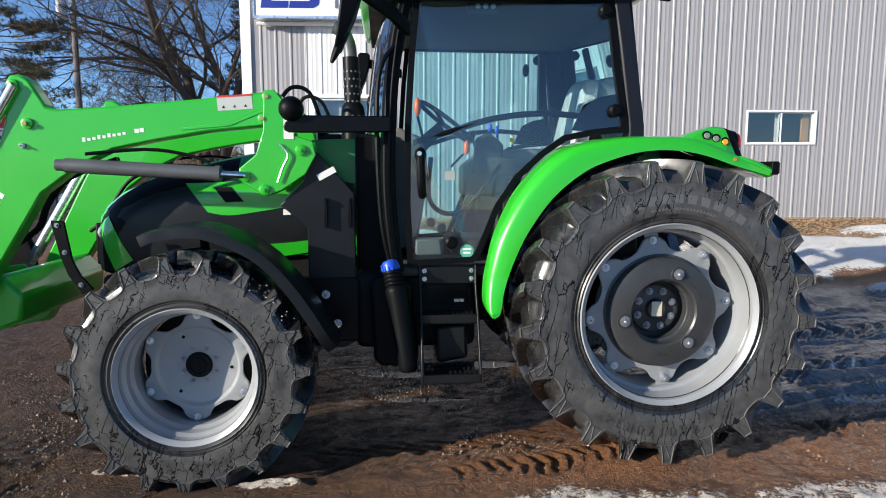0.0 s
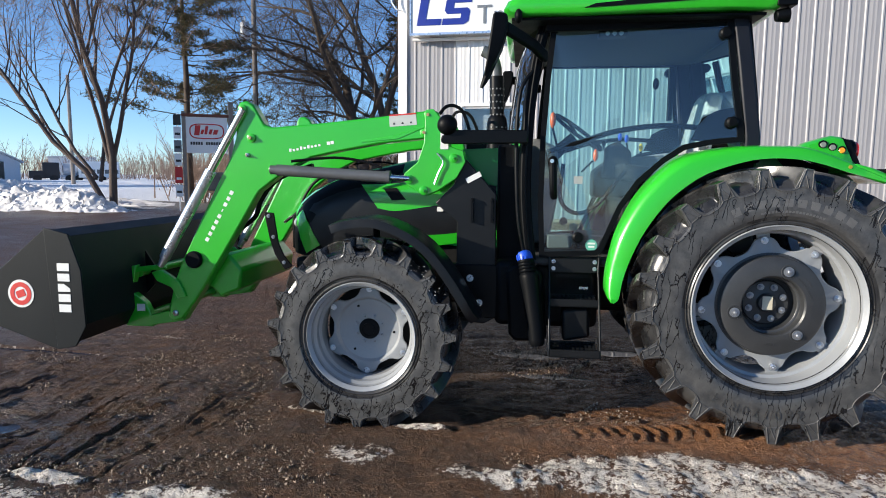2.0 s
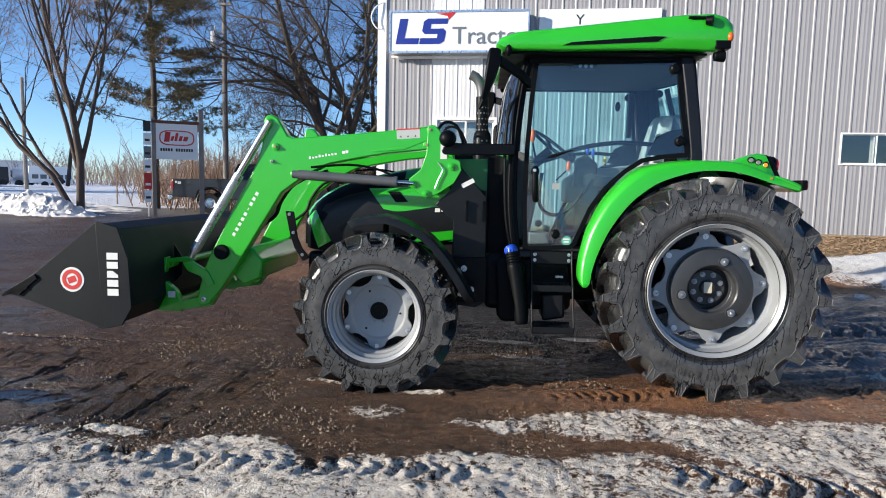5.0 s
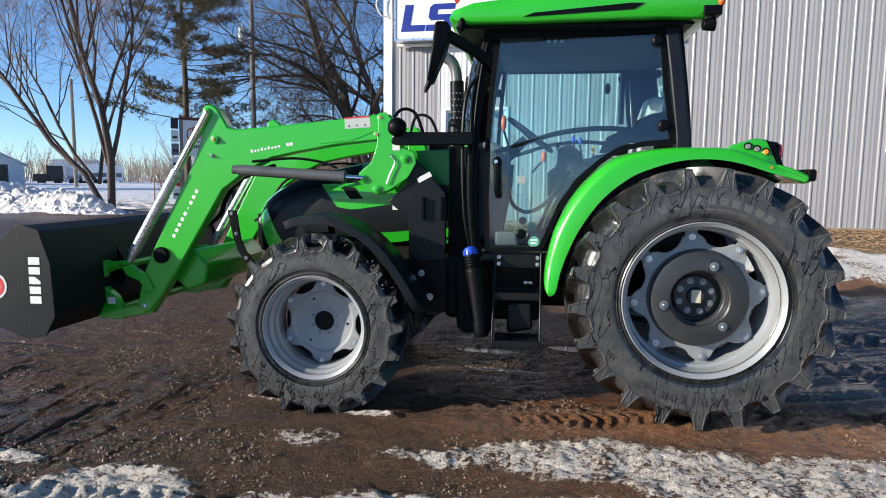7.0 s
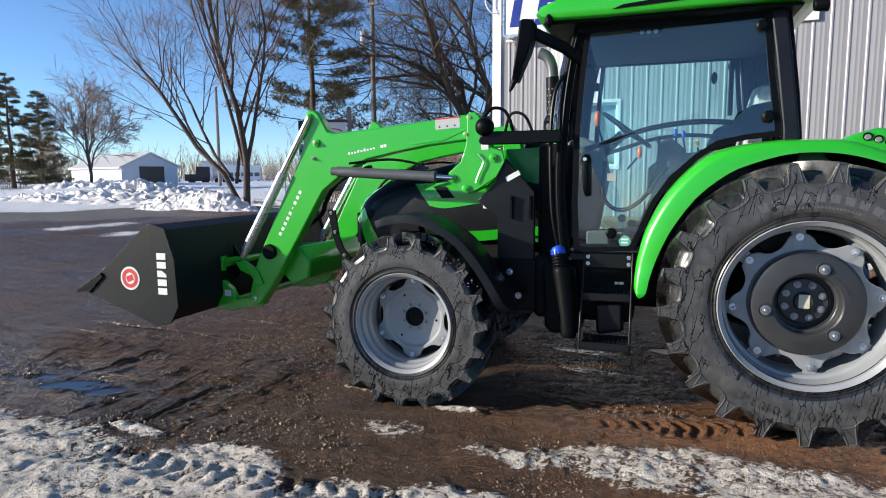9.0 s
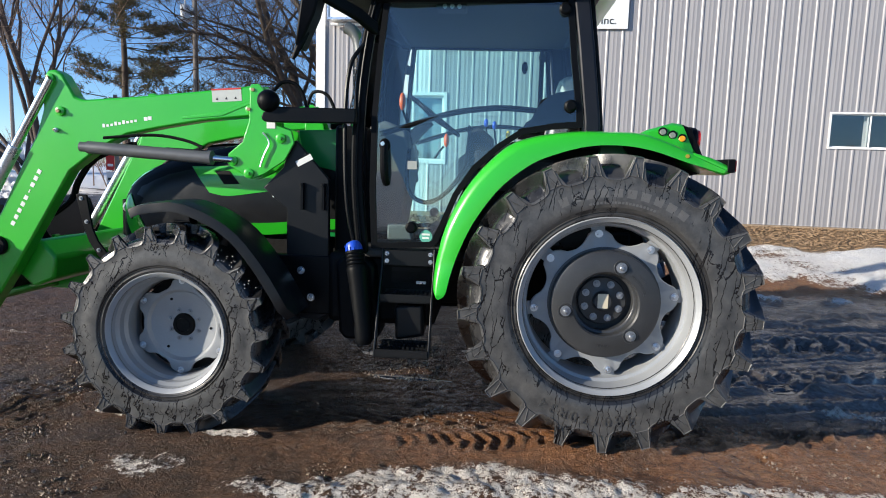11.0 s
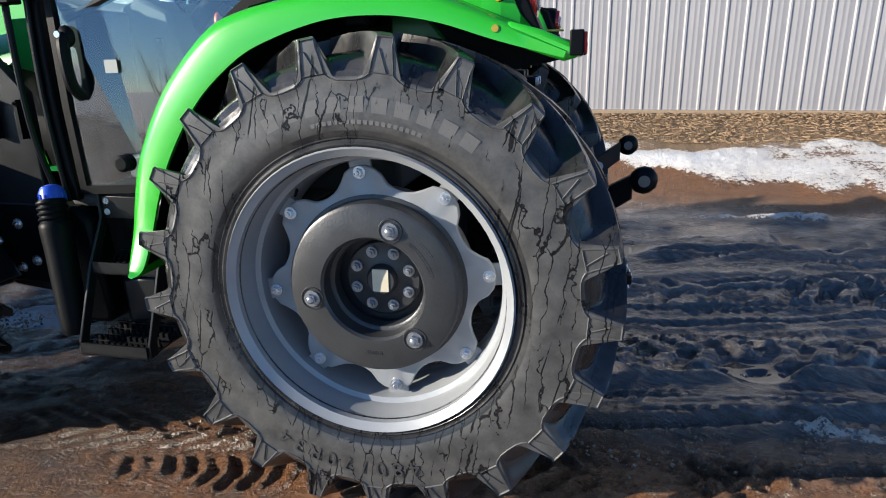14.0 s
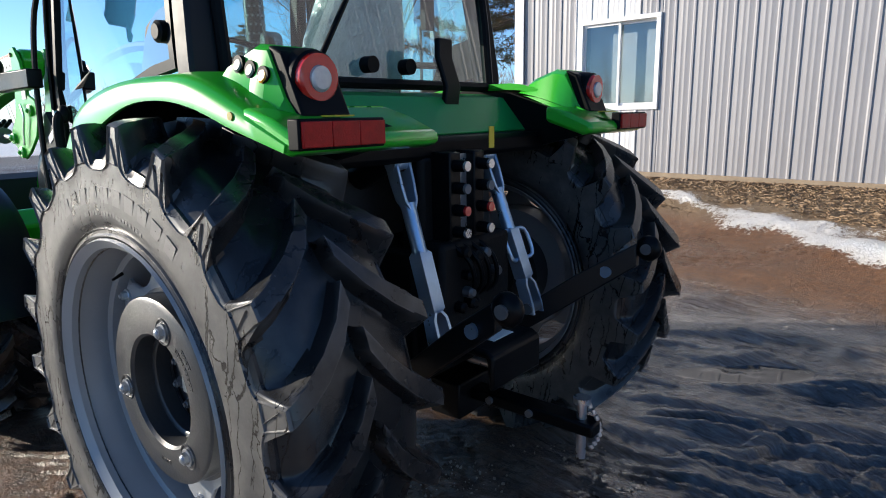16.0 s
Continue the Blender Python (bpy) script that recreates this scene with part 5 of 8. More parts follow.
box(bm, -1.0, 0.28, -0.21, 0.21, 0.62, 1.12)
box(bm, -1.75, -1.0, -0.20, 0.20, 0.60, 1.05)
tube(bm, [(0, -0.66, 0.818), (0, 0.66, 0.818)], 0.13, 20)
box(bm, -0.16, 0.16, -0.5, 0.5, 0.68, 0.97)
P("transmission", bm, GREASY, "black gearbox and rear axle casing", 0.02)
bm = B()
box(bm, -2.9, -1.7, -0.24, 0.24, 0.66, 1.0)
box(bm, -2.75, -1.8, -0.30, 0.30, 0.78, 1.05)
P("engine", bm, GREASY, "black engine block and front frame", 0.02)
bm = B()
tube(bm, [(-2.322, -0.70, 0.555), (-2.322, -0.35, 0.50), (-2.322, 0, 0.52), (-2.322, 0.35, 0.50), (-2.322, 0.70, 0.555)], [0.10, 0.085, 0.13, 0.085, 0.10], 16)
tube(bm, [(-2.322, -0.83, 0.555), (-2.322, -0.66, 0.555)], [0.06, 0.13], 20)
tube(bm, [(-2.322, 0.66, 0.555), (-2.322, 0.83, 0.555)], [0.13, 0.06], 20)
tube(bm, [(-2.15, -0.6, 0.53), (-2.15, 0.6, 0.53)], 0.022, 8)
P("front_axle", bm, GREASY)
bm = B()
box(bm, -3.02, -2.78, -0.22, 0.22, 0.62, 0.92)
P("front_weight_block", bm, STEEL_BLACK, bevel=0.03)
bm = B()
box(bm, -1.55, -0.9, -0.62, -0.22, 0.56, 0.98)
box(bm, -1.35, -0.5, 0.22, 0.66, 0.5, 1.0)
P("fuel_tank", bm, GREASY, bevel=0.04)
bm = B()
box(bm, -1.9, -1.5, -0.60, -0.53, 0.60, 0.95)
P("loader_subframe", bm, STEEL_BLACK, bevel=0.008)
for px, pz in ((-1.83, 0.78), (-1.71, 0.86), (-1.80, 0.665), (-1.73, 0.665), (-1.65, 0.70)):
    b = B(); hexbolt(b, (px, -0.60, pz), 0.016, 0.014); P("bolt", b, STEEL)

# hood
HOOD = [(-3.03, 1.27, 0.20, 0.95), (-2.96, 1.35, 0.27, 0.94), (-2.86, 1.42, 0.31, 0.94), (-2.69, 1.495, 0.335, 0.97), (-2.45, 1.56, 0.35, 1.0), (-2.2, 1.615, 0.36, 1.02), (-1.95, 1.655, 0.365, 1.04), (-1.70, 1.69, 0.37, 1.04), (-1.47, 1.71, 0.375, 1.04)]


def hood_section(x, top, hw, bot):
    return [(x, -hw * 0.92, bot), (x, -hw, bot + 0.12), (x, -hw, top - 0.20), (x, -hw * 0.93, top - 0.08), (x, -hw * 0.72, top - 0.02), (x, -hw * 0.3, top), (x, hw * 0.3, top), (x, hw * 0.72, top - 0.02), (x, hw * 0.93, top - 0.08), (x, hw, top - 0.20), (x, hw, bot + 0.12), (x, hw * 0.92, bot)]


bm = B()
rings(bm, [hood_section(*s) for s in smoothpath(HOOD, 3)])
for f in bm.faces:
    c = f.calc_center_median()
    f.material_index = 1 if c.x < -2.2 and abs(c.y) > 0.15 + 0.10 * (c.x + 3.0) else (2 if c.x < -2.98 else 0)
hood = P("hood", bm, [DGREEN, BLACK, GREEN], "dark green engine hood with black side panels", smooth=50)


def hw_at(x, z):
    top = np.interp(x, [s[0] for s in HOOD], [s[1] for s in HOOD])
    hw = np.interp(x, [s[0] for s in HOOD], [s[2] for s in HOOD])
    bot = np.interp(x, [s[0] for s in HOOD], [s[3] for s in HOOD])
    if z < bot + 0.12:
        return hw * (0.92 + 0.08 * (z - bot) / 0.12)
    return float(np.interp(z, [top - 0.20, top - 0.08, top - 0.02, top], [hw, hw * 0.93, hw * 0.72, hw * 0.3]))


def hood_panel(name, upper, lower, mat, out, label="", n=14):
    """A panel lying on the hood's flank between an upper and a lower line of (x, z)."""
    up, lo = smoothpath(upper, 4), smoothpath(lower, 4)
    x0, x1 = up[0][0], up[-1][0]
    for sg in (-1, 1):
        bm = B()
        loops = []
        for i in range(n + 1):
            f = i / n
            ux, lx = x0 + (x1 - x0) * f, lo[0][0] + (lo[-1][0] - lo[0][0]) * f
            uz, lz = np.interp(ux, [p[0] for p in up], [p[1] for p in up]), np.interp(lx, [p[0] for p in lo], [p[1] for p in lo])
            outer, inner = [], []
            for k in range(6):
                g = k / 5
                xx, zz = lx + (ux - lx) * g, lz + (uz - lz) * g
                h = hw_at(xx, zz)
                outer.append((xx, sg * (h + out), zz))
                inner.append((xx, sg * (h - 0.01), zz))
            loops.append(outer + inner[::-1])
        rings(bm, loops)
        part(name, bm, mat, hood, label, smooth=40)


hood_panel("side_panel", [(-2.985, 1.245), (-2.93, 1.335), (-2.86, 1.39), (-2.69, 1.475), (-2.48, 1.52), (-2.1, 1.53), (-1.75, 1.50), (-1.56, 1.50)], [(-2.78, 1.0), (-2.6, 1.03), (-2.3, 1.05), (-2.0, 1.07), (-1.8, 1.07), (-1.56, 1.07)], GUARD, 0.006, "black side panel")
hood_panel("green_band", [(-2.49, 1.45), (-2.25, 1.46), (-2.05, 1.49), (-1.86, 1.52)], [(-2.37, 1.29), (-2.25, 1.272), (-2.05, 1.30), (-1.80, 1.34)], GREEN, 0.011, "bright green flank band")
hood_panel("vent", [(-2.33, 1.425), (-2.24, 1.43)], [(-2.27, 1.345), (-2.17, 1.35)], BLACK, 0.016)
hood_panel("green_stripe", [(-2.16, 1.105), (-1.95, 1.115), (-1.73, 1.142)], [(-2.10, 1.035), (-1.95, 1.04), (-1.73, 1.075)], GREEN, 0.011)
hood_panel("green_stripe", [(-1.61, 1.15), (-1.53, 1.155)], [(-1.61, 1.085), (-1.53, 1.09)], GREEN, 0.011)
hood_panel("nose_corner", [(-3.026, 1.255), (-2.962, 1.31)], [(-2.915, 0.955), (-2.80, 1.02)], GREEN, 0.012)
# thin green trim line, its highlight painted in as teal
hood_panel("nose_trim_highlight", [(-3.015, 1.262), (-2.92, 1.372), (-2.70, 1.484)], [(-3.01, 1.245), (-2.90, 1.358), (-2.70, 1.474)], TEAL, 0.009)
bm = B()
box(bm, -3.05, -3.0, -0.19, 0.19, 0.98, 1.22)
P("grille", bm, BLACK, "black front grille", 0.01, hood)
for sg in (-1, 1):
    b = B(); ball(b, (-3.0, sg * 0.18, 1.17), 0.06, 2, 0.5, 1.2, 0.7); P("headlight", b, LENS_CLEAR, "", 0, hood)
# maker's letters as plain bars
bm = B()
for k in range(3):
    box(bm, -1.955 + 0.05 * k, -1.915 + 0.05 * k, -0.390, -0.3735, 1.275 + 0.004 * k, 1.305 + 0.004 * k)
P("badge_bar", bm, WHITE, "", 0, hood)
bm = B()
box(bm, -1.55, -1.36, -0.45, 0.45, 0.92, 1.72)
P("cowl", bm, BLACK, "black firewall between hood and cab", 0.02)
bm = B(); prism(bm, [(-1.79, 1.69), (-1.53, 1.70), (-1.53, 1.44), (-1.79, 1.50)], -0.384, -0.372); P("cowl_panel", bm, DGREEN, "dark green panel", 0.004, hood)


# front mudguards
def mudguard(sg):
    top = smoothpath([(-2.53, 1.215), (-2.43, 1.252), (-2.22, 1.262), (-1.97, 1.15), (-1.79, 0.955), (-1.62, 0.68)], 4)
    loops = []
    for i, (x, z) in enumerate(top):
        a, b = top[max(i - 1, 0)], top[min(i + 1, len(top) - 1)]
        d = Vector((b[0] - a[0], 0, b[1] - a[1])).normalized()
        nrm = Vector((-d.z, 0, d.x))
        w = 0.05 if i in (0, len(top) - 1) else 0.0
        pts = [(-1.04 + w, 0.045), (-1.03 + w, 0.008), (-0.98, 0.0), (-0.74, 0.0), (-0.70, 0.02)]
        o = [(x - nrm.x * q, sg * -y, z - nrm.z * q) for y, q in pts]
        n = [(x - nrm.x * (q + 0.012), sg * -y, z - nrm.z * (q + 0.012)) for y, q in pts[::-1]]
        loops.append(o + n)
    bm = B()
    rings(bm, loops)
    m = P("front_mudguard", bm, GUARD, "black plastic front mudguard", smooth=50)
    bm = B()
    tube(bm, [(-2.322, sg * 0.62, 0.66), (-2.30, sg * 0.66, 0.95), (-2.28, sg * 0.80, 1.235)], 0.022, 8)
    tube(bm, [(-2.30, sg * 0.66, 0.95), (-2.0, sg * 0.80, 1.15)], 0.018, 8)
    P("stay", bm, STEEL_BLACK, "", 0, m)
    return m


mudguard(1)
mudguard(-1)

# rear fenders, built once and mirrored
F_OUT = [(-0.878, 0.808), (-0.894, 0.845), (-0.893, 0.93), (-0.878, 1.03), (-0.83, 1.20), (-0.715, 1.41), (-0.55, 1.585), (-0.41, 1.65), (-0.20, 1.685), (0.0, 1.69), (0.17, 1.682), (0.37, 1.612), (0.57, 1.522)]
F_IN = [(-0.860, 0.800), (-0.828, 0.825), (-0.806, 0.92), (-0.764, 1.05), (-0.69, 1.21), (-0.57, 1.38), (-0.43, 1.50), (-0.31, 1.56), (-0.13, 1.612), (0.04, 1.622), (0.20, 1.60), (0.38, 1.545), (0.56, 1.497)]


def fender(sg):
    o, i = smoothpath(F_OUT, 5), smoothpath(F_IN, 5)
    loops = []
    k = len(o) - 1
    for j, ((x, z), (xi, zi)) in enumerate(zip(o, i)):
        f = j / k
        inner_y = 0.80 - 0.16 * sstep(0.25, 0.6, f)
        wide = 0.998 - 0.065 * sstep(0.0, 0.22, f) - 0.012 * sstep(0.6, 1.0, f)
        mid = lambda q: (x + (xi - x) * q, z + (zi - z) * q)
        a, b, c, d = mid(0.0), mid(0.10), mid(0.35), mid(1.0)
        pts = [(a[0], inner_y, a[1] + 0.012), (a[0], wide - 0.09, a[1] + 0.006), (*a[:1], wide - 0.045, a[1]), (b[0], wide - 0.015, b[1]), (c[0], wide, c[1]), (d[0], wide, d[1])]
        thin = [(d[0], wide - 0.012, d[1]), (c[0] + 0.003, wide - 0.014, c[1] - 0.004), (b[0] + 0.01, wide - 0.04, b[1] - 0.016), (a[0] + 0.012, inner_y, a[1] - 0.016)]
        loops.append([(px, sg * py, pz) for px, py, pz in pts + thin])
    bm = B()
    rings(bm, loops)
    fe = P("rear_fender", bm, GREEN, "bright green rear fender with lamp pod", smooth=50)
    # pod that carries the lamps
    bm = B()
    sec = [(0.13, 1.675, 0.0), (0.20, 1.715, 0.02), (0.32, 1.752, 0.04), (0.375, 1.745, 0.04), (0.43, 1.63, 0.02), (0.50, 1.55, 0.0)]
    loops = []
    for x, z, w in sec:
        base = np.interp(x, [p[0] for p in F_OUT], [p[1] for p in F_OUT]) - 0.03
        loops.append([(x, sg * 0.875, base), (x, sg * 0.835, base + 0.03), (x, sg * 0.812, z - 0.014), (x, sg * 0.79, z), (x, sg * (0.71 - w), z), (x, sg * (0.675 - w), z - 0.02), (x, sg * (0.65 - w), base)])
    rings(bm, loops)
    pod = P("lamp_pod", bm, GREEN, "green moulded lamp pod", 0.006, fe)
    bm = B()
    tube(bm, [(0.36, sg * 0.735, 1.675), (0.425, sg * 0.735, 1.668), (0.455, sg * 0.735, 1.665)], [0.064, 0.070, 0.067], 28)
    prism(bm, [(0.36, 1.60), (0.37, 1.745), (0.42, 1.725), (0.49, 1.575), (0.45, 1.545)], sg * 0.655, sg * 0.805)
    P("lamp_housing", bm, BLACK, "black lamp housing", 0.006, fe)
    bm = B(); tube(bm, [(0.452, sg * 0.735, 1.665), (0.470, sg * 0.735, 1.663), (0.474, sg * 0.735, 1.663)], [0.061, 0.060, 0.052], 32)
    P("tail_lamp", bm, LENS_RED, "round red tail lamp ring", 0, fe)
    bm = B(); tube(bm, [(0.470, sg * 0.735, 1.663), (0.479, sg * 0.735, 1.662), (0.482, sg * 0.735, 1.662)], [0.033, 0.031, 0.024], 28)
    P("reversing_lamp", bm, LENS_CLEAR, "", 0, fe)
    bm = B(); prism(bm, [(0.40, 1.60), (0.50, 1.572), (0.60, 1.53), (0.605, 1.50), (0.56, 1.488), (0.40, 1.54)], sg * 0.44, sg * 0.915); P("fender_tail", bm, GREEN, "", 0.015, fe)
    bm = B(); box(bm, 0.575, 0.613, sg * 0.662, sg * 0.918, 1.502, 1.570); P("reflector_mount", bm, BLACK, "", 0.004, fe)
    for q in range(3):
        bm = B(); a = 0.667 + q * 0.082; box(bm, 0.6125, 0.621, sg * a, sg * (a + 0.0805), 1.508, 1.564); P("reflector", bm, REFLECTOR, "red reflector block", 0.002, fe)
    for (lx, lz, lm) in ((0.268, 1.703, GREY_LENS), (0.318, 1.688, GREY_LENS), (0.368, 1.672, LENS_AMBER)):
        bm = B(); tube(bm, [(lx, sg * 0.79, lz), (lx, sg * 0.826, lz + 0.002)], 0.022, 18); P("lamp_socket", bm, BLACK, "", 0, fe)
        bm = B(); tube(bm, [(lx, sg * 0.8255, lz), (lx, sg * 0.829, lz + 0.001)], [0.018, 0.014], 18); P("small_lamp", bm, lm, "", 0, fe)
    bm = B(); lathe(bm, [(0, 0), (0.010, 0), (0.010, 0.004), (0, 0.004)], 14, (0.372, sg * 0.926, 1.578)); P("fender_sticker", bm, AMBER_DULL, "", 0, fe)
    bm = B(); box(bm, 0.50, 0.55, sg * 0.70, sg * 0.76, 1.573, 1.577); P("fender_sticker", bm, YELLOW, "", 0, fe)
    # inner skirt that closes the wheel house
    bm = B()
    prism(bm, [(-0.86, 0.9), (-0.80, 1.2), (-0.62, 1.5), (-0.40, 1.63), (-0.1, 1.68), (0.14, 1.66), (0.38, 1.58), (0.56, 1.50), (0.3, 1.44), (-0.1, 1.42), (-0.4, 1.30), (-0.60, 1.12), (-0.72, 0.9)], sg * 0.59, sg * 0.61)
    P("wheel_house", bm, BLACK, "", 0, fe)
    bm = B()
    loops = []
    for j, (xi, zi) in enumerate(i):
        wide = 0.998 - 0.065 * sstep(0.0, 0.22, j / k) - 0.012 * sstep(0.6, 1.0, j / k) - 0.0145
        loops.append([(xi + 0.02, sg * 0.60, zi + 0.05), (xi + 0.012, sg * 0.76, zi + 0.035), (xi + 0.006, sg * (wide - 0.02), zi + 0.022), (xi + 0.003, sg * wide, zi + 0.004)])
    rings(bm, loops, closed=False, caps=False)
    P("fender_lining", bm, BLACK, "", 0, fe)
    return fe


fender(-1)
fender(1)
bm = B()
box(bm, -0.02, 0.30, -0.62, 0.62, 1.42, 1.50)
P("rear_deck", bm, BLACK, "", 0.02)
bm = B(); prism(bm, [(-0.02, 1.50), (0.22, 1.50), (0.10, 1.64), (-0.02, 1.66)], -0.62, 0.62); P("rear_panel", bm, DGREEN, "green sheet panel below rear window", 0.01)
bm = B()
for k in range(4):
    box(bm, 0.14, 0.17, -0.50 + 0.075 * k, -0.445 + 0.075 * k, 1.575, 1.605)
P("badge_bar", bm, GREEN)

# cab
GLASS_OUT = [(-1.275, 1.02), (-1.29, 1.35), (-1.285, 1.75), (-1.262, 2.11), (-1.235, 2.385), (-1.19, 2.415), (-0.215, 2.44), (-0.178, 2.06), (-0.14, 1.80), (-0.135, 1.72), (-0.30, 1.705), (-0.45, 1.675), (-0.56, 1.60), (-0.69, 1.48), (-0.79, 1.33), (-0.855, 1.17), (-0.895, 1.07), (-0.93, 1.04)]


def inset(pts, d):
    """Moves a closed outline inwards."""
    k = len(pts)
    area = sum(pts[i][0] * pts[(i + 1) % k][1] - pts[(i + 1) % k][0] * pts[i][1] for i in range(k))
    sgn = 1 if area > 0 else -1
    out = []
    for i in range(k):
        p0, p1, p2 = (Vector(pts[j % k]) for j in (i - 1, i, i + 1))
        e0, e1 = (p1 - p0).normalized(), (p2 - p1).normalized()
        n0, n1 = Vector((-e0.y, e0.x)) * sgn, Vector((-e1.y, e1.x)) * sgn
        nn = (n0 + n1)
        nn = nn / max(0.3, nn.dot(n0))
        out.append(tuple(p1 + nn * d))
    return out


def flank(x, z):
    """Half width of the cab's side at a place: narrower in front and towards the roof."""
    return 0.757 + 0.068 * (x + 0.2) - 0.09 * max(0.0, z - 1.8)


def slab(bm, outer, inner, t0, t1, sg):
    loops = []
    for pts, t in ((outer, t0), (outer, t1), (inner, t1), (inner, t0)):
        loops.append([(x, sg * (flank(x, z) + t), z) for x, z in pts])
    rings(bm, loops + [loops[0]], True, False)


for sg in (-1, 1):
    bm = B()
    slab(bm, GLASS_OUT, inset(GLASS_OUT, 0.032), -0.02, 0.012, sg)
    door = P("cab_door", bm, BLACK, "cab door of tinted glass in a black frame")
    bm = B()
    ins = inset(GLASS_OUT, 0.026)
    vs = [bm.verts.new((x, sg * flank(x, z), z)) for x, z in ins]
    bm.faces.new(vs)
    g = P("door_glass", bm, GLASS, "tinted glass pane", 0, door, smooth=0)
    g.visible_shadow = False
    bm = B()
    tube(bm, smoothpath([(-1.203, sg * 0.69, 1.605), (-1.206, sg * 0.728, 1.58), (-1.202, sg * 0.728, 1.44), (-1.194, sg * 0.69, 1.39)], 4), [0.022] * 13, 10)
    ball(bm, (-1.206, sg * 0.705, 1.60), 0.04, 2, 0.8, 0.6, 1.0)
    P("door_handle", bm, BLACK, "black door handle", 0, door)
    bm = B(); tube(bm, [(-1.213, sg * 0.728, 1.607), (-1.213, sg * 0.742, 1.607)], 0.012, 12); P("lock", bm, CHROME, "", 0, door)
    bm = B()
    tube(bm, smoothpath([(-1.24, sg * 0.66, 1.663), (-1.05, sg * 0.665, 1.722), (-0.83, sg * 0.68, 1.788), (-0.575, sg * 0.69, 1.818), (-0.332, sg * 0.695, 1.803)], 5), 0.016, 8)
    P("grab_bar", bm, BLACK, "", 0, door)
    bm = B()
    prism(bm, [(-0.42, 1.73), (-0.36, 1.86), (-0.28, 1.90), (-0.175, 1.92), (-0.15, 1.74), (-0.28, 1.72)], sg * 0.725, sg * 0.738)
    P("door_corner", bm, BLACK, "", 0, door)
    for hx, hz in ((-0.205, 1.83), (-0.253, 2.337), (-1.045, 1.148)):
        bm = B(); tube(bm, [(hx, sg * (flank(hx, hz) - 0.01), hz), (hx, sg * (flank(hx, hz) + 0.028), hz), (hx, sg * (flank(hx, hz) + 0.036), hz)], [0.034, 0.033, 0.022], 16); P("hinge_cap", bm, BLACK, "", 0, door)
    bm = B(); tube(bm, [(-0.963, sg * 0.7085, 1.10), (-0.963, sg * 0.711, 1.10)], 0.036, 24); P("sticker", bm, TEAL, "round green sticker", 0, door)
    bm = B(); box(bm, -0.986, -0.94, sg * 0.7115, sg * 0.713, 1.106, 1.117); box(bm, -0.982, -0.944, sg * 0.7115, sg * 0.713, 1.086, 1.097); P("sticker_bar", bm, WHITE, "", 0, door)
    # pillars
    bm = B()
    a_path = smoothpath([(-1.337, sg * 0.668, 0.993), (-1.377, sg * 0.655, 1.4), (-1.367, sg * 0.645, 1.855), (-1.327, sg * 0.628, 2.205), (-1.271, sg * 0.61, 2.45)], 4)
    rings(bm, [[(x - 0.035, y - 0.03 * sg, z), (x + 0.04, y - 0.03 * sg, z), (x + 0.045, y + 0.028 * sg, z), (x - 0.02, y + 0.028 * sg, z)] for x, y, z in a_path])
    P("front_pillar", bm, BLACK, "black front cab pillar", 0.008)
    bm = B()
    tube(bm, smoothpath([(-1.327, sg * 0.705, 0.993), (-1.367, sg * 0.69, 1.4), (-1.357, sg * 0.68, 1.855), (-1.317, sg * 0.663, 2.205), (-1.261, sg * 0.645, 2.45)], 4), 0.008, 8)
    P("door_seal", bm, STEEL_BLACK)
    bm = B()
    rings(bm, [[(x, sg * (y - 0.10), z), (x + 0.085, sg * (y - 0.10), z), (x + 0.085, sg * y, z), (x, sg * y, z)] for x, y, z in ((-0.125, 0.775, 1.60), (-0.13, 0.775, 1.75), (-0.178, 0.745, 2.155), (-0.222, 0.715, 2.485))])
    P("rear_pillar", bm, simple("dark_blue_black_pillar_paint", (0.008, 0.010, 0.016), 0.5, spec=0.25) if sg < 0 else BLACK, "black rear cab pillar", 0.012)
    # hose and grab rail along the front pillar
    bm = B()
    tube(bm, smoothpath([(-1.368, sg * 0.72, 1.042), (-1.413, sg * 0.73, 1.30), (-1.429, sg * 0.715, 1.755), (-1.408, sg * 0.69, 2.03), (-1.337, sg * 0.66, 2.152)], 5), 0.012, 8)
    P("grab_rail", bm, STEEL_BLACK, "black grab rail")

# windscreen and rear window
bm = B()
W = [(-1.40, 0.64, 1.50), (-1.40, 0.625, 1.85), (-1.36, 0.605, 2.2), (-1.30, 0.585, 2.42)]
rings(bm, [[(x - 0.09 * (1 - abs(q / 6.0 - 1) ** 3.0), -y + 2 * y * q / 12, z) for q in range(13)] for x, y, z in W], closed=False)
g = P("windscreen", bm, GLASS, "tinted windscreen", 0, None, 40)
g.visible_shadow = False
bm = B()
rings(bm, [[(x, -y, z), (x, y, z)] for x, y, z in ((-0.035, 0.66, 1.70), (-0.06, 0.66, 1.95), (-0.12, 0.65, 2.40))], closed=False)
g = P("rear_window", bm, GLASS, "tinted rear window", 0, None, 40)
g.visible_shadow = False
bm = B()
tube(bm, [(-0.03, -0.66, 1.69), (-0.03, 0.66, 1.69)], 0.02, 8)
tube(bm, [(-0.03, -0.67, 1.69), (-0.055, -0.67, 1.95), (-0.115, -0.66, 2.41)], 0.02, 8)
tube(bm, [(-0.03, 0.67, 1.69), (-0.055, 0.67, 1.95), (-0.115, 0.66, 2.41)], 0.02, 8)
P("rear_window_frame", bm, BLACK)
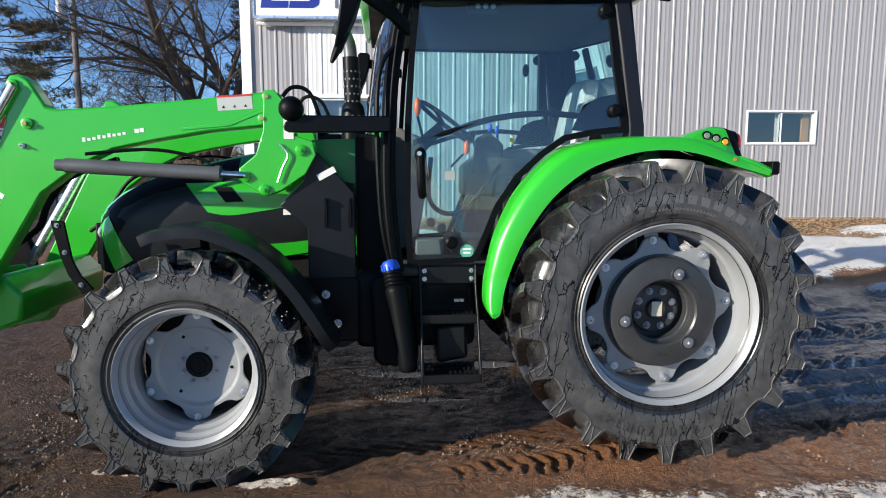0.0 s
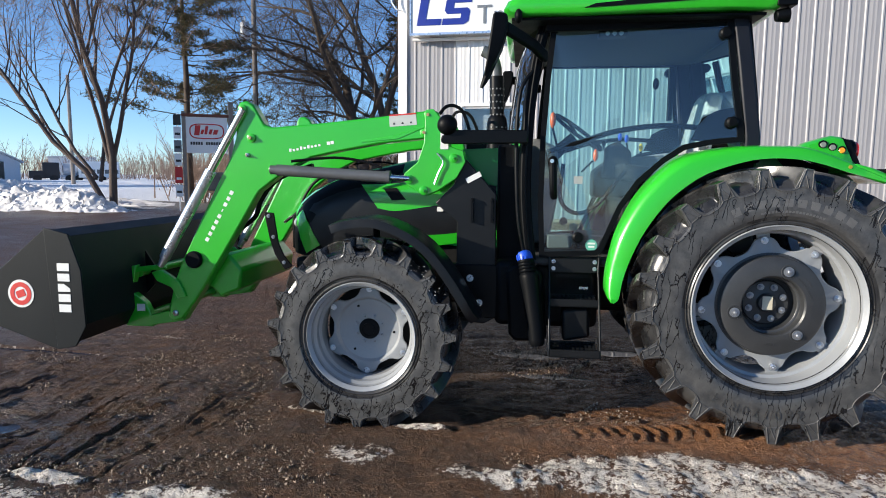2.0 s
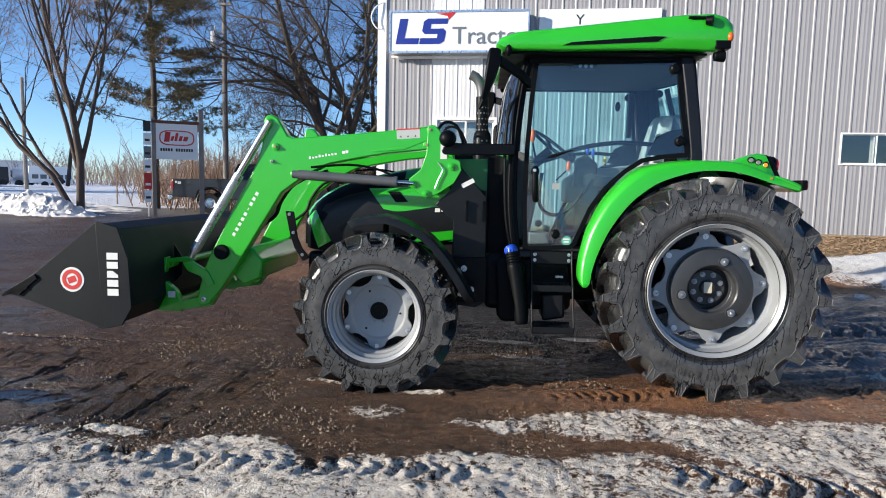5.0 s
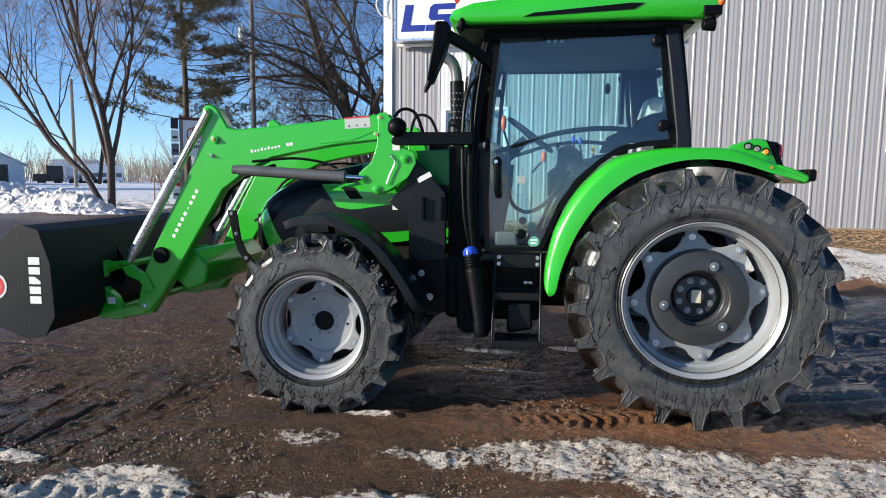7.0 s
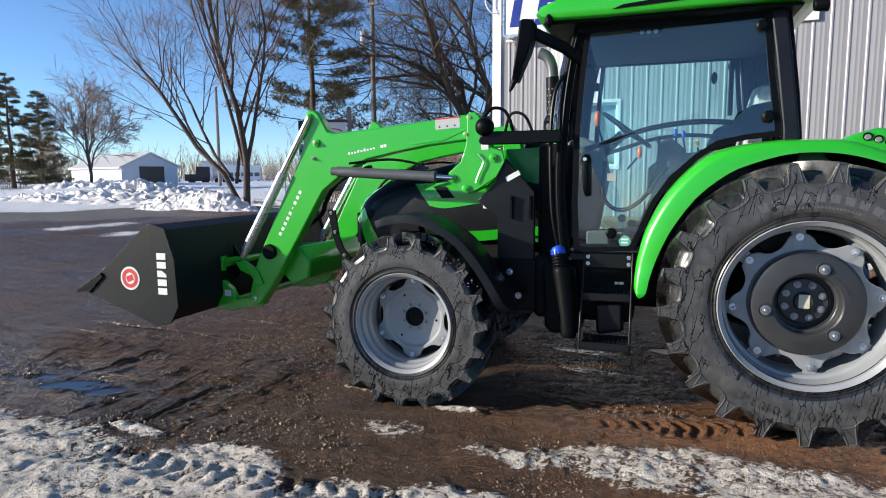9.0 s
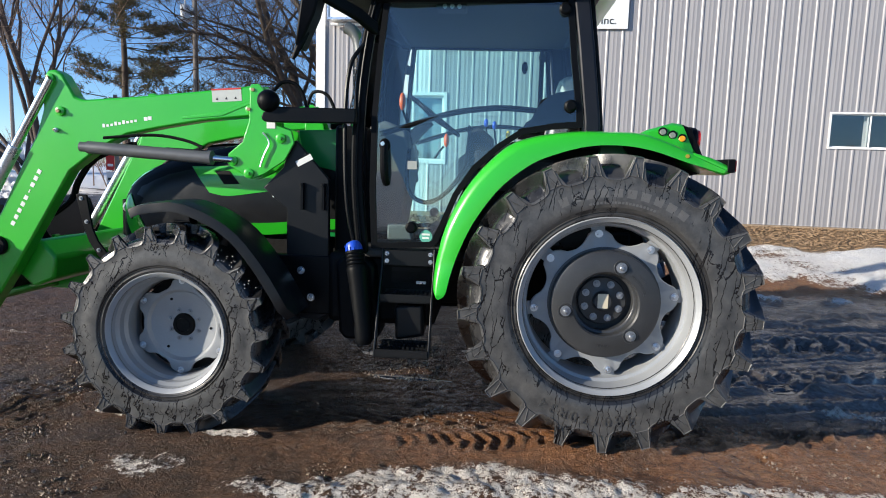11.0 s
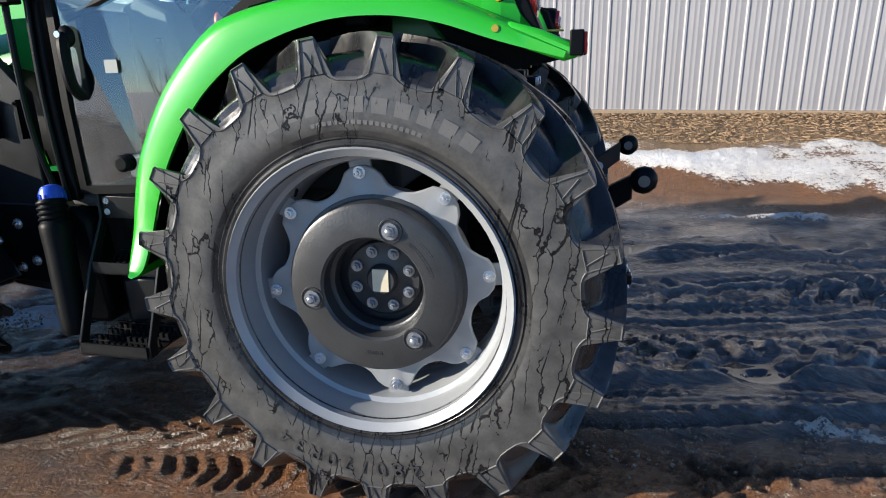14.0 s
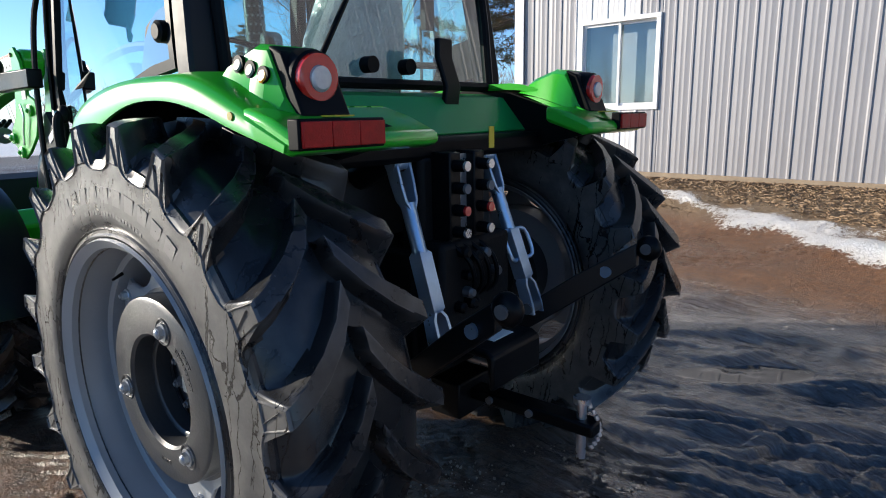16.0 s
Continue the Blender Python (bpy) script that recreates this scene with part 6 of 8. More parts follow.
for yy in (-0.10, 0.10):
    bm = B(); tube(bm, [(-0.035, yy, 1.755), (0.01, yy, 1.755)], 0.03, 16); P("window_knob", bm, BLACK)
bm = B(); tube(bm, smoothpath([(-0.01, 0.05, 2.30), (0.0, -0.15, 2.05), (0.01, -0.32, 1.80), (0.01, -0.36, 1.74)], 4), 0.010, 6); P("rear_wiper", bm, BLACK)
bm = B(); rings(bm, [[(x, 0.165, z), (x + 0.025, 0.165, z), (x + 0.025, 0.25, z), (x, 0.25, z)] for x, z in ((0.08, 1.48), (0.11, 1.68), (0.07, 1.79), (0.07, 1.86))]); P("plate_bracket", bm, STEEL_BLACK, "black steel bracket", 0.006)

# roof
bm = B()
RP = [(-1.50, 2.452), (-1.515, 2.475), (-1.49, 2.51), (-1.37, 2.552), (-1.05, 2.585), (-0.66, 2.628), (-0.24, 2.672), (-0.03, 2.682), (0.05, 2.658), (0.10, 2.605), (0.105, 2.55), (0.07, 2.485), (-0.02, 2.435), (-0.25, 2.445), (-0.7, 2.44), (-1.1, 2.432), (-1.40, 2.436)]
cz = 2.50
loops = []
for y, s, lift in ((-0.85, 0.90, 0.0), (-0.842, 0.97, 0.0), (-0.80, 1.0, 0.01), (-0.60, 1.01, 0.045), (-0.25, 1.02, 0.06), (0.25, 1.02, 0.06), (0.60, 1.01, 0.045), (0.80, 1.0, 0.01), (0.842, 0.97, 0.0), (0.85, 0.90, 0.0)):
    loops.append([(-0.7 + (x + 0.7) * (s if s < 1 else 1 + (s - 1) * 0.4), y, (cz + 0.04 + (z - cz - 0.04) * (s if s < 1 else 1)) + (lift if z > 2.5 else 0)) for x, z in RP])
rings(bm, loops)
roof_part = P("cab_roof", bm, GREEN, "bright green cab roof", smooth=50)
bm = B(); box(bm, -1.47, -0.06, -0.79, 0.79, 2.415, 2.431); P("roof_underside", bm, BLACK, "", 0.004, roof_part)
bm = B(); prism(bm, [(-1.06, 2.462), (-0.42, 2.492), (-0.36, 2.525), (-0.44, 2.527), (-1.0, 2.484)], -0.857, -0.83); P("roof_slot", bm, BLACK, "", 0, roof_part)
bm = B(); tube(bm, [(-0.10, -0.85, 2.635), (-0.06, -0.87, 2.63)], [0.03, 0.034], 16); box(bm, -0.22, -0.08, -0.866, -0.84, 2.645, 2.66); P("roof_lamp", bm, BLACK, "", 0.003, roof_part)
bm = B(); ball(bm, (-1.43, -0.83, 2.43), 0.04, 2, 0.6, 1, 1.1); P("work_lamp", bm, BLACK, "", 0, roof_part)
bm = B(); ball(bm, (-1.42, 0.83, 2.43), 0.04, 2, 0.6, 1, 1.1); P("work_lamp", bm, BLACK, "", 0, roof_part)
bm = B(); box(bm, -0.03, 0.075, -0.855, -0.75, 2.45, 2.505); tube(bm, [(-0.02, -0.80, 2.405), (0.05, -0.80, 2.41)], [0.03, 0.042], 16); P("rear_work_lamp", bm, BLACK, "", 0.006, roof_part)
bm = B(); ball(bm, (0.07, -0.838, 2.53), 0.03, 2, 0.7, 0.8, 1.1); P("indicator", bm, ORANGE, "", 0, roof_part)
bm = B(); box(bm, -1.30, -0.12, -0.63, 0.63, 2.385, 2.43); P("headliner", bm, LINING, "grey headliner", 0.01)
bm = B(); box(bm, -0.95, -0.78, -0.62, -0.50, 2.355, 2.386); P("dome_lamp", bm, GREY_PLASTIC, "", 0.01)
for k in range(3):
    bm = B(); tube(bm, [(-0.90 + 0.04 * k, -0.625, 2.368), (-0.90 + 0.04 * k, -0.618, 2.368)], 0.013, 10); P("lamp_button", bm, WHITE)
bm = B(); box(bm, -1.27, -0.20, -0.68, -0.635, 2.375, 2.44); box(bm, -1.27, -0.20, 0.635, 0.68, 2.375, 2.44); box(bm, -1.30, -1.24, -0.61, 0.61, 2.36, 2.44); P("roof_rail", bm, BLACK, "", 0.008)

# inside the cab
bm = B(); box(bm, -1.36, -0.40, -0.665, 0.665, 0.96, 1.02); box(bm, -0.72, 0.0, -0.64, 0.64, 1.05, 1.36); P("cab_floor", bm, MAT_RUBBER, "dark rubber mat floor", 0.02)
bm = B(); prism(bm, [(-1.40, 1.05), (-1.40, 1.74), (-1.30, 1.78), (-1.16, 1.72), (-1.12, 1.50), (-1.20, 1.05)], -0.16, 0.30); P("dashboard", bm, GREY_PLASTIC, "dark dashboard column", 0.02)
bm = B(); tube(bm, [(-1.22, 0.05, 1.62), (-1.03, 0.05, 1.80)], [0.05, 0.035], 12); P("steering_column", bm, BLACK)
bm = B()
c0, ax = Vector((-1.0, 0.05, 1.83)), Vector((0.60, 0, 0.80)).normalized()
e1, e2 = Vector((0, 1, 0)), ax.cross(Vector((0, 1, 0)))
ringpts = [c0 + 0.20 * (math.cos(a) * e1 + math.sin(a) * e2) for a in np.linspace(0, 2 * math.pi, 29)]
tube(bm, ringpts, 0.014, 8, False)
for a in (0.5, 2.6, 4.71):
    tube(bm, [c0 - ax * 0.02, c0 + 0.19 * (math.cos(a) * e1 + math.sin(a) * e2)], 0.012, 6)
P("steering_wheel", bm, BLACK, "black steering wheel")
bm = B(); ball(bm, (-1.19, -0.16, 1.90), 0.03, 2, 0.7, 0.7, 1.9); P("warning_lamp", bm, ORANGE, "orange lever tip")
bm = B(); ball(bm, (-0.90, -0.20, 1.66), 0.022, 2, 0.8, 0.8, 2.0); P("lever_knob", bm, ORANGE)
bm = B(); tube(bm, [(-0.98, -0.10, 1.55), (-0.92, -0.19, 1.62)], 0.008, 6); tube(bm, [(-1.15, -0.05, 1.72), (-1.19, -0.15, 1.85)], 0.008, 6); P("lever", bm, BLACK)
bm = B()
rings(bm, [[(x, y, z) for y, z in ((-0.24, z0), (-0.25, z0 + 0.06), (-0.2, z0 + 0.11), (0.2, z0 + 0.11), (0.25, z0 + 0.06), (0.24, z0))] for x, z0 in ((-0.72, 1.50), (-0.66, 1.49), (-0.4, 1.46), (-0.2, 1.45))])
box(bm, -0.60, -0.25, -0.18, 0.18, 1.30, 1.47)
seat = P("seat", bm, SEAT, "black driver's seat", 0.02)
bm = B()
rings(bm, [[(x - 0.05, -w, z), (x - 0.07, 0, z), (x - 0.05, w, z), (x + 0.05, w, z), (x + 0.06, 0, z), (x + 0.05, -w, z)] for x, w, z in ((-0.26, 0.21, 1.50), (-0.22, 0.24, 1.65), (-0.18, 0.23, 1.85), (-0.14, 0.18, 2.02), (-0.12, 0.14, 2.08))])
P("backrest", bm, FILM, "backrest under clear plastic wrap", 0.02)
bm = B(); prism(bm, [(-0.85, 1.36), (-0.85, 1.56), (-0.72, 1.66), (-0.35, 1.68), (-0.12, 1.66), (-0.12, 1.36)], 0.32, 0.62); P("side_console", bm, GREY_PLASTIC, "grey control console", 0.02)
bm = B(); prism(bm, [(-0.62, 1.36), (-0.60, 1.50), (-0.40, 1.55), (-0.15, 1.55), (-0.12, 1.36)], -0.62, -0.34); P("side_console", bm, GREY_PLASTIC, "", 0.02)
for lx, ly, top, mt in ((-0.66, 0.38, 1.84, BLUE), (-0.60, 0.45, 1.83, BLUE), (-0.78, 0.36, 1.79, BLACK), (-0.50, 0.40, 1.76, YELLOW)):
    b = B(); tube(b, [(lx + 0.03, ly, 1.60), (lx, ly, top - 0.05)], 0.007, 6); lv = P("control_lever", b, BLACK)
    b = B(); ball(b, (lx, ly, top - 0.02), 0.02, 2, 0.8, 0.8, 1.6); P("knob", b, mt, "", 0, lv)
bm = B(); prism(bm, [(-0.80, 1.50), (-0.78, 1.74), (-0.70, 1.78), (-0.60, 1.70), (-0.60, 1.50)], 0.18, 0.30); P("armrest", bm, SEAT, "black armrest", 0.02)
bm = B(); box(bm, -1.078, -1.026, -0.694, -0.692, 1.472, 1.518); P("paper_tag", bm, PAPER, "small white paper tag")
bm = B(); tube(bm, smoothpath([(-1.12, -0.30, 1.60), (-1.13, -0.28, 1.36), (-1.02, -0.28, 1.27), (-0.88, -0.30, 1.34), (-0.72, -0.34, 1.56)], 5), 0.014, 8); P("cable", bm, BLACK)
bm = B(); box(bm, -0.29, -0.26, 0.5, 0.56, 1.95, 2.35); ball(bm, (-0.40, 0.45, 2.22), 0.045, 2, 0.5, 1, 1); P("cab_speaker", bm, BLACK)
bm = B(); box(bm, -1.22, -1.06, -0.48, -0.34, 1.05, 1.14); P("pedal", bm, GREY_PLASTIC, "", 0.01)

# steps
for xx in (-1.215, -0.918):
    bm = B()
    rings(bm, [[(xx, y - 0.022, z), (xx + 0.012, y - 0.022, z), (xx + 0.012, y + 0.022, z), (xx, y + 0.022, z)] for y, z in ((-0.672, 1.03), (-0.675, 0.93), (-0.775, 0.76), (-0.80, 0.70), (-0.885, 0.50), (-0.888, 0.45))])
    P("step_frame", bm, GUARD, "black steel step frame", 0.003)
bm = B(); prism(bm, [(-1.215, 1.012), (-0.912, 1.012), (-0.912, 0.925), (-1.215, 0.925)], -0.682, -0.672); P("step_plate", bm, GUARD, "", 0.002)
for zz, y0, y1 in ((0.765, -0.79, -0.62), (0.485, -0.918, -0.70)):
    bm = B()
    box(bm, -1.203, -0.918, y0, y1, zz - 0.035, zz - 0.028)
    box(bm, -1.203, -0.918, y0, y0 + 0.008, zz - 0.035, zz + 0.012)
    box(bm, -1.203, -0.918, y1 - 0.008, y1, zz - 0.035, zz + 0.012)
    tread = P("step", bm, GUARD, "toothed black step tread")
    for q in range(4):
        y = y0 + 0.03 + q * (y1 - y0 - 0.05) / 3
        bm = B()
        prism(bm, [(-1.2, zz - 0.028)] + [p for r in range(11) for p in ((-1.195 + r * 0.0255, zz - 0.012), (-1.195 + r * 0.0255, zz + 0.006), (-1.182 + r * 0.0255, zz + 0.006), (-1.182 + r * 0.0255, zz - 0.012))] + [(-0.92, zz - 0.028)], y, y + 0.012)
        P("tooth_bar", bm, GUARD, "", 0, tread)
bm = B(); prism(bm, [(-1.13, 0.70), (-0.965, 0.72), (-0.955, 0.53), (-1.12, 0.50)], -0.74, -0.45); P("tool_box", bm, GUARD, "black plastic box behind steps", 0.02)
bm = B(); prism(bm, [(-1.18, 0.92), (-0.93, 0.92), (-0.93, 0.80), (-1.18, 0.80)], -0.62, -0.40); P("battery_cover", bm, GUARD, "", 0.015)
bm = B(); box(bm, -1.02, -0.965, -0.624, -0.6205, 0.812, 0.828); P("small_plate", bm, STEEL)
for px, pz in ((-1.185, 0.993), (-0.935, 0.993), (-1.185, 0.95), (-0.935, 0.95)):
    b = B(); hexbolt(b, (px, -0.682, pz), 0.009, 0.007); P("bolt", b, STEEL)

# filler neck with blue cap
bm = B()
tube(bm, smoothpath([(-1.278, -0.845, 0.50), (-1.288, -0.835, 0.60), (-1.325, -0.795, 0.85), (-1.338, -0.78, 0.93)], 4), [0.040, 0.047, 0.048, 0.049, 0.050, 0.051, 0.053, 0.054, 0.056, 0.058, 0.059, 0.058, 0.05], 20)
neck = P("filler_neck", bm, BLACK, "black plastic filler neck", smooth=50)
for k in range(4):
    z = 0.935 + 0.02 * k
    bm = B(); tube(bm, [(-1.340 - 0.004 * k, -0.778 + 0.004 * k, z), (-1.341 - 0.004 * k, -0.777 + 0.004 * k, z + 0.006), (-1.342 - 0.004 * k, -0.776 + 0.004 * k, z + 0.012)], [0.052, 0.057 - 0.001 * k, 0.052], 20); P("neck_ring", bm, BLACK, "", 0, neck)
bm = B(); tube(bm, [(-1.338, -0.78, 0.92), (-1.356, -0.76, 1.01)], [0.050, 0.048], 20); P("neck_core", bm, BLACK, "", 0, neck)
bm = B()
tube(bm, [(-1.360, -0.748, 1.0), (-1.366, -0.742, 1.035), (-1.370, -0.738, 1.055), (-1.372, -0.736, 1.062)], [0.046, 0.046, 0.036, 0.015], 14)
cap = P("filler_cap", bm, BLUE, "blue filler cap", 0.003)
for k in range(14):
    a = 2 * math.pi * k / 14
    bm = B(); tube(bm, [(-1.361 + 0.046 * math.cos(a), -0.747 + 0.046 * math.sin(a), 1.004), (-1.366 + 0.046 * math.cos(a), -0.742 + 0.046 * math.sin(a), 1.034)], 0.004, 5); P("grip_rib", bm, BLUE, "", 0, cap)
bm = B(); prism(bm, [(-1.475, 0.92), (-1.44, 0.97), (-1.31, 0.97), (-1.25, 0.92), (-1.215, 0.52), (-1.24, 0.485), (-1.42, 0.485), (-1.455, 0.53)], -0.715, -0.48); P("side_tank", bm, BLACK, "black plastic tank", 0.035)

# front lamp arms, mirror, exhaust
for sg in (-1, 1):
    bm = B(); prism(bm, [(-1.885, 1.735), (-1.875, 1.758), (-1.80, 1.79), (-1.36, 1.79), (-1.36, 1.712), (-1.80, 1.706), (-1.865, 1.708), (-1.882, 1.718)], sg * 0.74 - 0.03, sg * 0.74 + 0.03)
    arm = P("lamp_arm", bm, STEEL_BLACK, "black steel lamp arm", 0.006)
    bm = B(); ball(bm, (-1.845, sg * 0.765, 1.82), 0.062, 3, 1.0, 0.95, 1.0); tube(bm, [(-1.84, sg * 0.74, 1.75), (-1.842, sg * 0.742, 1.78)], 0.02, 10); P("round_lamp", bm, BLACK, "round black lamp back", 0, arm)
    bm = B()
    rings(bm, [[(x - 0.02, sg * y, z - 0.03), (x + 0.02, sg * y, z - 0.03), (x + 0.02, sg * y, z + 0.035), (x - 0.02, sg * y, z + 0.035)] for x, y, z in ((-1.27, 0.70, 2.22), (-1.34, 0.80, 2.27), (-1.50, 0.97, 2.335))])
    marm = P("mirror_arm", bm, BLACK, "black mirror arm", 0.008)
    bm = B()
    rings(bm, [[(x - w, sg * (y - 0.10), z), (x + w, sg * (y - 0.10), z), (x + w, sg * (y + 0.03), z), (x - w * 0.8, sg * (y + 0.05), z)] for x, y, z, w in ((-1.53, 1.0, 2.405, 0.03), (-1.53, 1.0, 2.39, 0.045), (-1.535, 1.01, 2.32, 0.048), (-1.555, 1.01, 2.22, 0.040), (-1.58, 1.01, 2.13, 0.024), (-1.60, 1.0, 2.06, 0.012))])
    P("mirror", bm, BLACK, "black wing mirror", 0.012, marm)
    bm = B(); tube(bm, smoothpath([(-1.575, sg * 1.0, 2.14), (-1.59, sg * 1.02, 2.08), (-1.625, sg * 1.03, 2.00)], 3), [0.028, 0.026, 0.024, 0.022, 0.018, 0.014, 0.008], 8); P("mirror_tail", bm, BLACK, "", 0, marm)
bm = B()
ex = smoothpath([(-1.60, 0.53, 1.78), (-1.603, 0.53, 2.0), (-1.61, 0.53, 2.28), (-1.625, 0.53, 2.40), (-1.665, 0.53, 2.47), (-1.72, 0.53, 2.50)], 4)
tube(bm, ex, 0.045, 16)
P("exhaust_pipe", bm, CYL_GREY, "bent dark steel exhaust pipe")
bm = B()
tube(bm, [(-1.60, 0.53, 1.70), (-1.60, 0.53, 1.93), (-1.60, 0.53, 1.97), (-1.60, 0.53, 2.00)], [0.082, 0.082, 0.074, 0.055], 24)
tube(bm, [(-1.602, 0.53, 2.00), (-1.61, 0.53, 2.30)], 0.057, 20)
ex_g = P("exhaust_guard", bm, STEEL_BLACK, "black perforated exhaust guard")
for k in range(9):
    b = B()
    z0 = 1.80 + 0.05 * k
    r0 = 0.0825 if z0 < 1.95 else 0.0578
    for q in range(12):
        a = 2 * math.pi * (q + 0.5 * (k % 2)) / 12
        c = Vector((-1.60 - 0.02 * (z0 - 1.9) * (z0 > 2), 0.53, z0)) + Vector((math.cos(a), math.sin(a), 0)) * r0
        tube(b, [c, c + Vector((math.cos(a), math.sin(a), 0)) * 0.002], 0.008, 6)
    tagged(P("guard_hole", b, GREY_PLASTIC, "", 0, ex_g), kind="stuff")
bm = B(); prism(bm, [(-1.50, 1.74), (-1.50, 2.03), (-1.46, 2.06), (-1.42, 2.03), (-1.41, 1.74)], 0.47, 0.59); P("air_intake", bm, BLACK, "", 0.02)

# ---- front loader ----
ARM = [(-3.255, 1.95), (-3.235, 1.985), (-3.19, 1.99), (-3.145, 1.965), (-3.10, 1.89), (-3.07, 1.835), (-3.02, 1.82), (-2.70, 1.845), (-2.30, 1.885), (-1.97, 1.925), (-1.925, 1.915), (-1.905, 1.87), (-1.93, 1.80), (-2.02, 1.745), (-2.30, 1.715), (-2.55, 1.67), (-2.76, 1.625), (-2.89, 1.56),
       (-2.985, 1.50), (-3.12, 1.40), (-3.20, 1.27), (-3.38, 0.98), (-3.50, 0.79), (-3.60, 0.64), (-3.70, 0.52), (-3.76, 0.50), (-3.80, 0.53), (-3.78, 0.64), (-3.735, 0.80), (-3.665, 0.96), (-3.56, 1.16), (-3.42, 1.43), (-3.315, 1.62), (-3.27, 1.76)]
for sg in (-1, 1):
    y0 = sg * 0.55
    bm = B(); prism(bm, ARM, y0 - 0.05, y0 + 0.05)
    arm = P("loader_arm", bm, GREEN, "bright green loader arm with white lettering bars", 0.012)
    o = y0 + sg * 0.05
    for px, pz, r in ((-3.215, 1.94, 0.026), (-3.16, 1.75, 0.028), (-3.02, 1.545, 0.026), (-1.985, 1.895, 0.026), (-2.01, 1.785, 0.026), (-3.19, 1.64, 0.014), (-3.74, 0.56, 0.02)):
        b = B(); lathe(b, [(0, 0), (r, 0), (r, sg * 0.012), (r * 0.7, sg * 0.016), (0, sg * 0.016)], 20, (px, o, pz)); hexbolt(b, (px, o + sg * 0.012, pz), r * 0.42, 0.014, sg); P("pin", b, GREEN if r > 0.02 else STEEL, "", 0, arm)
        b = B(); lathe(b, [(0, 0), (r * 0.42, 0), (r * 0.36, sg * 0.006), (0, sg * 0.006)], 14, (px, o + sg * 0.027, pz)); P("grease_nipple", b, TAN, "", 0, arm)
    b = B(); lathe(b, [(0, 0), (0.058, 0), (0.058, sg * 0.02), (0.05, sg * 0.028), (0, sg * 0.03)], 28, (-3.59, o, 0.935)); P("pivot_cap", b, BLACK, "round black pivot cap", 0, arm)
    bm = B()
    for k in range(9):
        if k != 5:
            f = (k + 0.5) / 9
            m = Matrix.Translation((-3.505 + 0.205 * f, o, 1.055 + 0.355 * f)) @ Matrix.Rotation(radians(-60.2), 4, "Y")
            box(bm, -0.0135, 0.0135, -0.002, 0.002, -0.012, 0.012, m)
        else:
            m = Matrix.Translation((-3.505 + 0.205 * (k + 0.5) / 9, o, 1.055 + 0.355 * (k + 0.5) / 9)) @ Matrix.Rotation(radians(-60.2), 4, "Y")
            box(bm, -0.01, 0.01, -0.002, 0.002, -0.004, 0.004, m)
    each(P("lettering_bar", bm, WHITE, "white lettering shapes", 0, arm))
    bm = B()
    for k in range(12):
        if k in (9,):
            continue
        w = 0.011 if k < 9 else 0.017
        x = -2.905 + 0.0245 * k + (0.01 if k > 9 else 0)
        box(bm, x, x + w + 0.004, o - 0.002, o + 0.002, 1.662 + 0.0045 * k, 1.676 + (0.007 if k in (0, 3, 5, 10, 11) else 0) + 0.0045 * k)
    each(P("lettering_bar", bm, WHITE, "", 0, arm))
    b = B(); box(b, 0, 0.175, -0.0015, 0.0015, 0, 0.075, Matrix.Translation((-2.235, o, 1.822)) @ Matrix.Rotation(radians(-4), 4, "Y")); dec = P("warning_label", b, LABEL, "white and red warning label", 0, arm)
    b = B(); box(b, 0, 0.175, -0.003, 0.003, 0.066, 0.075, Matrix.Translation((-2.235, o, 1.822)) @ Matrix.Rotation(radians(-4), 4, "Y")); P("label_band", b, RED, "", 0, dec)
    b = B()
    for k in range(3):
        m = Matrix.Translation((-2.215 + 0.055 * k, o, 1.829 + 0.004 * k))
        prism(b, [(-2.215 + 0.055 * k, 1.836 + 0.004 * k), (-2.199 + 0.055 * k, 1.836 + 0.004 * k), (-2.207 + 0.055 * k, 1.850 + 0.004 * k)], o - 0.003, o + 0.003)
    each(P("label_sign", b, SIGN_BLACK, "", 0, dec))
    # weld line and stiffener on the beam
    b = B(); prism(b, [(-2.42, 1.735), (-2.20, 1.765), (-2.02, 1.835), (-1.99, 1.825), (-2.18, 1.745), (-2.42, 1.722)], o - 0.004, o + 0.006); P("stiffener", b, GREEN, "", 0.003, arm)
    # bracket that carries the loader
    for yy in (y0 - 0.075, y0 + 0.06):
        b = B(); prism(b, [(-2.0, 1.925), (-1.95, 1.93), (-1.89, 1.86), (-1.85, 1.70), (-1.76, 1.67), (-1.745, 1.60), (-1.80, 1.50), (-1.92, 1.42), (-2.0, 1.385), (-2.06, 1.42), (-2.14, 1.47), (-2.135, 1.53), (-2.05, 1.60), (-2.01, 1.72)], yy, yy + 0.015); br = P("loader_bracket", b, GREEN, "green loader bracket plate", 0.004)
    for px, pz in ((-2.105, 1.49), (-1.82, 1.625), (-2.01, 1.42)):
        b = B(); lathe(b, [(0, 0), (0.028, 0), (0.028, sg * 0.012), (0.018, sg * 0.016), (0, sg * 0.016)], 20, (px, y0 + sg * 0.075, pz)); hexbolt(b, (px, y0 + sg * 0.088, pz), 0.012, 0.01, sg); P("pin", b, GREEN)
    b = B(); box(b, -1.905, -1.855, y0 + sg * 0.077, y0 + sg * 0.079, 1.68, 1.82, None); P("bracket_label", b, WHITE)
    b = B(); tube(b, smoothpath([(-1.925, y0 + sg * 0.085, 1.655), (-1.885, y0 + sg * 0.09, 1.60), (-1.915, y0 + sg * 0.09, 1.53), (-1.94, y0 + sg * 0.088, 1.46)], 4), 0.005, 8); P("lock_lever", b, STEEL, "pale lock lever")
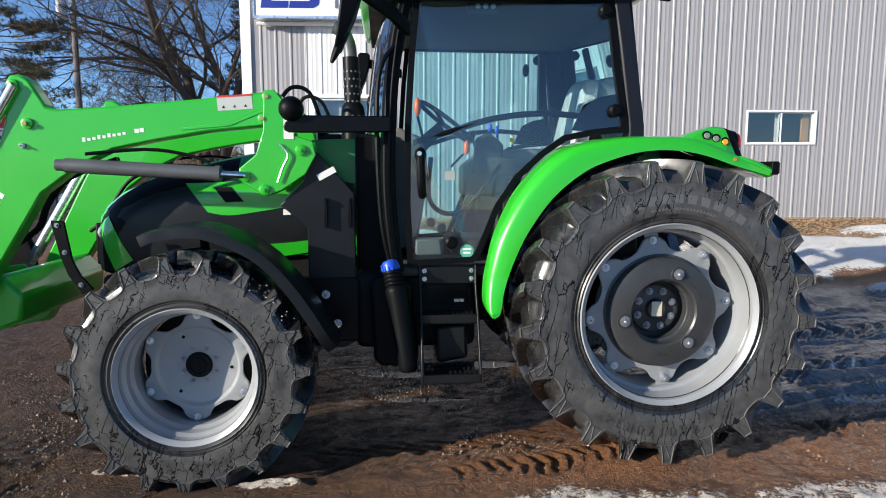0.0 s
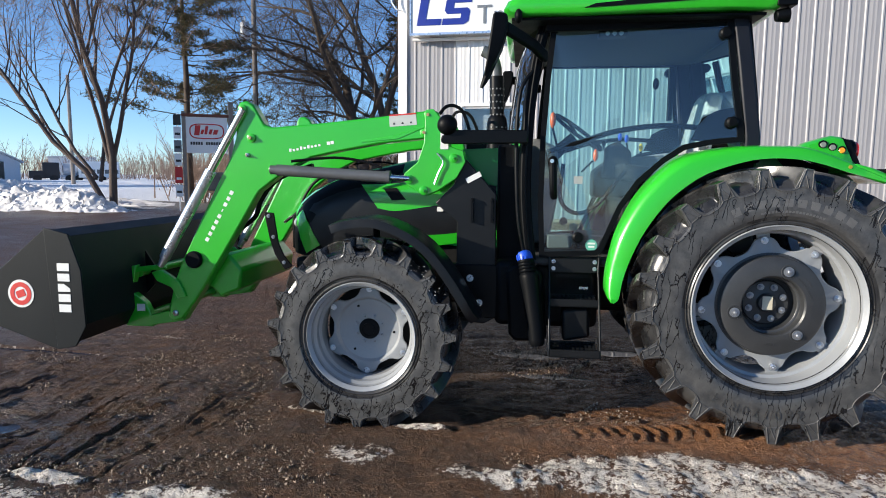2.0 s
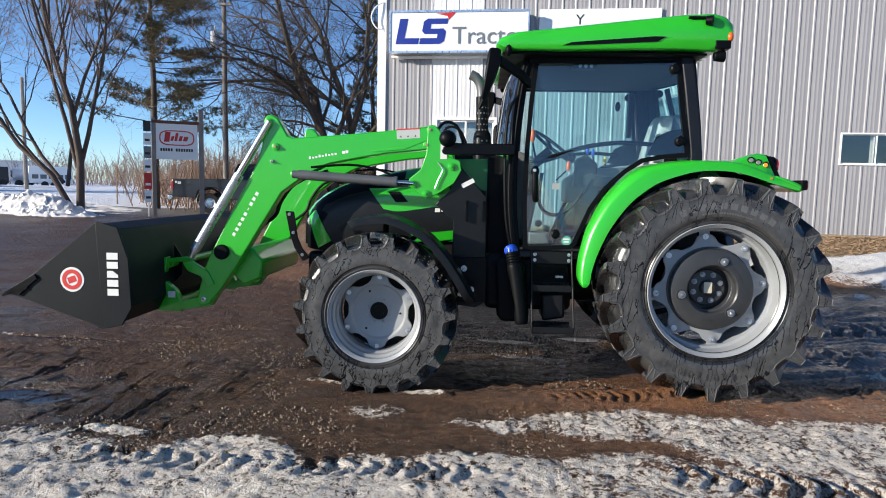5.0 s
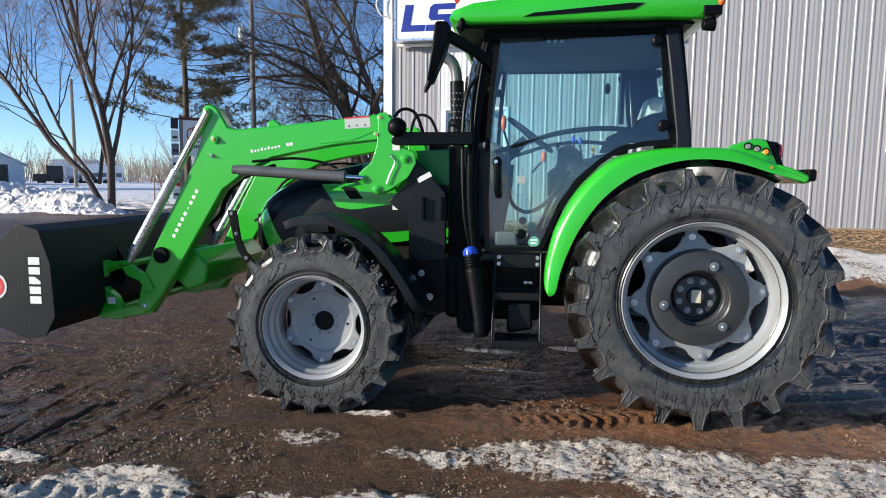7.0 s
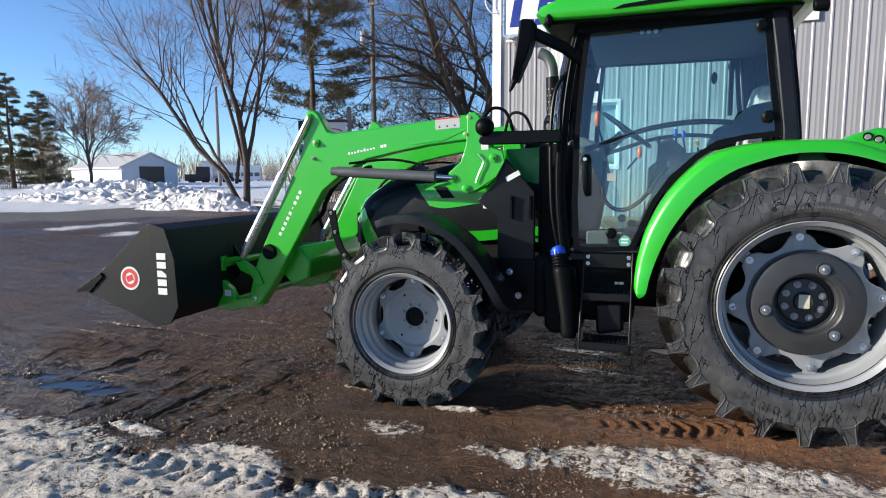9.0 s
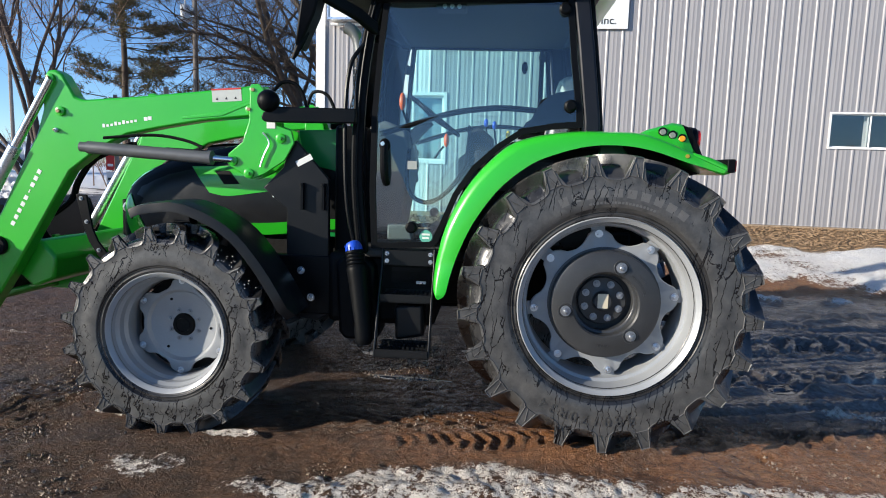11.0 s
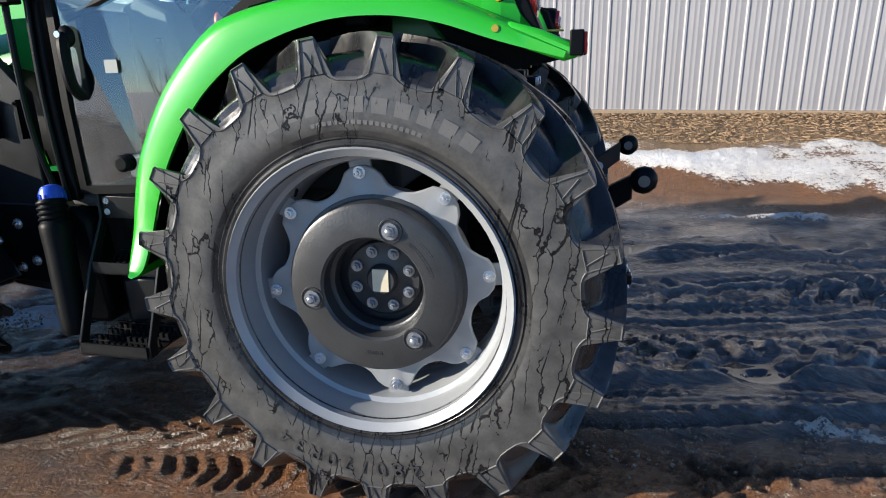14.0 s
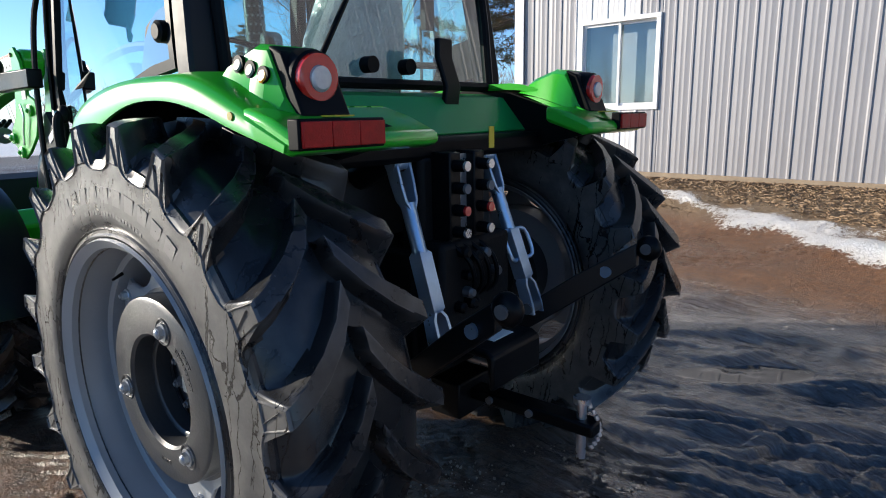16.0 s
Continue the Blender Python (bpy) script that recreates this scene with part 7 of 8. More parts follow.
    # tower bolted to the chassis
    b = B(); prism(b, [(-1.94, 1.34), (-1.82, 1.46), (-1.78, 1.60), (-1.745, 1.62), (-1.55, 1.40), (-1.545, 0.60), (-1.62, 0.56), (-1.80, 0.58), (-1.88, 0.66), (-1.80, 0.90), (-1.80, 1.22)], y0 - 0.02 + sg * 0.02, y0 + 0.02 + sg * 0.02); tower = P("loader_tower", b, GUARD, "black loader tower", 0.006)
    for xx in (-1.70, -1.575):
        b = B(); box(b, xx - 0.008, xx + 0.008, y0 + sg * 0.055 - 0.02, y0 + sg * 0.055 + 0.02, 1.22, 1.375); hexbolt(b, (xx, y0 + sg * 0.076, 1.36), 0.008, 0.008, sg); P("rib", b, STEEL_BLACK, "", 0.004, tower)
    b = B(); box(b, -0.05, 0.05, -0.002, 0.002, -0.017, 0.017, Matrix.Translation((-1.695, y0 + sg * 0.042, 1.505)) @ Matrix.Rotation(radians(-28), 4, "Y")); P("type_plate", b, WHITE, "", 0, tower)
    # cylinders
    yc = y0 + sg * 0.085
    b = B(); tube(b, [(-2.975, yc, 1.543), (-2.235, yc, 1.502)], 0.037, 20); tube(b, [(-2.25, yc, 1.503), (-2.225, yc, 1.502)], 0.042, 20); tube(b, [(-3.02, yc, 1.545), (-2.96, yc, 1.543)], 0.03, 12); cy = P("lift_cylinder", b, CYL_GREY, "grey hydraulic lift cylinder")
    b = B(); tube(b, [(-2.24, yc, 1.502), (-2.10, yc, 1.494)], 0.018, 14); P("rod", b, CHROME, "", 0, cy)
    b = B(); tube(b, smoothpath([(-2.88, yc, 1.60), (-2.6, yc - sg * 0.03, 1.625), (-2.4, yc - sg * 0.02, 1.60), (-2.28, yc, 1.56)], 4), 0.009, 8); tube(b, [(-2.50, yc, 1.545), (-2.27, yc, 1.535)], 0.011, 8); P("hydraulic_pipe", b, BLACK, "", 0, cy)
    yt = y0 - sg * 0.0 + sg * 0.062
    b = B(); tube(b, [(-3.445, yt, 1.535), (-3.80, yt, 0.945)], 0.037, 20); tube(b, [(-3.80, yt, 0.945), (-3.835, yt, 0.885)], [0.03, 0.022], 12); cy = P("tilt_cylinder", b, STEEL, "silver tilt cylinder")
    b = B(); tube(b, [(-3.205, yt, 1.935), (-3.45, yt, 1.53)], 0.026, 16); P("rod", b, CHROME, "", 0, cy)
    # quick hitch
    b = B(); prism(b, [(-4.16, 0.86), (-4.04, 0.88), (-4.05, 0.80), (-4.08, 0.70), (-3.98, 0.62), (-3.93, 0.52), (-3.93, 0.45), (-4.13, 0.45), (-4.13, 0.55), (-4.09, 0.66)], y0 - 0.03, y0 + 0.03); hi = P("quick_hitch", b, GREEN, "green quick hitch plate", 0.006)
    b = B(); prism(b, [(-3.90, 0.84), (-3.83, 0.86), (-3.70, 0.78), (-3.65, 0.68), (-3.71, 0.66), (-3.76, 0.74), (-3.86, 0.78)], y0 + sg * 0.03, y0 + sg * 0.07); P("link", b, GREEN, "", 0.006)
    b = B(); prism(b, [(-4.10, 0.86), (-3.85, 0.89), (-3.82, 0.86), (-4.09, 0.82)], y0 - 0.012, y0 + 0.012); P("link", b, GREEN, "", 0.006)
    b = B(); prism(b, [(-3.95, 0.46), (-3.70, 0.50), (-3.62, 0.62), (-3.66, 0.66), (-3.76, 0.58), (-3.95, 0.53)], y0 - 0.03, y0 + 0.05); P("link", b, GREEN, "", 0.006)
    b = B(); box(b, -4.04, -3.98, y0 + sg * 0.031, y0 + sg * 0.033, 0.56, 0.61, None); P("hitch_label", b, WHITE, "", 0, hi)
    # black guard stay and hoses below the elbow
    b = B(); prism(b, [(-3.092, 1.265), (-3.025, 1.26), (-2.995, 1.06), (-2.96, 0.98), (-2.90, 0.905), (-2.955, 0.88), (-3.022, 0.98), (-3.055, 1.08)], y0 + sg * 0.03, y0 + sg * 0.045); st_ = P("guard_stay", b, BLACK, "", 0.004)
    for px, pz in ((-3.06, 1.24), (-3.03, 1.10), (-2.96, 0.93)):
        b = B(); hexbolt(b, (px, y0 + sg * 0.045, pz), 0.009, 0.008, sg); P("bolt", b, BOLT, "", 0, st_)
bm = B()
prism(bm, [(-3.50, 0.95), (-3.40, 0.97), (-3.30, 0.86), (-3.32, 0.72), (-3.46, 0.66), (-3.56, 0.75)], -0.50, 0.50)
P("cross_beam", bm, GREEN, "green loader cross beam", 0.02)
bm = B(); tube(bm, [(-4.05, -0.52, 0.82), (-4.05, 0.52, 0.82)], 0.03, 14); tube(bm, [(-4.05, -0.52, 0.50), (-4.05, 0.52, 0.50)], 0.03, 14); P("hitch_tube", bm, GREEN)
for k, yy in enumerate((-0.46, -0.43, 0.43)):
    b = B(); tube(b, smoothpath([(-3.35, yy, 1.12), (-3.22, yy, 1.22), (-3.17, yy, 1.34), (-3.05, yy, 1.48), (-2.8, yy, 1.58)], 4), 0.012, 8); P("hydraulic_hose", b, BLACK)
b = B(); tube(b, smoothpath([(-1.98, -0.42, 1.85), (-1.90, -0.38, 1.97), (-1.80, -0.36, 1.95), (-1.74, -0.36, 1.80)], 5), 0.012, 8); P("hydraulic_hose", b, BLACK)
b = B(); tube(b, smoothpath([(-1.98, 0.40, 1.85), (-1.92, 0.36, 2.0), (-1.80, 0.34, 1.98), (-1.72, 0.34, 1.80)], 5), 0.012, 8); P("hydraulic_hose", b, BLACK)

# bucket
SHELL = [(-4.96, 0.665), (-4.55, 0.545), (-4.25, 0.435), (-4.12, 0.465), (-4.055, 0.58), (-4.07, 0.92), (-4.135, 1.13), (-4.285, 1.165)]
bm = B()
outer = SHELL
inn = [(-4.94, 0.69), (-4.55, 0.565), (-4.25, 0.455), (-4.14, 0.48), (-4.075, 0.585), (-4.09, 0.915), (-4.15, 1.115), (-4.285, 1.145)]
rings(bm, [[(x, y, z) for x, z in outer + inn[::-1]] for y in (-1.085, 1.085)])
bucket = P("bucket", bm, BUCKET, "dark grey loader bucket, scraped along its edge", 0.003, smooth=30)
for sg in (-1, 1):
    bm = B(); prism(bm, [(-4.965, 0.66), (-4.75, 0.80), (-4.285, 1.175), (-4.13, 1.14), (-4.06, 0.92), (-4.045, 0.575), (-4.11, 0.455), (-4.25, 0.42)], sg * 1.085, sg * 1.10); sp = P("side_plate", bm, BUCKET, "", 0.003, bucket)
    bm = B(); prism(bm, [(-4.285, 1.18), (-4.125, 1.145), (-4.05, 0.92), (-4.035, 0.575), (-4.11, 0.445), (-4.235, 0.42), (-4.265, 0.80)], sg * 1.10, sg * 1.112); P("side_wing", bm, BUCKET, "", 0.004, sp)
    bm = B(); prism(bm, [(-4.98, 0.655), (-4.74, 0.795), (-4.72, 0.765), (-4.80, 0.70), (-4.86, 0.64)], sg * 1.10, sg * 1.115); P("side_cutter", bm, STEEL_BLACK, "", 0.002, sp)
    o = sg * 1.101
    b = B(); lathe(b, [(0, 0), (0.088, 0), (0.088, sg * 0.002), (0, sg * 0.002)], 40, (-4.47, o, 0.765)); dc = P("decal_disc", b, WHITE, "round white and red decal", 0, sp)
    b = B(); lathe(b, [(0.044, sg * 0.0022), (0.044, sg * 0.004), (0.072, sg * 0.004), (0.072, sg * 0.0022)], 40, (-4.47, o, 0.765)); P("decal_ring", b, RED, "", 0, dc)
    b = B(); box(b, -0.03, 0.03, -0.004, 0.004, -0.022, 0.022, Matrix.Translation((-4.47, o, 0.765)) @ Matrix.Rotation(radians(-20), 4, "Y")); P("decal_mark", b, RED, "", 0, dc)
    b = B()
    for k in range(5):
        zz = 0.66 + 0.064 * k
        prism(b, [(-4.205, zz), (-4.125, zz), (-4.125, zz + 0.048), (-4.205, zz + 0.048)] if k != 2 else [(-4.205, zz), (-4.125, zz), (-4.125, zz + 0.02), (-4.165, zz + 0.048), (-4.205, zz + 0.048)], sg * 1.1125, sg * 1.115)
    each(P("lettering_bar", b, WHITE, "white lettering shapes on bucket", 0, sp))
bm = B(); prism(bm, [(-4.985, 0.645), (-4.80, 0.70), (-4.80, 0.685), (-4.985, 0.63)], -1.115, 1.115); P("cutting_edge", bm, STEEL_BLACK, "", 0, bucket)
for yy in (-0.42, 0.42):
    b = B(); prism(b, [(-4.06, 0.97), (-3.99, 0.86), (-4.0, 0.72), (-4.06, 0.66)], yy - 0.008, yy + 0.008); P("bucket_lug", b, STEEL_BLACK, "", 0, bucket)

# ---- rear hitch ----
for sg in (-1, 1):
    bm = B()
    rings(bm, [[(x, sg * (y - 0.018), z - h), (x, sg * (y + 0.018), z - h), (x, sg * (y + 0.018), z + h), (x, sg * (y - 0.018), z + h)] for x, y, z, h in ((0.12, 0.22, 0.56, 0.03), (0.34, 0.28, 0.72, 0.052), (0.60, 0.37, 0.915, 0.054), (0.80, 0.45, 1.055, 0.045))])
    li = P("lower_link", bm, GUARD, "black lower link arm", 0.006)
    b = B(); ball(b, (0.835, sg * 0.462, 1.08), 0.05, 2, 1, 0.6, 1); P("ball_end", b, STEEL_BLACK, "", 0, li)
    b = B(); tube(b, [(0.835, sg * 0.43, 1.08), (0.835, sg * 0.495, 1.08)], 0.020, 16); P("ball_eye", b, CYL_GREY, "", 0, li)
    b = B(); tube(b, [(0.70, sg * 0.385, 0.985), (0.70, sg * 0.445, 0.985)], 0.022, 12); P("pin", b, ZINC, "", 0, li)
    top, bot = Vector((0.255, sg * 0.246, 1.417)), Vector((0.46, sg * 0.277, 0.835))
    at_ = lambda f: top + (bot - top) * f
    b = B(); tube(b, [at_(0.22), at_(0.50)], 0.025, 14); ro = P("lift_rod", b, ZINC, "zinc-plated lift rod with turnbuckle")
    for dy in (-0.026, 0.026):
        b = B(); rings(b, [[(p.x - w, p.y + dy * k - 0.006, p.z), (p.x + w, p.y + dy * k - 0.006, p.z), (p.x + w, p.y + dy * k + 0.006, p.z), (p.x - w, p.y + dy * k + 0.006, p.z)] for p, w, k in ((at_(-0.05), 0.018, 1.15), (at_(-0.02), 0.028, 1.15), (at_(0.10), 0.026, 1.15), (at_(0.20), 0.024, 0.95), (at_(0.25), 0.022, 0.35))]); P("clevis", b, ZINC, "", 0.003, ro)
    b = B(); tube(b, [at_(0.0) + Vector((0, -0.04, 0)), at_(0.0) + Vector((0, 0.04, 0))], 0.024, 14); P("clevis_pin", b, ZINC, "", 0, ro)
    b = B(); tube(b, [at_(0.48), at_(0.50), at_(0.80), at_(0.82)], [0.026, 0.038, 0.038, 0.026], 4); P("lower_tube", b, ZINC, "", 0, ro)
    for dy in (-1, 1):
        if sg > 0:
            b = B(); a0, a1 = at_(0.50), at_(0.68); tube(b, smoothpath([a0, a0 + Vector((0.02, dy * 0.07, 0.0)), a1 + Vector((0.02, dy * 0.07, 0.01)), a1], 4), 0.008, 8); P("crank_loop", b, ZINC, "", 0, ro)
    for dy in (-0.024, 0.024):
        b = B(); rings(b, [[(p.x - w, p.y + dy * k - 0.006, p.z), (p.x + w, p.y + dy * k - 0.006, p.z), (p.x + w, p.y + dy * k + 0.006, p.z), (p.x - w, p.y + dy * k + 0.006, p.z)] for p, w, k in ((at_(0.79), 0.02, 0.35), (at_(0.84), 0.024, 1.2), (at_(0.97), 0.026, 1.4), (at_(1.04), 0.018, 1.4))]); P("lower_fork", b, ZINC, "", 0, ro)
    b = B(); tube(b, [at_(1.0) + Vector((0, -0.05, 0)), at_(1.0) + Vector((0, 0.05, 0))], 0.022, 14); P("lower_pin", b, CYL_GREY, "", 0, ro)
    b = B(); tube(b, [(0.02, sg * 0.20, 1.36), (0.20, sg * 0.235, 1.43), (0.27, sg * 0.246, 1.425)], [0.05, 0.045, 0.035], 12); P("lift_arm", b, STEEL_BLACK, "black lift arm")
bm = B(); box(bm, 0.26, 0.40, -0.20, 0.20, 0.70, 1.15); box(bm, 0.20, 0.30, -0.185, 0.185, 1.10, 1.44); P("rear_housing", bm, GREASY, "black rear gearbox cover", 0.02)
for i, yy in enumerate((-0.10, 0.035)):
    b = B(); box(b, 0.29, 0.38, yy - 0.03, yy + 0.03, 1.14, 1.45); blk = P("valve_block", b, STEEL_BLACK, "black hydraulic valve block", 0.006)
    for k in range(4):
        b = B(); zz = 1.18 + 0.075 * k; tube(b, [(0.375, yy, zz), (0.415, yy, zz), (0.425, yy, zz)], [0.021, 0.020, 0.016], 14); P("coupler", b, BLACK, "", 0, blk)
        b = B(); tube(b, [(0.424, yy, zz), (0.434, yy, zz)], 0.017, 12); P("coupler_cap", b, (STEEL, LENS_RED, GREY_PLASTIC, STEEL)[k], "", 0, blk)
b = B(); box(b, 0.335, 0.345, -0.04, 0.005, 1.18, 1.44); P("bracket_plate", b, STEEL)
b = B(); box(b, 0.385, 0.388, 0.085, 0.115, 1.455, 1.53); P("warning_sticker", b, YELLOW, "yellow warning sticker")
rs_ = random.Random(3)
for k in range(10):
    b = B(); yy, zz = rs_.uniform(-0.14, 0.10), rs_.uniform(0.92, 1.12); tube(b, [(0.39, yy, zz), (0.43, yy, zz), (0.44, yy, zz)], [0.02, 0.02, 0.012], 10); P("plug", b, rs_.choice((GREASY, STEEL_BLACK, CYL_GREY)))
for k in range(4):
    b = B(); y0 = -0.13 + 0.045 * k; tube(b, smoothpath([(0.37, y0, 1.15), (0.44, y0 + 0.03, 1.08), (0.43, y0 + 0.06, 0.98), (0.37, y0 + 0.04, 0.92)], 4), 0.009, 6); P("hydraulic_hose", b, BLACK)
b = B(); prism(b, [(0.36, 0.80), (0.54, 0.80), (0.57, 0.78), (0.57, 0.66), (0.55, 0.66), (0.54, 0.77), (0.36, 0.77)], -0.15, 0.15); P("shaft_guard", b, STEEL_BLACK, "black guard over power take-off", 0.01)
b = B(); box(b, 0.43, 0.51, -0.06, 0.06, 0.8005, 0.8035); P("guard_label", b, WHITE)
b = B(); tube(b, [(0.36, 0, 0.70), (0.50, 0, 0.70)], 0.03, 14); P("drive_shaft", b, STEEL)
b = B(); box(b, 0.30, 0.86, 0.0, 0.08, 0.52, 0.565); box(b, 0.22, 0.36, -0.07, 0.15, 0.46, 0.60); db = P("drawbar", b, STEEL_BLACK, "black drawbar with hitch pin", 0.008)
b = B(); tube(b, [(0.80, 0.04, 0.42), (0.80, 0.04, 0.62)], 0.017, 12); tube(b, [(0.80, 0.04, 0.62), (0.80, 0.04, 0.64)], 0.03, 12); P("hitch_pin", b, STEEL, "", 0, db)
b = B()
for k in range(9):
    f = k / 8
    tube(b, [(0.82 + 0.035 * math.sin(math.pi * f), 0.05 + 0.02 * f, 0.62 - 0.16 * f), (0.825 + 0.035 * math.sin(math.pi * f), 0.052 + 0.02 * f, 0.605 - 0.16 * f)], 0.008, 6)
P("chain", b, STEEL, "", 0, db)
for xx in (0.45, 0.62):
    b = B(); tube(b, [(xx, -0.012, 0.5425), (xx, 0.092, 0.5425)], 0.014, 10); P("pin_end", b, BOLT, "", 0, db)
for yy in (-0.22, 0.22):
    b = B(); tube(b, [(0.2, yy, 0.60), (0.45, yy * 1.3, 0.66)], 0.02, 8); P("stabiliser", b, STEEL_BLACK)

# ---- trees, pole, signs, distance ----
def hz(x, y):
    return float(height(np.array([x]), np.array([y]))[0])


class Twigs:
    """Collects tapered limbs as bare vertices and faces, quicker than a bmesh."""

    def __init__(self):
        self.v, self.f = [], []

    def limb(self, path, radii, n):
        base = len(self.v)
        side = None
        for i, p in enumerate(path):
            d = (path[min(i + 1, len(path) - 1)] - path[max(i - 1, 0)]).normalized()
            if side is None:
                side = d.orthogonal().normalized()
            side = (side - d * side.dot(d)).normalized()
            up = d.cross(side)
            for k in range(n):
                a = 2 * math.pi * k / n
                self.v.append(p + radii[i] * (math.cos(a) * side + math.sin(a) * up))
        for i in range(len(path) - 1):
            for k in range(n):
                a, b = base + i * n + k, base + i * n + (k + 1) % n
                self.f.append((a, b, b + n, a + n))

    def mesh(self, name, mat, parent=None, label=""):
        me = bpy.data.meshes.new(name)
        me.from_pydata([tuple(p) for p in self.v], [], self.f)
        me.materials.append(mat)
        me.polygons.foreach_set("use_smooth", [True] * len(me.polygons))
        ob = new(name, me)
        if parent:
            ob.parent = parent
        if label:
            tagged(ob, label)
        return ob


def grow(tw, fine, rng, p, d, length, r, level, maxlevel, spread, up, kids, thin=0.005, crook=0.13):
    """One limb with its branches; the last levels go into the twig mesh."""
    n = 5 if level < maxlevel - 1 else 4
    steps = max(3, int(5 - level * 0.5))
    path, radii, q, dd = [p], [r], p.copy(), d.copy()
    for i in range(steps):
        dd = (dd + Vector((rng.gauss(0, crook), rng.gauss(0, crook), rng.gauss(0, crook * 0.8) + up * 0.12))).normalized()
        q = q + dd * length / steps
        path.append(q)
        radii.append(max(thin, r * (1 - 0.62 * (i + 1) / steps)) if level < maxlevel else max(thin * 0.6, r * (1 - 0.8 * (i + 1) / steps)))
    (tw if level <= 2 else fine).limb(path, radii, n if level < 3 else 3)
    if level >= maxlevel:
        return
    for k in range(kids[min(level, len(kids) - 1)]):
        f = 0.25 + 0.75 * (k + rng.random()) / kids[min(level, len(kids) - 1)]
        i = min(steps - 1, int(f * steps))
        b = path[i].lerp(path[i + 1], f * steps - i)
        dv = (path[i + 1] - path[i]).normalized()
        ax = dv.orthogonal().normalized()
        ax.rotate(Matrix.Rotation(rng.random() * 2 * math.pi, 3, dv))
        ang = radians(spread * (0.7 + 0.6 * rng.random()))
        nd = (dv * math.cos(ang) + ax * math.sin(ang)).normalized()
        rr = radii[i] * (0.32 + 0.22 * rng.random())
        grow(tw, fine, rng, b, nd, length * (0.45 + 0.3 * rng.random()) * (1.15 - 0.4 * f), max(thin, rr), level + 1, maxlevel, spread, up, kids, thin, crook)


def bare_tree(name, label, x, y, stems, seed, maxlevel, kids, spread, up, mat, thin=0.006, crook=0.13):
    rng = random.Random(seed)
    t = thing(name, label, "tree", Matrix.Translation((x, y, hz(x, y) - 0.1)))
    tw, fine = Twigs(), Twigs()
    for d, length, r, off in stems:
        grow(tw, fine, rng, Vector(off), Vector(d).normalized(), length, r, 0, maxlevel, spread, up, kids, thin, crook)
    tw.mesh("trunk", mat, t)
    fine.mesh("crown", TWIG if mat is BARK else BARK2, t, "bare winter twigs")
    return t


bare_tree("bare_tree", "bare young maple with several stems by the road", -15.65, 17.77,
          [((-0.36, -0.05, 1), 7.0, 0.11, (-0.10, 0, 0)), ((0.05, 0.02, 1), 8.6, 0.14, (0.14, 0, 0)), ((0.20, 0.1, 1), 6.4, 0.085, (0.16, 0, 1.4)), ((-0.62, 0.1, 1), 6.0, 0.07, (-0.45, 0, 1.0)), ((-0.12, -0.2, 1), 7.4, 0.08, (0.10, 0, 1.5)), ((-0.30, 0.25, 1), 7.0, 0.07, (-0.3, 0, 0.9))], 5, 5, (8, 5, 4, 2, 2), 32, 0.36, BARK, 0.0045)
bare_tree("oak_tree", "broad old bare oak with crooked limbs", -8.45, 24.0,
          [((0.03, 0.0, 1), 9.8, 0.30, (0, 0, 0)), ((-0.08, -0.1, 1), 7.6, 0.17, (0, 0, 1.9)), ((0.32, 0.1, 1), 8.8, 0.20, (0, 0, 1.4)), ((0.15, -0.1, 1), 9.4, 0.17, (0.1, 0, 1.8)), ((-0.95, -0.3, 0.42), 3.6, 0.085, (0, 0, 2.5)), ((0.9, -0.2, 0.6), 5.0, 0.12, (0, 0, 2.4)), ((-0.9, 0.2, 0.5), 3.2, 0.08, (0, 0, 3.4)), ((-0.9, -0.2, 0.35), 2.8, 0.07, (0, 0, 4.6)), ((-0.8, 0.1, 0.3), 2.6, 0.06, (0, 0, 6.0))], 12, 5, (10, 6, 4, 3, 2), 48, 0.10, BARK2, 0.0045, 0.18)
bare_tree("bare_tree", "tall bare tree behind the oak", -5.4, 29.0, [((0.05, 0, 1), 12.0, 0.24, (0, 0, 0)), ((-0.3, 0, 1), 8.0, 0.13, (0, 0, 2))], 17, 4, (8, 5, 4, 3), 42, 0.15, BARK2, 0.007)
bare_tree("bare_tree", "lone slender bare tree before the shed", -47.2, 35.4, [((0.0, 0, 1), 6.0, 0.15, (0, 0, 0)), ((0.3, 0, 1), 4.2, 0.09, (0, 0, 1.2)), ((-0.35, 0, 1), 4.0, 0.09, (0, 0, 1.4))], 23, 4, (9, 6, 5, 4), 36, 0.25, BARK, 0.016)


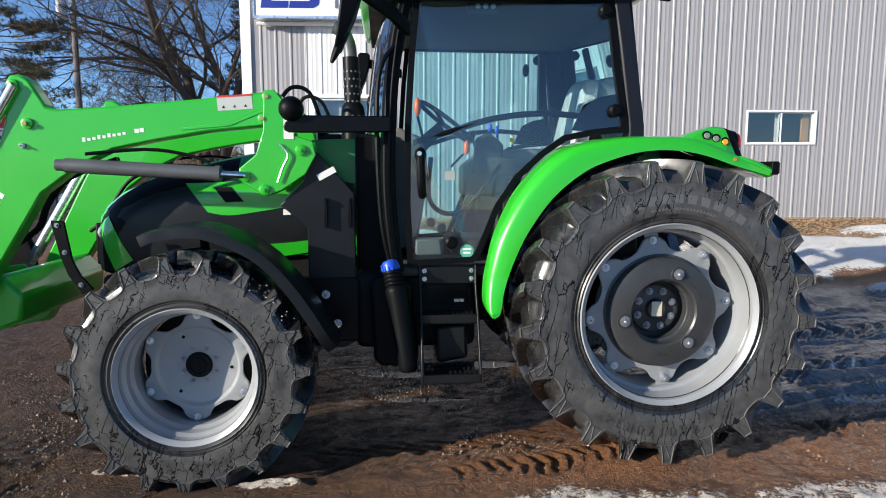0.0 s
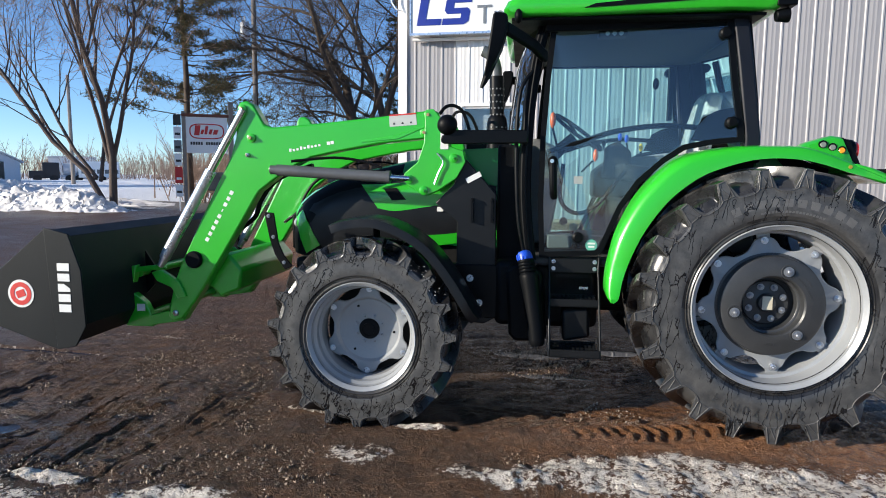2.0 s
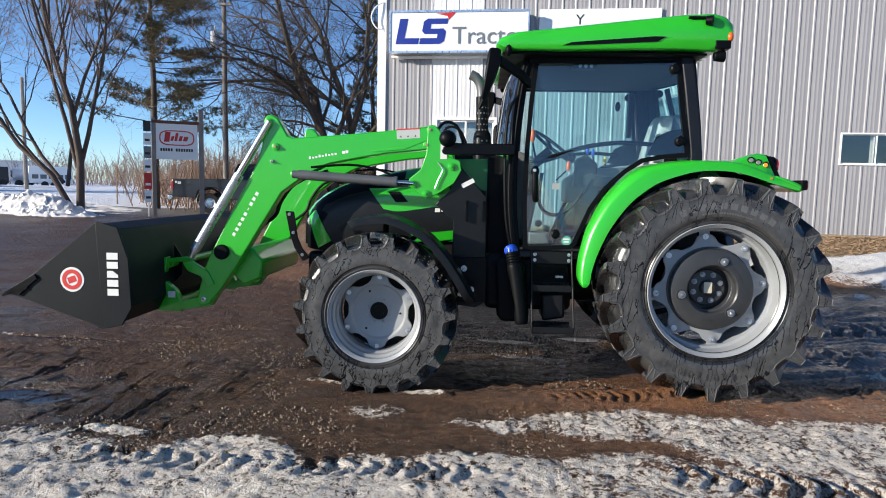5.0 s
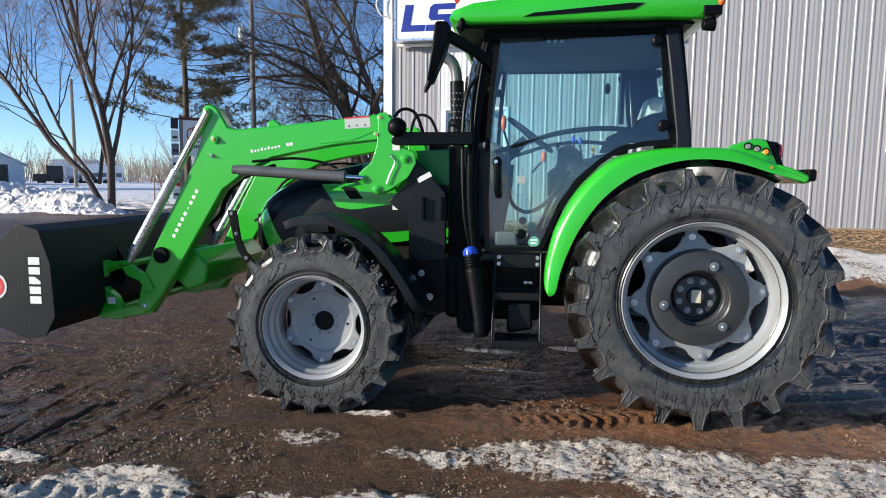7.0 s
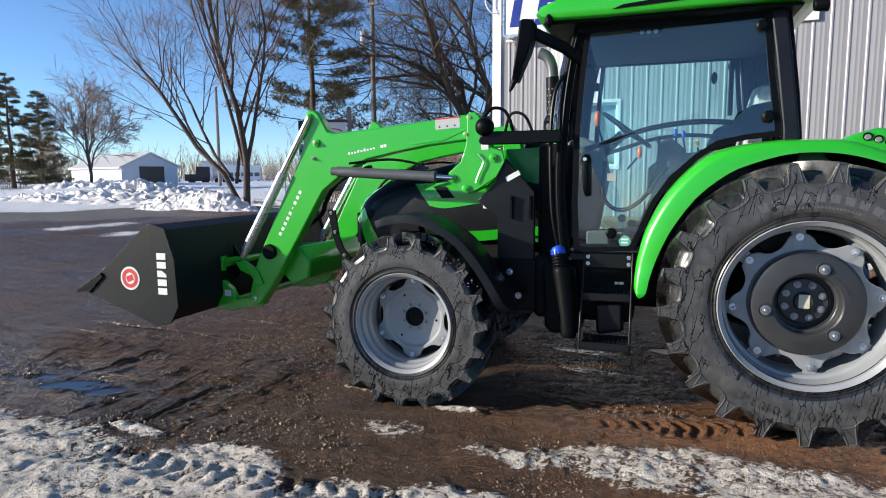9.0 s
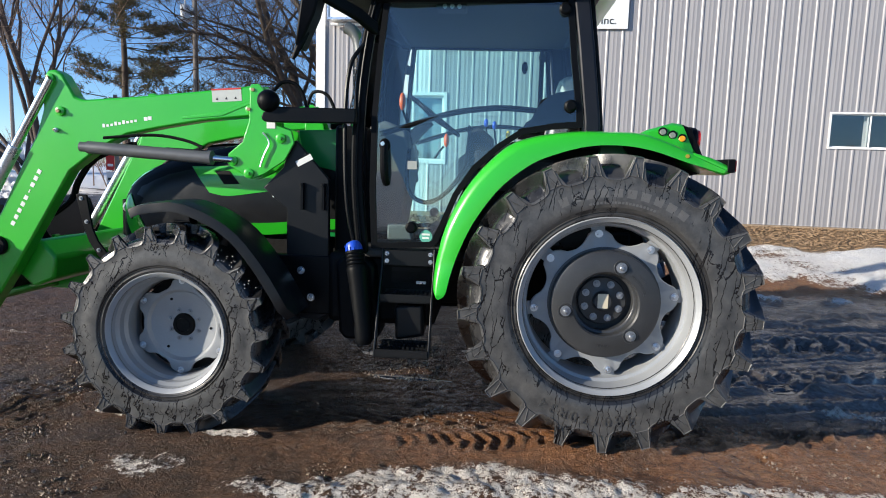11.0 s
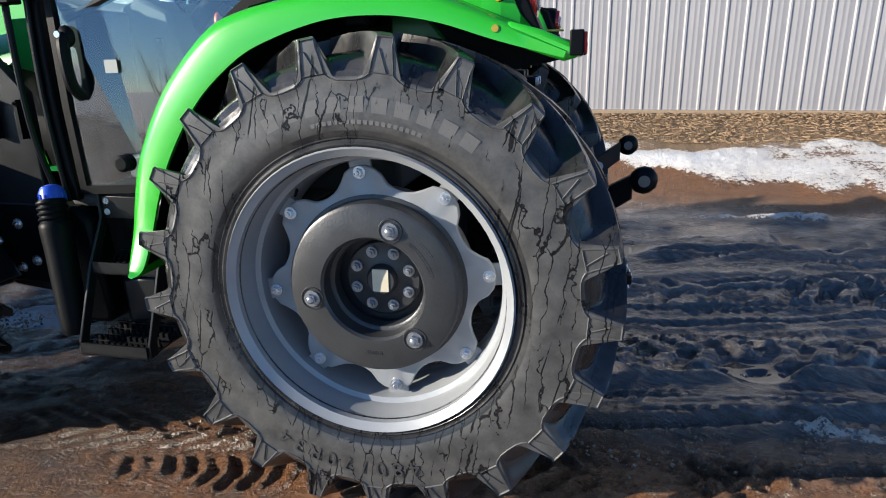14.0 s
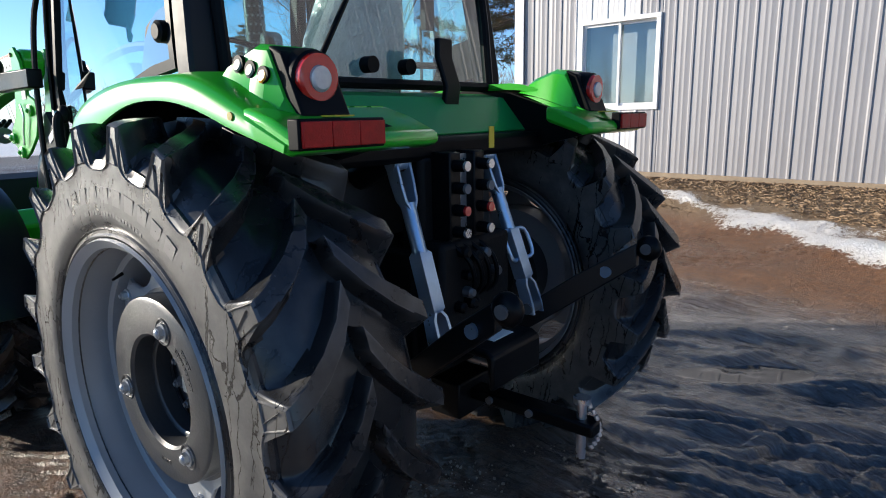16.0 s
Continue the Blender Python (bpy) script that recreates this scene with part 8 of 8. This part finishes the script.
def conifer(name, label, x, y, tall, girth, seed, whorls, dense, mat, bare=0.25, droop=-0.05, group=""):
    """Trunk, whorls of limbs, and sprays of fine needles along their outer parts."""
    rng = random.Random(seed)
    t = thing(name, label, "tree", Matrix.Translation((x, y, hz(x, y) - 0.1)), group)
    tw, nd, nd2 = Twigs(), ([], []), ([], [])
    tw.limb([Vector((0.04 * math.sin(i), 0.04 * math.cos(2 * i), tall * i / 8)) for i in range(9)], [girth * (1 - 0.93 * i / 8) for i in range(9)], 8)
    for w in range(whorls):
        f = bare + (1 - bare) * (w + rng.random() * 0.6) / whorls
        z = tall * f
        reach = (1.0 - f) ** 0.75 * tall * 0.25 * (0.55 + 0.7 * rng.random()) + 0.25
        for k in range(rng.randint(2, 4)):
            a = rng.random() * 2 * math.pi
            d = Vector((math.cos(a), math.sin(a), droop + 0.25 * rng.random()))
            p0 = Vector((0, 0, z))
            path = [p0 + d * reach * q + Vector((0, 0, 0.10 * reach * q * q)) + Vector((rng.gauss(0, 0.03), rng.gauss(0, 0.03), rng.gauss(0, 0.03))) * reach for q in (0, 0.35, 0.7, 1.0)]
            path[0] = p0
            tw.limb(path, [girth * 0.22 * (1 - f * 0.6), girth * 0.16 * (1 - f * 0.6), girth * 0.09, 0.008], 4)
            for s in range(int(dense * (0.5 + reach))):
                q = 0.35 + 0.68 * rng.random()
                i = min(2, int(q * 3))
                c = path[i].lerp(path[i + 1], min(1.0, q * 3 - i)) + Vector((rng.gauss(0, 0.10), rng.gauss(0, 0.10), rng.gauss(0, 0.06))) * (0.5 + 0.5 * reach)
                vs, fs = nd2 if rng.random() < 0.13 else nd
                for b in range(8):
                    e = Vector((rng.gauss(0, 1), rng.gauss(0, 1), rng.gauss(0.4, 0.7))).normalized()
                    ln = 0.11 + 0.12 * rng.random()
                    o = e.orthogonal().normalized() * 0.012
                    m = len(vs)
                    vs.extend((c - o, c + o, c + e * ln))
                    fs.append((m, m + 1, m + 2))
    tw.mesh("trunk", BARK2, t)
    for (vs, fs), mt, lb in ((nd, mat, "needle sprays"), (nd2, NEEDLE_DRY, "browned needle sprays")):
        me = bpy.data.meshes.new("crown")
        me.from_pydata([tuple(p) for p in vs], [], fs)
        me.materials.append(mt)
        ob = new("crown", me)
        ob.parent = t
        tagged(ob, lb)
    return t


conifer("pine_tree", "tall pine with ragged green crown", -16.3, 23.2, 14.5, 0.17, 2, 28, 44, NEEDLE, 0.22)
conifer("pine_tree", "pine hidden half behind the oak", -8.0, 27.5, 10.0, 0.18, 3, 24, 26, NEEDLE, 0.12)
conifer("pine_tree", "pine at the building's corner", -5.2, 25.0, 8.0, 0.16, 8, 22, 34, NEEDLE, 0.08)
for i, (x, y, h) in enumerate(((-50.5, 31.2, 9.0), (-48.4, 32.2, 7.6), (-55.5, 30.0, 8.0), (-58, 34, 7.0))):
    conifer("spruce_tree", "dark spruce at the field's edge", x, y, h, 0.2, 40 + i, 30, 34, NEEDLE, 0.06, -0.15, "spruces at the field's edge")


def woods():
    """Bare far woods all round, past counting."""
    rng = random.Random(9)
    tw = Twigs()

    def bush(x, y, h, k):
        z0 = hz(x, y) - 0.3
        for s in range(k):
            a = rng.random() * 6.28
            d = Vector((0.35 * math.cos(a), 0.35 * math.sin(a), 1)).normalized()
            hh = h * (0.55 + 0.45 * rng.random())
            p = Vector((x + rng.gauss(0, 0.7), y + rng.gauss(0, 0.7), z0))
            top = p + d * hh
            r = 0.010 * h
            tw.limb([p, p.lerp(top, 0.5) + Vector((rng.gauss(0, 0.1), 0, 0)), top], [r, r * 0.6, r * 0.15], 3)
            for b in range(7):
                f = 0.3 + 0.65 * rng.random()
                c = p.lerp(top, f)
                a2 = rng.random() * 6.28
                e = Vector((math.cos(a2), math.sin(a2), 0.6 + 0.6 * rng.random())).normalized() * hh * 0.35 * (1.1 - f)
                tw.limb([c, c + e * 0.6, c + e], [r * 0.4, r * 0.25, r * 0.1], 3)

    for k in range(420):
        a = rng.uniform(radians(100), radians(146))
        d = rng.uniform(95, 150)
        bush(d * math.cos(a), d * math.sin(a), rng.uniform(4, 7.5), 4)
    for k in range(220):
        a = rng.uniform(radians(103), radians(126))
        d = rng.uniform(27, 55)
        bush(d * math.cos(a), d * math.sin(a), rng.uniform(2.2, 5.0), 5)
    for k in range(260):
        a = rng.uniform(radians(146), radians(470))
        d = rng.uniform(100, 150)
        bush(d * math.cos(a), d * math.sin(a), rng.uniform(6, 13), 4)
    for k in range(40):
        a = rng.uniform(radians(148), radians(160))
        d = rng.uniform(55, 66)
        bush(d * math.cos(a), d * math.sin(a), rng.uniform(1.5, 3.0), 5)
    ob = tw.mesh("far_woods", TWIG)
    tagged(ob, "grey-brown bare woods in the distance", "woods", kind="stuff")


woods()


def brush():
    """Dry undergrowth round the oak and sign."""
    rng = random.Random(19)
    tw = Twigs()
    for k in range(900):
        x, y = rng.uniform(-16.0, -3.5), rng.uniform(25, 31)
        p = Vector((x, y, hz(x, y) - 0.05))
        h = rng.uniform(0.8, 2.8)
        q = p + Vector((rng.gauss(0, 0.25) * h, rng.gauss(0, 0.25) * h, h))
        tw.limb([p, p.lerp(q, 0.5) + Vector((rng.gauss(0, 0.1), 0, 0)), q], [0.013, 0.009, 0.004], 3)
        for b in range(4):
            c = p.lerp(q, 0.4 + 0.5 * rng.random())
            tw.limb([c, c + Vector((rng.gauss(0, 0.4), rng.gauss(0, 0.4), rng.random() * 0.6))], [0.006, 0.003], 3)
    tagged(tw.mesh("undergrowth", TWIG), "dry brown undergrowth at the wood's edge", "undergrowth", kind="stuff")


brush()

# power pole with transformer
t = thing("utility_pole", "weathered wooden utility pole with grey transformer", "pole", Matrix.Translation((-12.4, 21.9, hz(-12.4, 21.9) - 0.2)))
bm = B(); tube(bm, [(0, 0, 0), (0, 0, 8.45)], [0.12, 0.085], 14); part("post", bm, WOODPOLE, t)
bm = B(); tube(bm, [(-0.33, -0.1, 6.55), (-0.33, -0.1, 7.12), (-0.33, -0.1, 7.16)], [0.17, 0.17, 0.10], 18); tube(bm, [(-0.33, -0.1, 7.16), (-0.33, -0.1, 7.36)], 0.03, 8); part("transformer", bm, SHED_GREY, t, "grey can transformer")
bm = B(); box(bm, -0.2, 0.0, -0.12, -0.06, 6.7, 6.76); box(bm, -0.2, 0.0, -0.12, -0.06, 6.95, 7.01); part("bracket", bm, STEEL, t)
bm = B(); box(bm, -0.15, 0.35, -0.15, -0.07, 8.1, 8.18); part("cross_arm", bm, WOODPOLE, t)
for xx in (-0.12, 0.30):
    b = B(); tube(b, [(xx, -0.11, 8.18), (xx, -0.11, 8.28), (xx, -0.11, 8.35)], [0.02, 0.05, 0.03], 10); part("insulator", b, GREY_PLASTIC, t)
bm = B(); tube(bm, smoothpath([(-0.35, -0.1, 7.36), (-0.65, -0.1, 7.3), (-0.75, -0.1, 6.85), (-0.5, -0.1, 6.35), (-0.08, -0.1, 6.15)], 5), 0.014, 6); part("wire_loop", bm, BLACK, t)
bm = B(); tube(bm, [(0.12, -0.1, 8.0), (0.13, -0.12, 1.0)], 0.012, 5); part("ground_wire", bm, BLACK, t)
for a, b in (((-12.1, 21.8, 8.4), (30, 34, 9.0)), ((-12.5, 21.8, 8.4), (-41, 43.5, 9.0))):
    t2 = thing("overhead_wire", "thin dark overhead wire", "wire")
    bm = B()
    pa, pb = Vector(a), Vector(b)
    tube(bm, [pa.lerp(pb, f / 10) - Vector((0, 0, 4 * 0.7 * (f / 10) * (1 - f / 10))) for f in range(11)], 0.012, 4)
    part("cable", bm, BLACK, t2)
t = thing("utility_pole", "distant grey utility pole", "pole", Matrix.Translation((-41, 43.5, 0.4)))
bm = B(); tube(bm, [(0, 0, 0), (0, 0, 9)], [0.16, 0.12], 8); part("post", bm, WOODPOLE, t)

# roadside sign between two posts
SA, SB = Vector((-13.43, 18.53, 0)), Vector((-11.97, 19.44, 0))
sm = Matrix.Translation((SA.x, SA.y, hz(SA.x, SA.y))) @ Matrix.Rotation(math.atan2(SB.y - SA.y, SB.x - SA.x), 4, "Z")
t = thing("roadside_sign", "weathered white board sign on two wooden posts", "sign", sm)
bm = B(); box(bm, 0.10, 0.22, -0.05, 0.07, -0.2, 3.38); part("post", bm, WOODPOLE, t, bevel=0.008)
bm = B(); box(bm, 1.60, 1.76, -0.05, 0.09, -0.2, 3.75); part("post", bm, WOODPOLE, t, bevel=0.008)
bm = B(); box(bm, 0.23, 1.56, -0.03, 0.02, 1.98, 3.20); bd = part("board", bm, SIGN_WHITE, t, bevel=0.004)
bm = B(); box(bm, 0.10, 1.62, -0.06, 0.06, 3.205, 3.30); part("cap_board", bm, simple("rust_brown_board", (0.16, 0.06, 0.04), 0.8), t)
bm = B()
ov = [(0.895 + 0.56 * math.copysign(abs(math.cos(a)) ** 0.5, math.cos(a)), 2.72 + 0.26 * math.copysign(abs(math.sin(a)) ** 0.7, math.sin(a))) for a in np.linspace(0, 2 * math.pi, 40, endpoint=False)]
ov2 = [(0.895 + (x - 0.895) * 0.93, 2.72 + (z - 2.72) * 0.86) for x, z in ov]
lo = [[(x, yy, z) for x, z in q] for q, yy in ((ov, -0.031), (ov, -0.036), (ov2, -0.036), (ov2, -0.031))]
rings(bm, lo + [lo[0]], True, False)
part("emblem_ring", bm, SIGN_RED, bd)
bm = B()
for k, (w, h0, h1) in enumerate(((0.17, 2.58, 2.92), (0.09, 2.62, 2.78), (0.09, 2.62, 2.90), (0.10, 2.62, 2.79), (0.14, 2.62, 2.78))):
    x = 0.48 + (0, 0.20, 0.33, 0.46, 0.60)[k]
    prism(bm, [(x, h0), (x + w, h0), (x + w + 0.05, h1), (x + 0.05, h1)], -0.038, -0.032)
each(part("emblem", bm, SIGN_RED, bd))
bm = B()
for k in range(13):
    if k != 5:
        box(bm, 0.36 + 0.082 * k, 0.42 + 0.082 * k, -0.036, -0.032, 2.26, 2.36)
each(part("lettering_bar", bm, SIGN_BLACK, bd))
t = thing("striped_sign", "narrow post sign with stacked white and red plates", "sign", sm)
for k, (z0, z1, mt) in enumerate(((2.9, 3.25, SIGN_BLACK), (2.45, 2.85, SIGN_WHITE), (2.0, 2.4, SIGN_GREY), (1.55, 1.95, SIGN_WHITE), (0.95, 1.5, SIGN_RED), (0.5, 0.9, SIGN_WHITE))):
    b = B(); box(b, -0.16, 0.08, -0.07, -0.05, z0, z1); part("plate", b, mt, t)
    if mt is not SIGN_BLACK:
        b = B(); box(b, -0.12, 0.04, -0.075, -0.071, z0 + 0.12, z0 + 0.2); part("lettering_bar", b, SIGN_BLACK if mt is not SIGN_RED else SIGN_WHITE, t)
b = B(); tube(b, [(-0.04, -0.03, -0.2), (-0.04, -0.03, 3.3)], 0.025, 8); part("post", b, STEEL, t)

# pickup truck behind the sign
t = thing("pickup_truck", "dark grey pickup truck parked behind the sign", "truck", Matrix.Translation((-14.1, 20.9, hz(-14, 20.9))) @ Matrix.Rotation(radians(20), 4, "Z"))
bm = B()
rings(bm, [[(x, y, z) for x, z in ((0.0, 0.62), (0.0, 1.0), (0.02, 1.30), (2.15, 1.33), (2.2, 1.33), (2.3, 1.33), (4.0, 1.30), (5.6, 1.22), (5.75, 1.0), (5.75, 0.60), (5.0, 0.55), (4.85, 0.85), (4.6, 0.98), (4.3, 0.98), (4.05, 0.85), (3.95, 0.52), (1.9, 0.52), (1.8, 0.85), (1.55, 0.98), (1.2, 0.98), (0.95, 0.85), (0.85, 0.58))] for y in (0.0, 0.03, 1.97, 2.0)])
part("body", bm, TRUCK, t, "charcoal body", 0.03)
bm = B()
rings(bm, [[(2.2 + a, 0.10 + b, 1.32 + c), (4.0 - d, 0.10 + b, 1.32 + c), (4.0 - d, 1.90 - b, 1.32 + c), (2.2 + a, 1.90 - b, 1.32 + c)] for a, b, c, d in ((0, 0, 0, -0.35), (0.08, 0.08, 0.35, 0.1), (0.2, 0.2, 0.62, 0.55))])
part("cab", bm, simple("dark_truck_glass", (0.015, 0.017, 0.02), 0.08), t, "dark glazed cab", 0.02)
bm = B()
tube(bm, [(1.38 + 0.45 * math.cos(a), -0.02, 0.50 + 0.45 * math.sin(a)) for a in np.linspace(-0.1, math.pi + 0.1, 14)], 0.04, 8); part("wheel_arch", bm, BLACK, t)
for wx in (1.38, 4.45):
    for wy in (0.12, 1.88):
        b = B(); lathe(b, [(0.20, -0.12), (0.34, -0.13), (0.385, -0.09), (0.385, 0.09), (0.34, 0.13), (0.20, 0.12)], 28, (wx, wy, 0.385)); wl = part("wheel", b, RUBBER, t)
        b = B(); lathe(b, [(0.0, -0.09), (0.06, -0.10), (0.17, -0.08), (0.215, -0.115), (0.225, -0.115), (0.225, 0.1), (0.0, 0.1)], 24, (wx, wy, 0.385)); part("rim", b, STEEL, wl)
bm = B(); box(bm, -0.02, 0.06, -0.02, 0.10, 0.92, 1.22); part("tail_lamp", bm, LENS_RED, t, bevel=0.01)
bm = B(); box(bm, -0.02, 0.06, 1.90, 2.02, 0.92, 1.22); part("tail_lamp", bm, LENS_RED, t, bevel=0.01)
bm = B(); box(bm, -0.16, 0.02, 0.0, 2.0, 0.50, 0.70); part("bumper", bm, CHROME, t, bevel=0.03)
bm = B(); box(bm, 0.12, 0.20, -0.012, -0.002, 1.14, 1.22); box(bm, 0.22, 0.34, -0.012, -0.002, 1.10, 1.2); part("side_badge", bm, WHITE, t)

# far shed, lorry and white buildings
t = thing("pole_shed", "pale steel pole shed with a dark open doorway", "shed", Matrix.Translation((-53.6, 43.6, 0.2)) @ Matrix.Rotation(radians(72), 4, "Z") @ Matrix.Diagonal((1.1, 1, 1.12, 1)))
bm = B()
for pts in ([(0, 0), (1.55, 0), (1.55, 2.75), (0, 2.0)], [(3.85, 0), (5.1, 0), (5.1, 2.1), (3.85, 2.7)], [(1.55, 2.1), (3.85, 2.1), (3.85, 2.7), (2.6, 3.25), (1.55, 2.75)]):
    prism(bm, pts, 0.0, 0.12)
box(bm, 0, 0.1, 0.12, 14, 0, 2.0)
box(bm, 5.0, 5.1, 0.12, 14, 0, 2.1)
box(bm, 0.1, 5.0, 13.9, 14, 0, 2.0)
part("wall", bm, SHED_GREY, t)
bm = B(); prism(bm, [(-0.25, 1.9), (2.6, 3.25), (5.35, 2.0), (5.35, 2.12), (2.6, 3.4), (-0.25, 2.05)], -0.25, 14.2); part("roof", bm, simple("frosted_roof", (0.55, 0.53, 0.52), 0.5), t)
bm = B(); box(bm, 0.1, 5.0, 0.13, 13.9, 0.0, 0.05); part("floor", bm, GREASY, t)
t = thing("farm_house", "low white building far off", "house", Matrix.Translation((-77, 77, 0.4)) @ Matrix.Rotation(math.atan2(4.7, 5.1), 4, "Z"))
bm = B(); box(bm, 0.5, 6.5, 0, 6, 0, 3.3); part("wall", bm, SIGN_WHITE, t)
bm = B(); prism(bm, [(0.2, 3.3), (6.8, 3.3), (6.5, 3.6), (0.5, 3.6)], -0.3, 6.3); part("roof", bm, SNOW, t)
for k in range(2):
    b = B(); box(b, 2.2 + 2 * k, 3.2 + 2 * k, -0.05, 0.02, 1.2, 2.2); part("window", b, simple("dark_far_window", (0.05, 0.06, 0.08), 0.2), t)
t = thing("lorry", "dark lorry with pale tank trailer by the field", "lorry", Matrix.Translation((-64.5, 62.0, 0.4)) @ Matrix.Rotation(math.atan2(5.2, 5.4), 4, "Z"))
bm = B(); box(bm, 0, 1.9, 0, 2.2, 0.5, 1.4); box(bm, 1.4, 3.2, 0, 2.2, 0.5, 2.4); part("cab", bm, simple("black_lorry_paint", (0.02, 0.02, 0.025), 0.4), t, bevel=0.08)
bm = B(); tube(bm, [(3.6, 1.1, 1.6), (5.6, 1.1, 1.6)], 0.75, 16); box(bm, 3.3, 5.9, 0.3, 1.9, 0.7, 0.95); part("trailer", bm, SHED_GREY, t)
for k, wx in enumerate((0.9, 2.6, 4.2, 5.2)):
    b = B(); lathe(b, [(0, -0.12), (0.46, -0.12), (0.46, 0.12), (0, 0.12)], 16, (wx, 0.1, 0.46)); part("wheel", b, RUBBER, t)
t = thing("livestock_trailer", "white slatted trailer parked in snow", "trailer", Matrix.Translation((-60.4, 65.2, 0.4)) @ Matrix.Rotation(math.atan2(5.2, 5.4), 4, "Z"))
bm = B(); box(bm, 0, 4.5, 0, 2.2, 0.6, 2.6); part("body", bm, SIGN_WHITE, t, bevel=0.04)
for k in range(5):
    b = B(); box(b, 0.3 + 0.85 * k, 0.95 + 0.85 * k, -0.03, 0.02, 1.1, 1.6); part("slot", b, GREY_PLASTIC, t)
for wx in (1.6, 2.6):
    b = B(); lathe(b, [(0, -0.12), (0.4, -0.12), (0.4, 0.12), (0, 0.12)], 16, (wx, 0.1, 0.4)); part("wheel", b, RUBBER, t)


def snow_heap(label, seed, cx, cy, ax, ay, tall, block, nx=190, ny=90):
    """Ploughed-up snow: a mound of tilted blocks of crust with crumbs between them, running out into the ground."""
    rng = np.random.RandomState(seed)
    X, Y = np.meshgrid(np.linspace(-1.6, 1.6, nx), np.linspace(-1.6, 1.6, ny))
    X, Y = X + 0.006 * rng.randn(ny, nx), Y + 0.006 * rng.randn(ny, nx)
    u, v = X.ravel(), Y.ravel()
    x, y = cx + ax * u, cy + ay * v
    mound = np.exp(-1.5 * (u ** 2 + v ** 2)) * (0.35 + 1.3 * fbm(x, y, 1.1, seed, 3)) - 0.16
    k = int(min(900, 9 * ax * ay / block ** 2))
    px, py = cx + ax * rng.uniform(-1.6, 1.6, k), cy + ay * rng.uniform(-1.6, 1.6, k)
    hgt, tx, ty = rng.rand(k) ** 2, rng.randn(k), rng.randn(k)
    near = np.concatenate([np.argmin((x[i:i + 2000, None] - px) ** 2 + (y[i:i + 2000, None] - py) ** 2, axis=1) for i in range(0, len(x), 2000)])
    lump = block * (0.9 * hgt[near] + 0.22 * (tx[near] * (x - px[near]) + ty[near] * (y - py[near])) / block + 0.35 * (fbm(x, y, block * 0.5, seed + 5, 3) - 0.5))
    z = height(x, y) + tall * mound + np.clip(mound + 0.10, 0, 0.25) * 4 * lump
    idx = np.arange(nx * ny).reshape(ny, nx)
    q = np.stack([idx[:-1, :-1], idx[:-1, 1:], idx[1:, 1:], idx[1:, :-1]], -1).reshape(-1, 4)
    me = bpy.data.meshes.new("snow_heap")
    me.from_pydata(np.stack([x, y, z], 1).tolist(), [], q.tolist())
    me.materials.append(SNOW)
    me.polygons.foreach_set("use_smooth", [True] * len(me.polygons))
    me.set_sharp_from_angle(angle=radians(40))
    tagged(new("snow_heap", me), label, "snow", kind="stuff")


snow_heap("heap of ploughed-up snow blocks under the tree", 71, -17.2, 16.9, 2.6, 0.9, 0.50, 0.15)
snow_heap("snow blocks thrown along the road's edge", 72, -25.5, 20.6, 8.5, 1.5, 0.30, 0.22)
snow_heap("snow heaps beyond the road", 73, -38.0, 30.0, 7.0, 2.6, 0.6, 0.45)


def lift_deep():
    """Hangs anything below a sub-part on the part above it."""
    for ob in list(scene.collection.all_objects):
        while ob.parent and ob.parent.parent and ob.parent.parent.parent:
            up = ob.parent
            ob.matrix_basis = up.matrix_basis @ ob.matrix_basis
            ob.parent = up.parent


lift_deep()
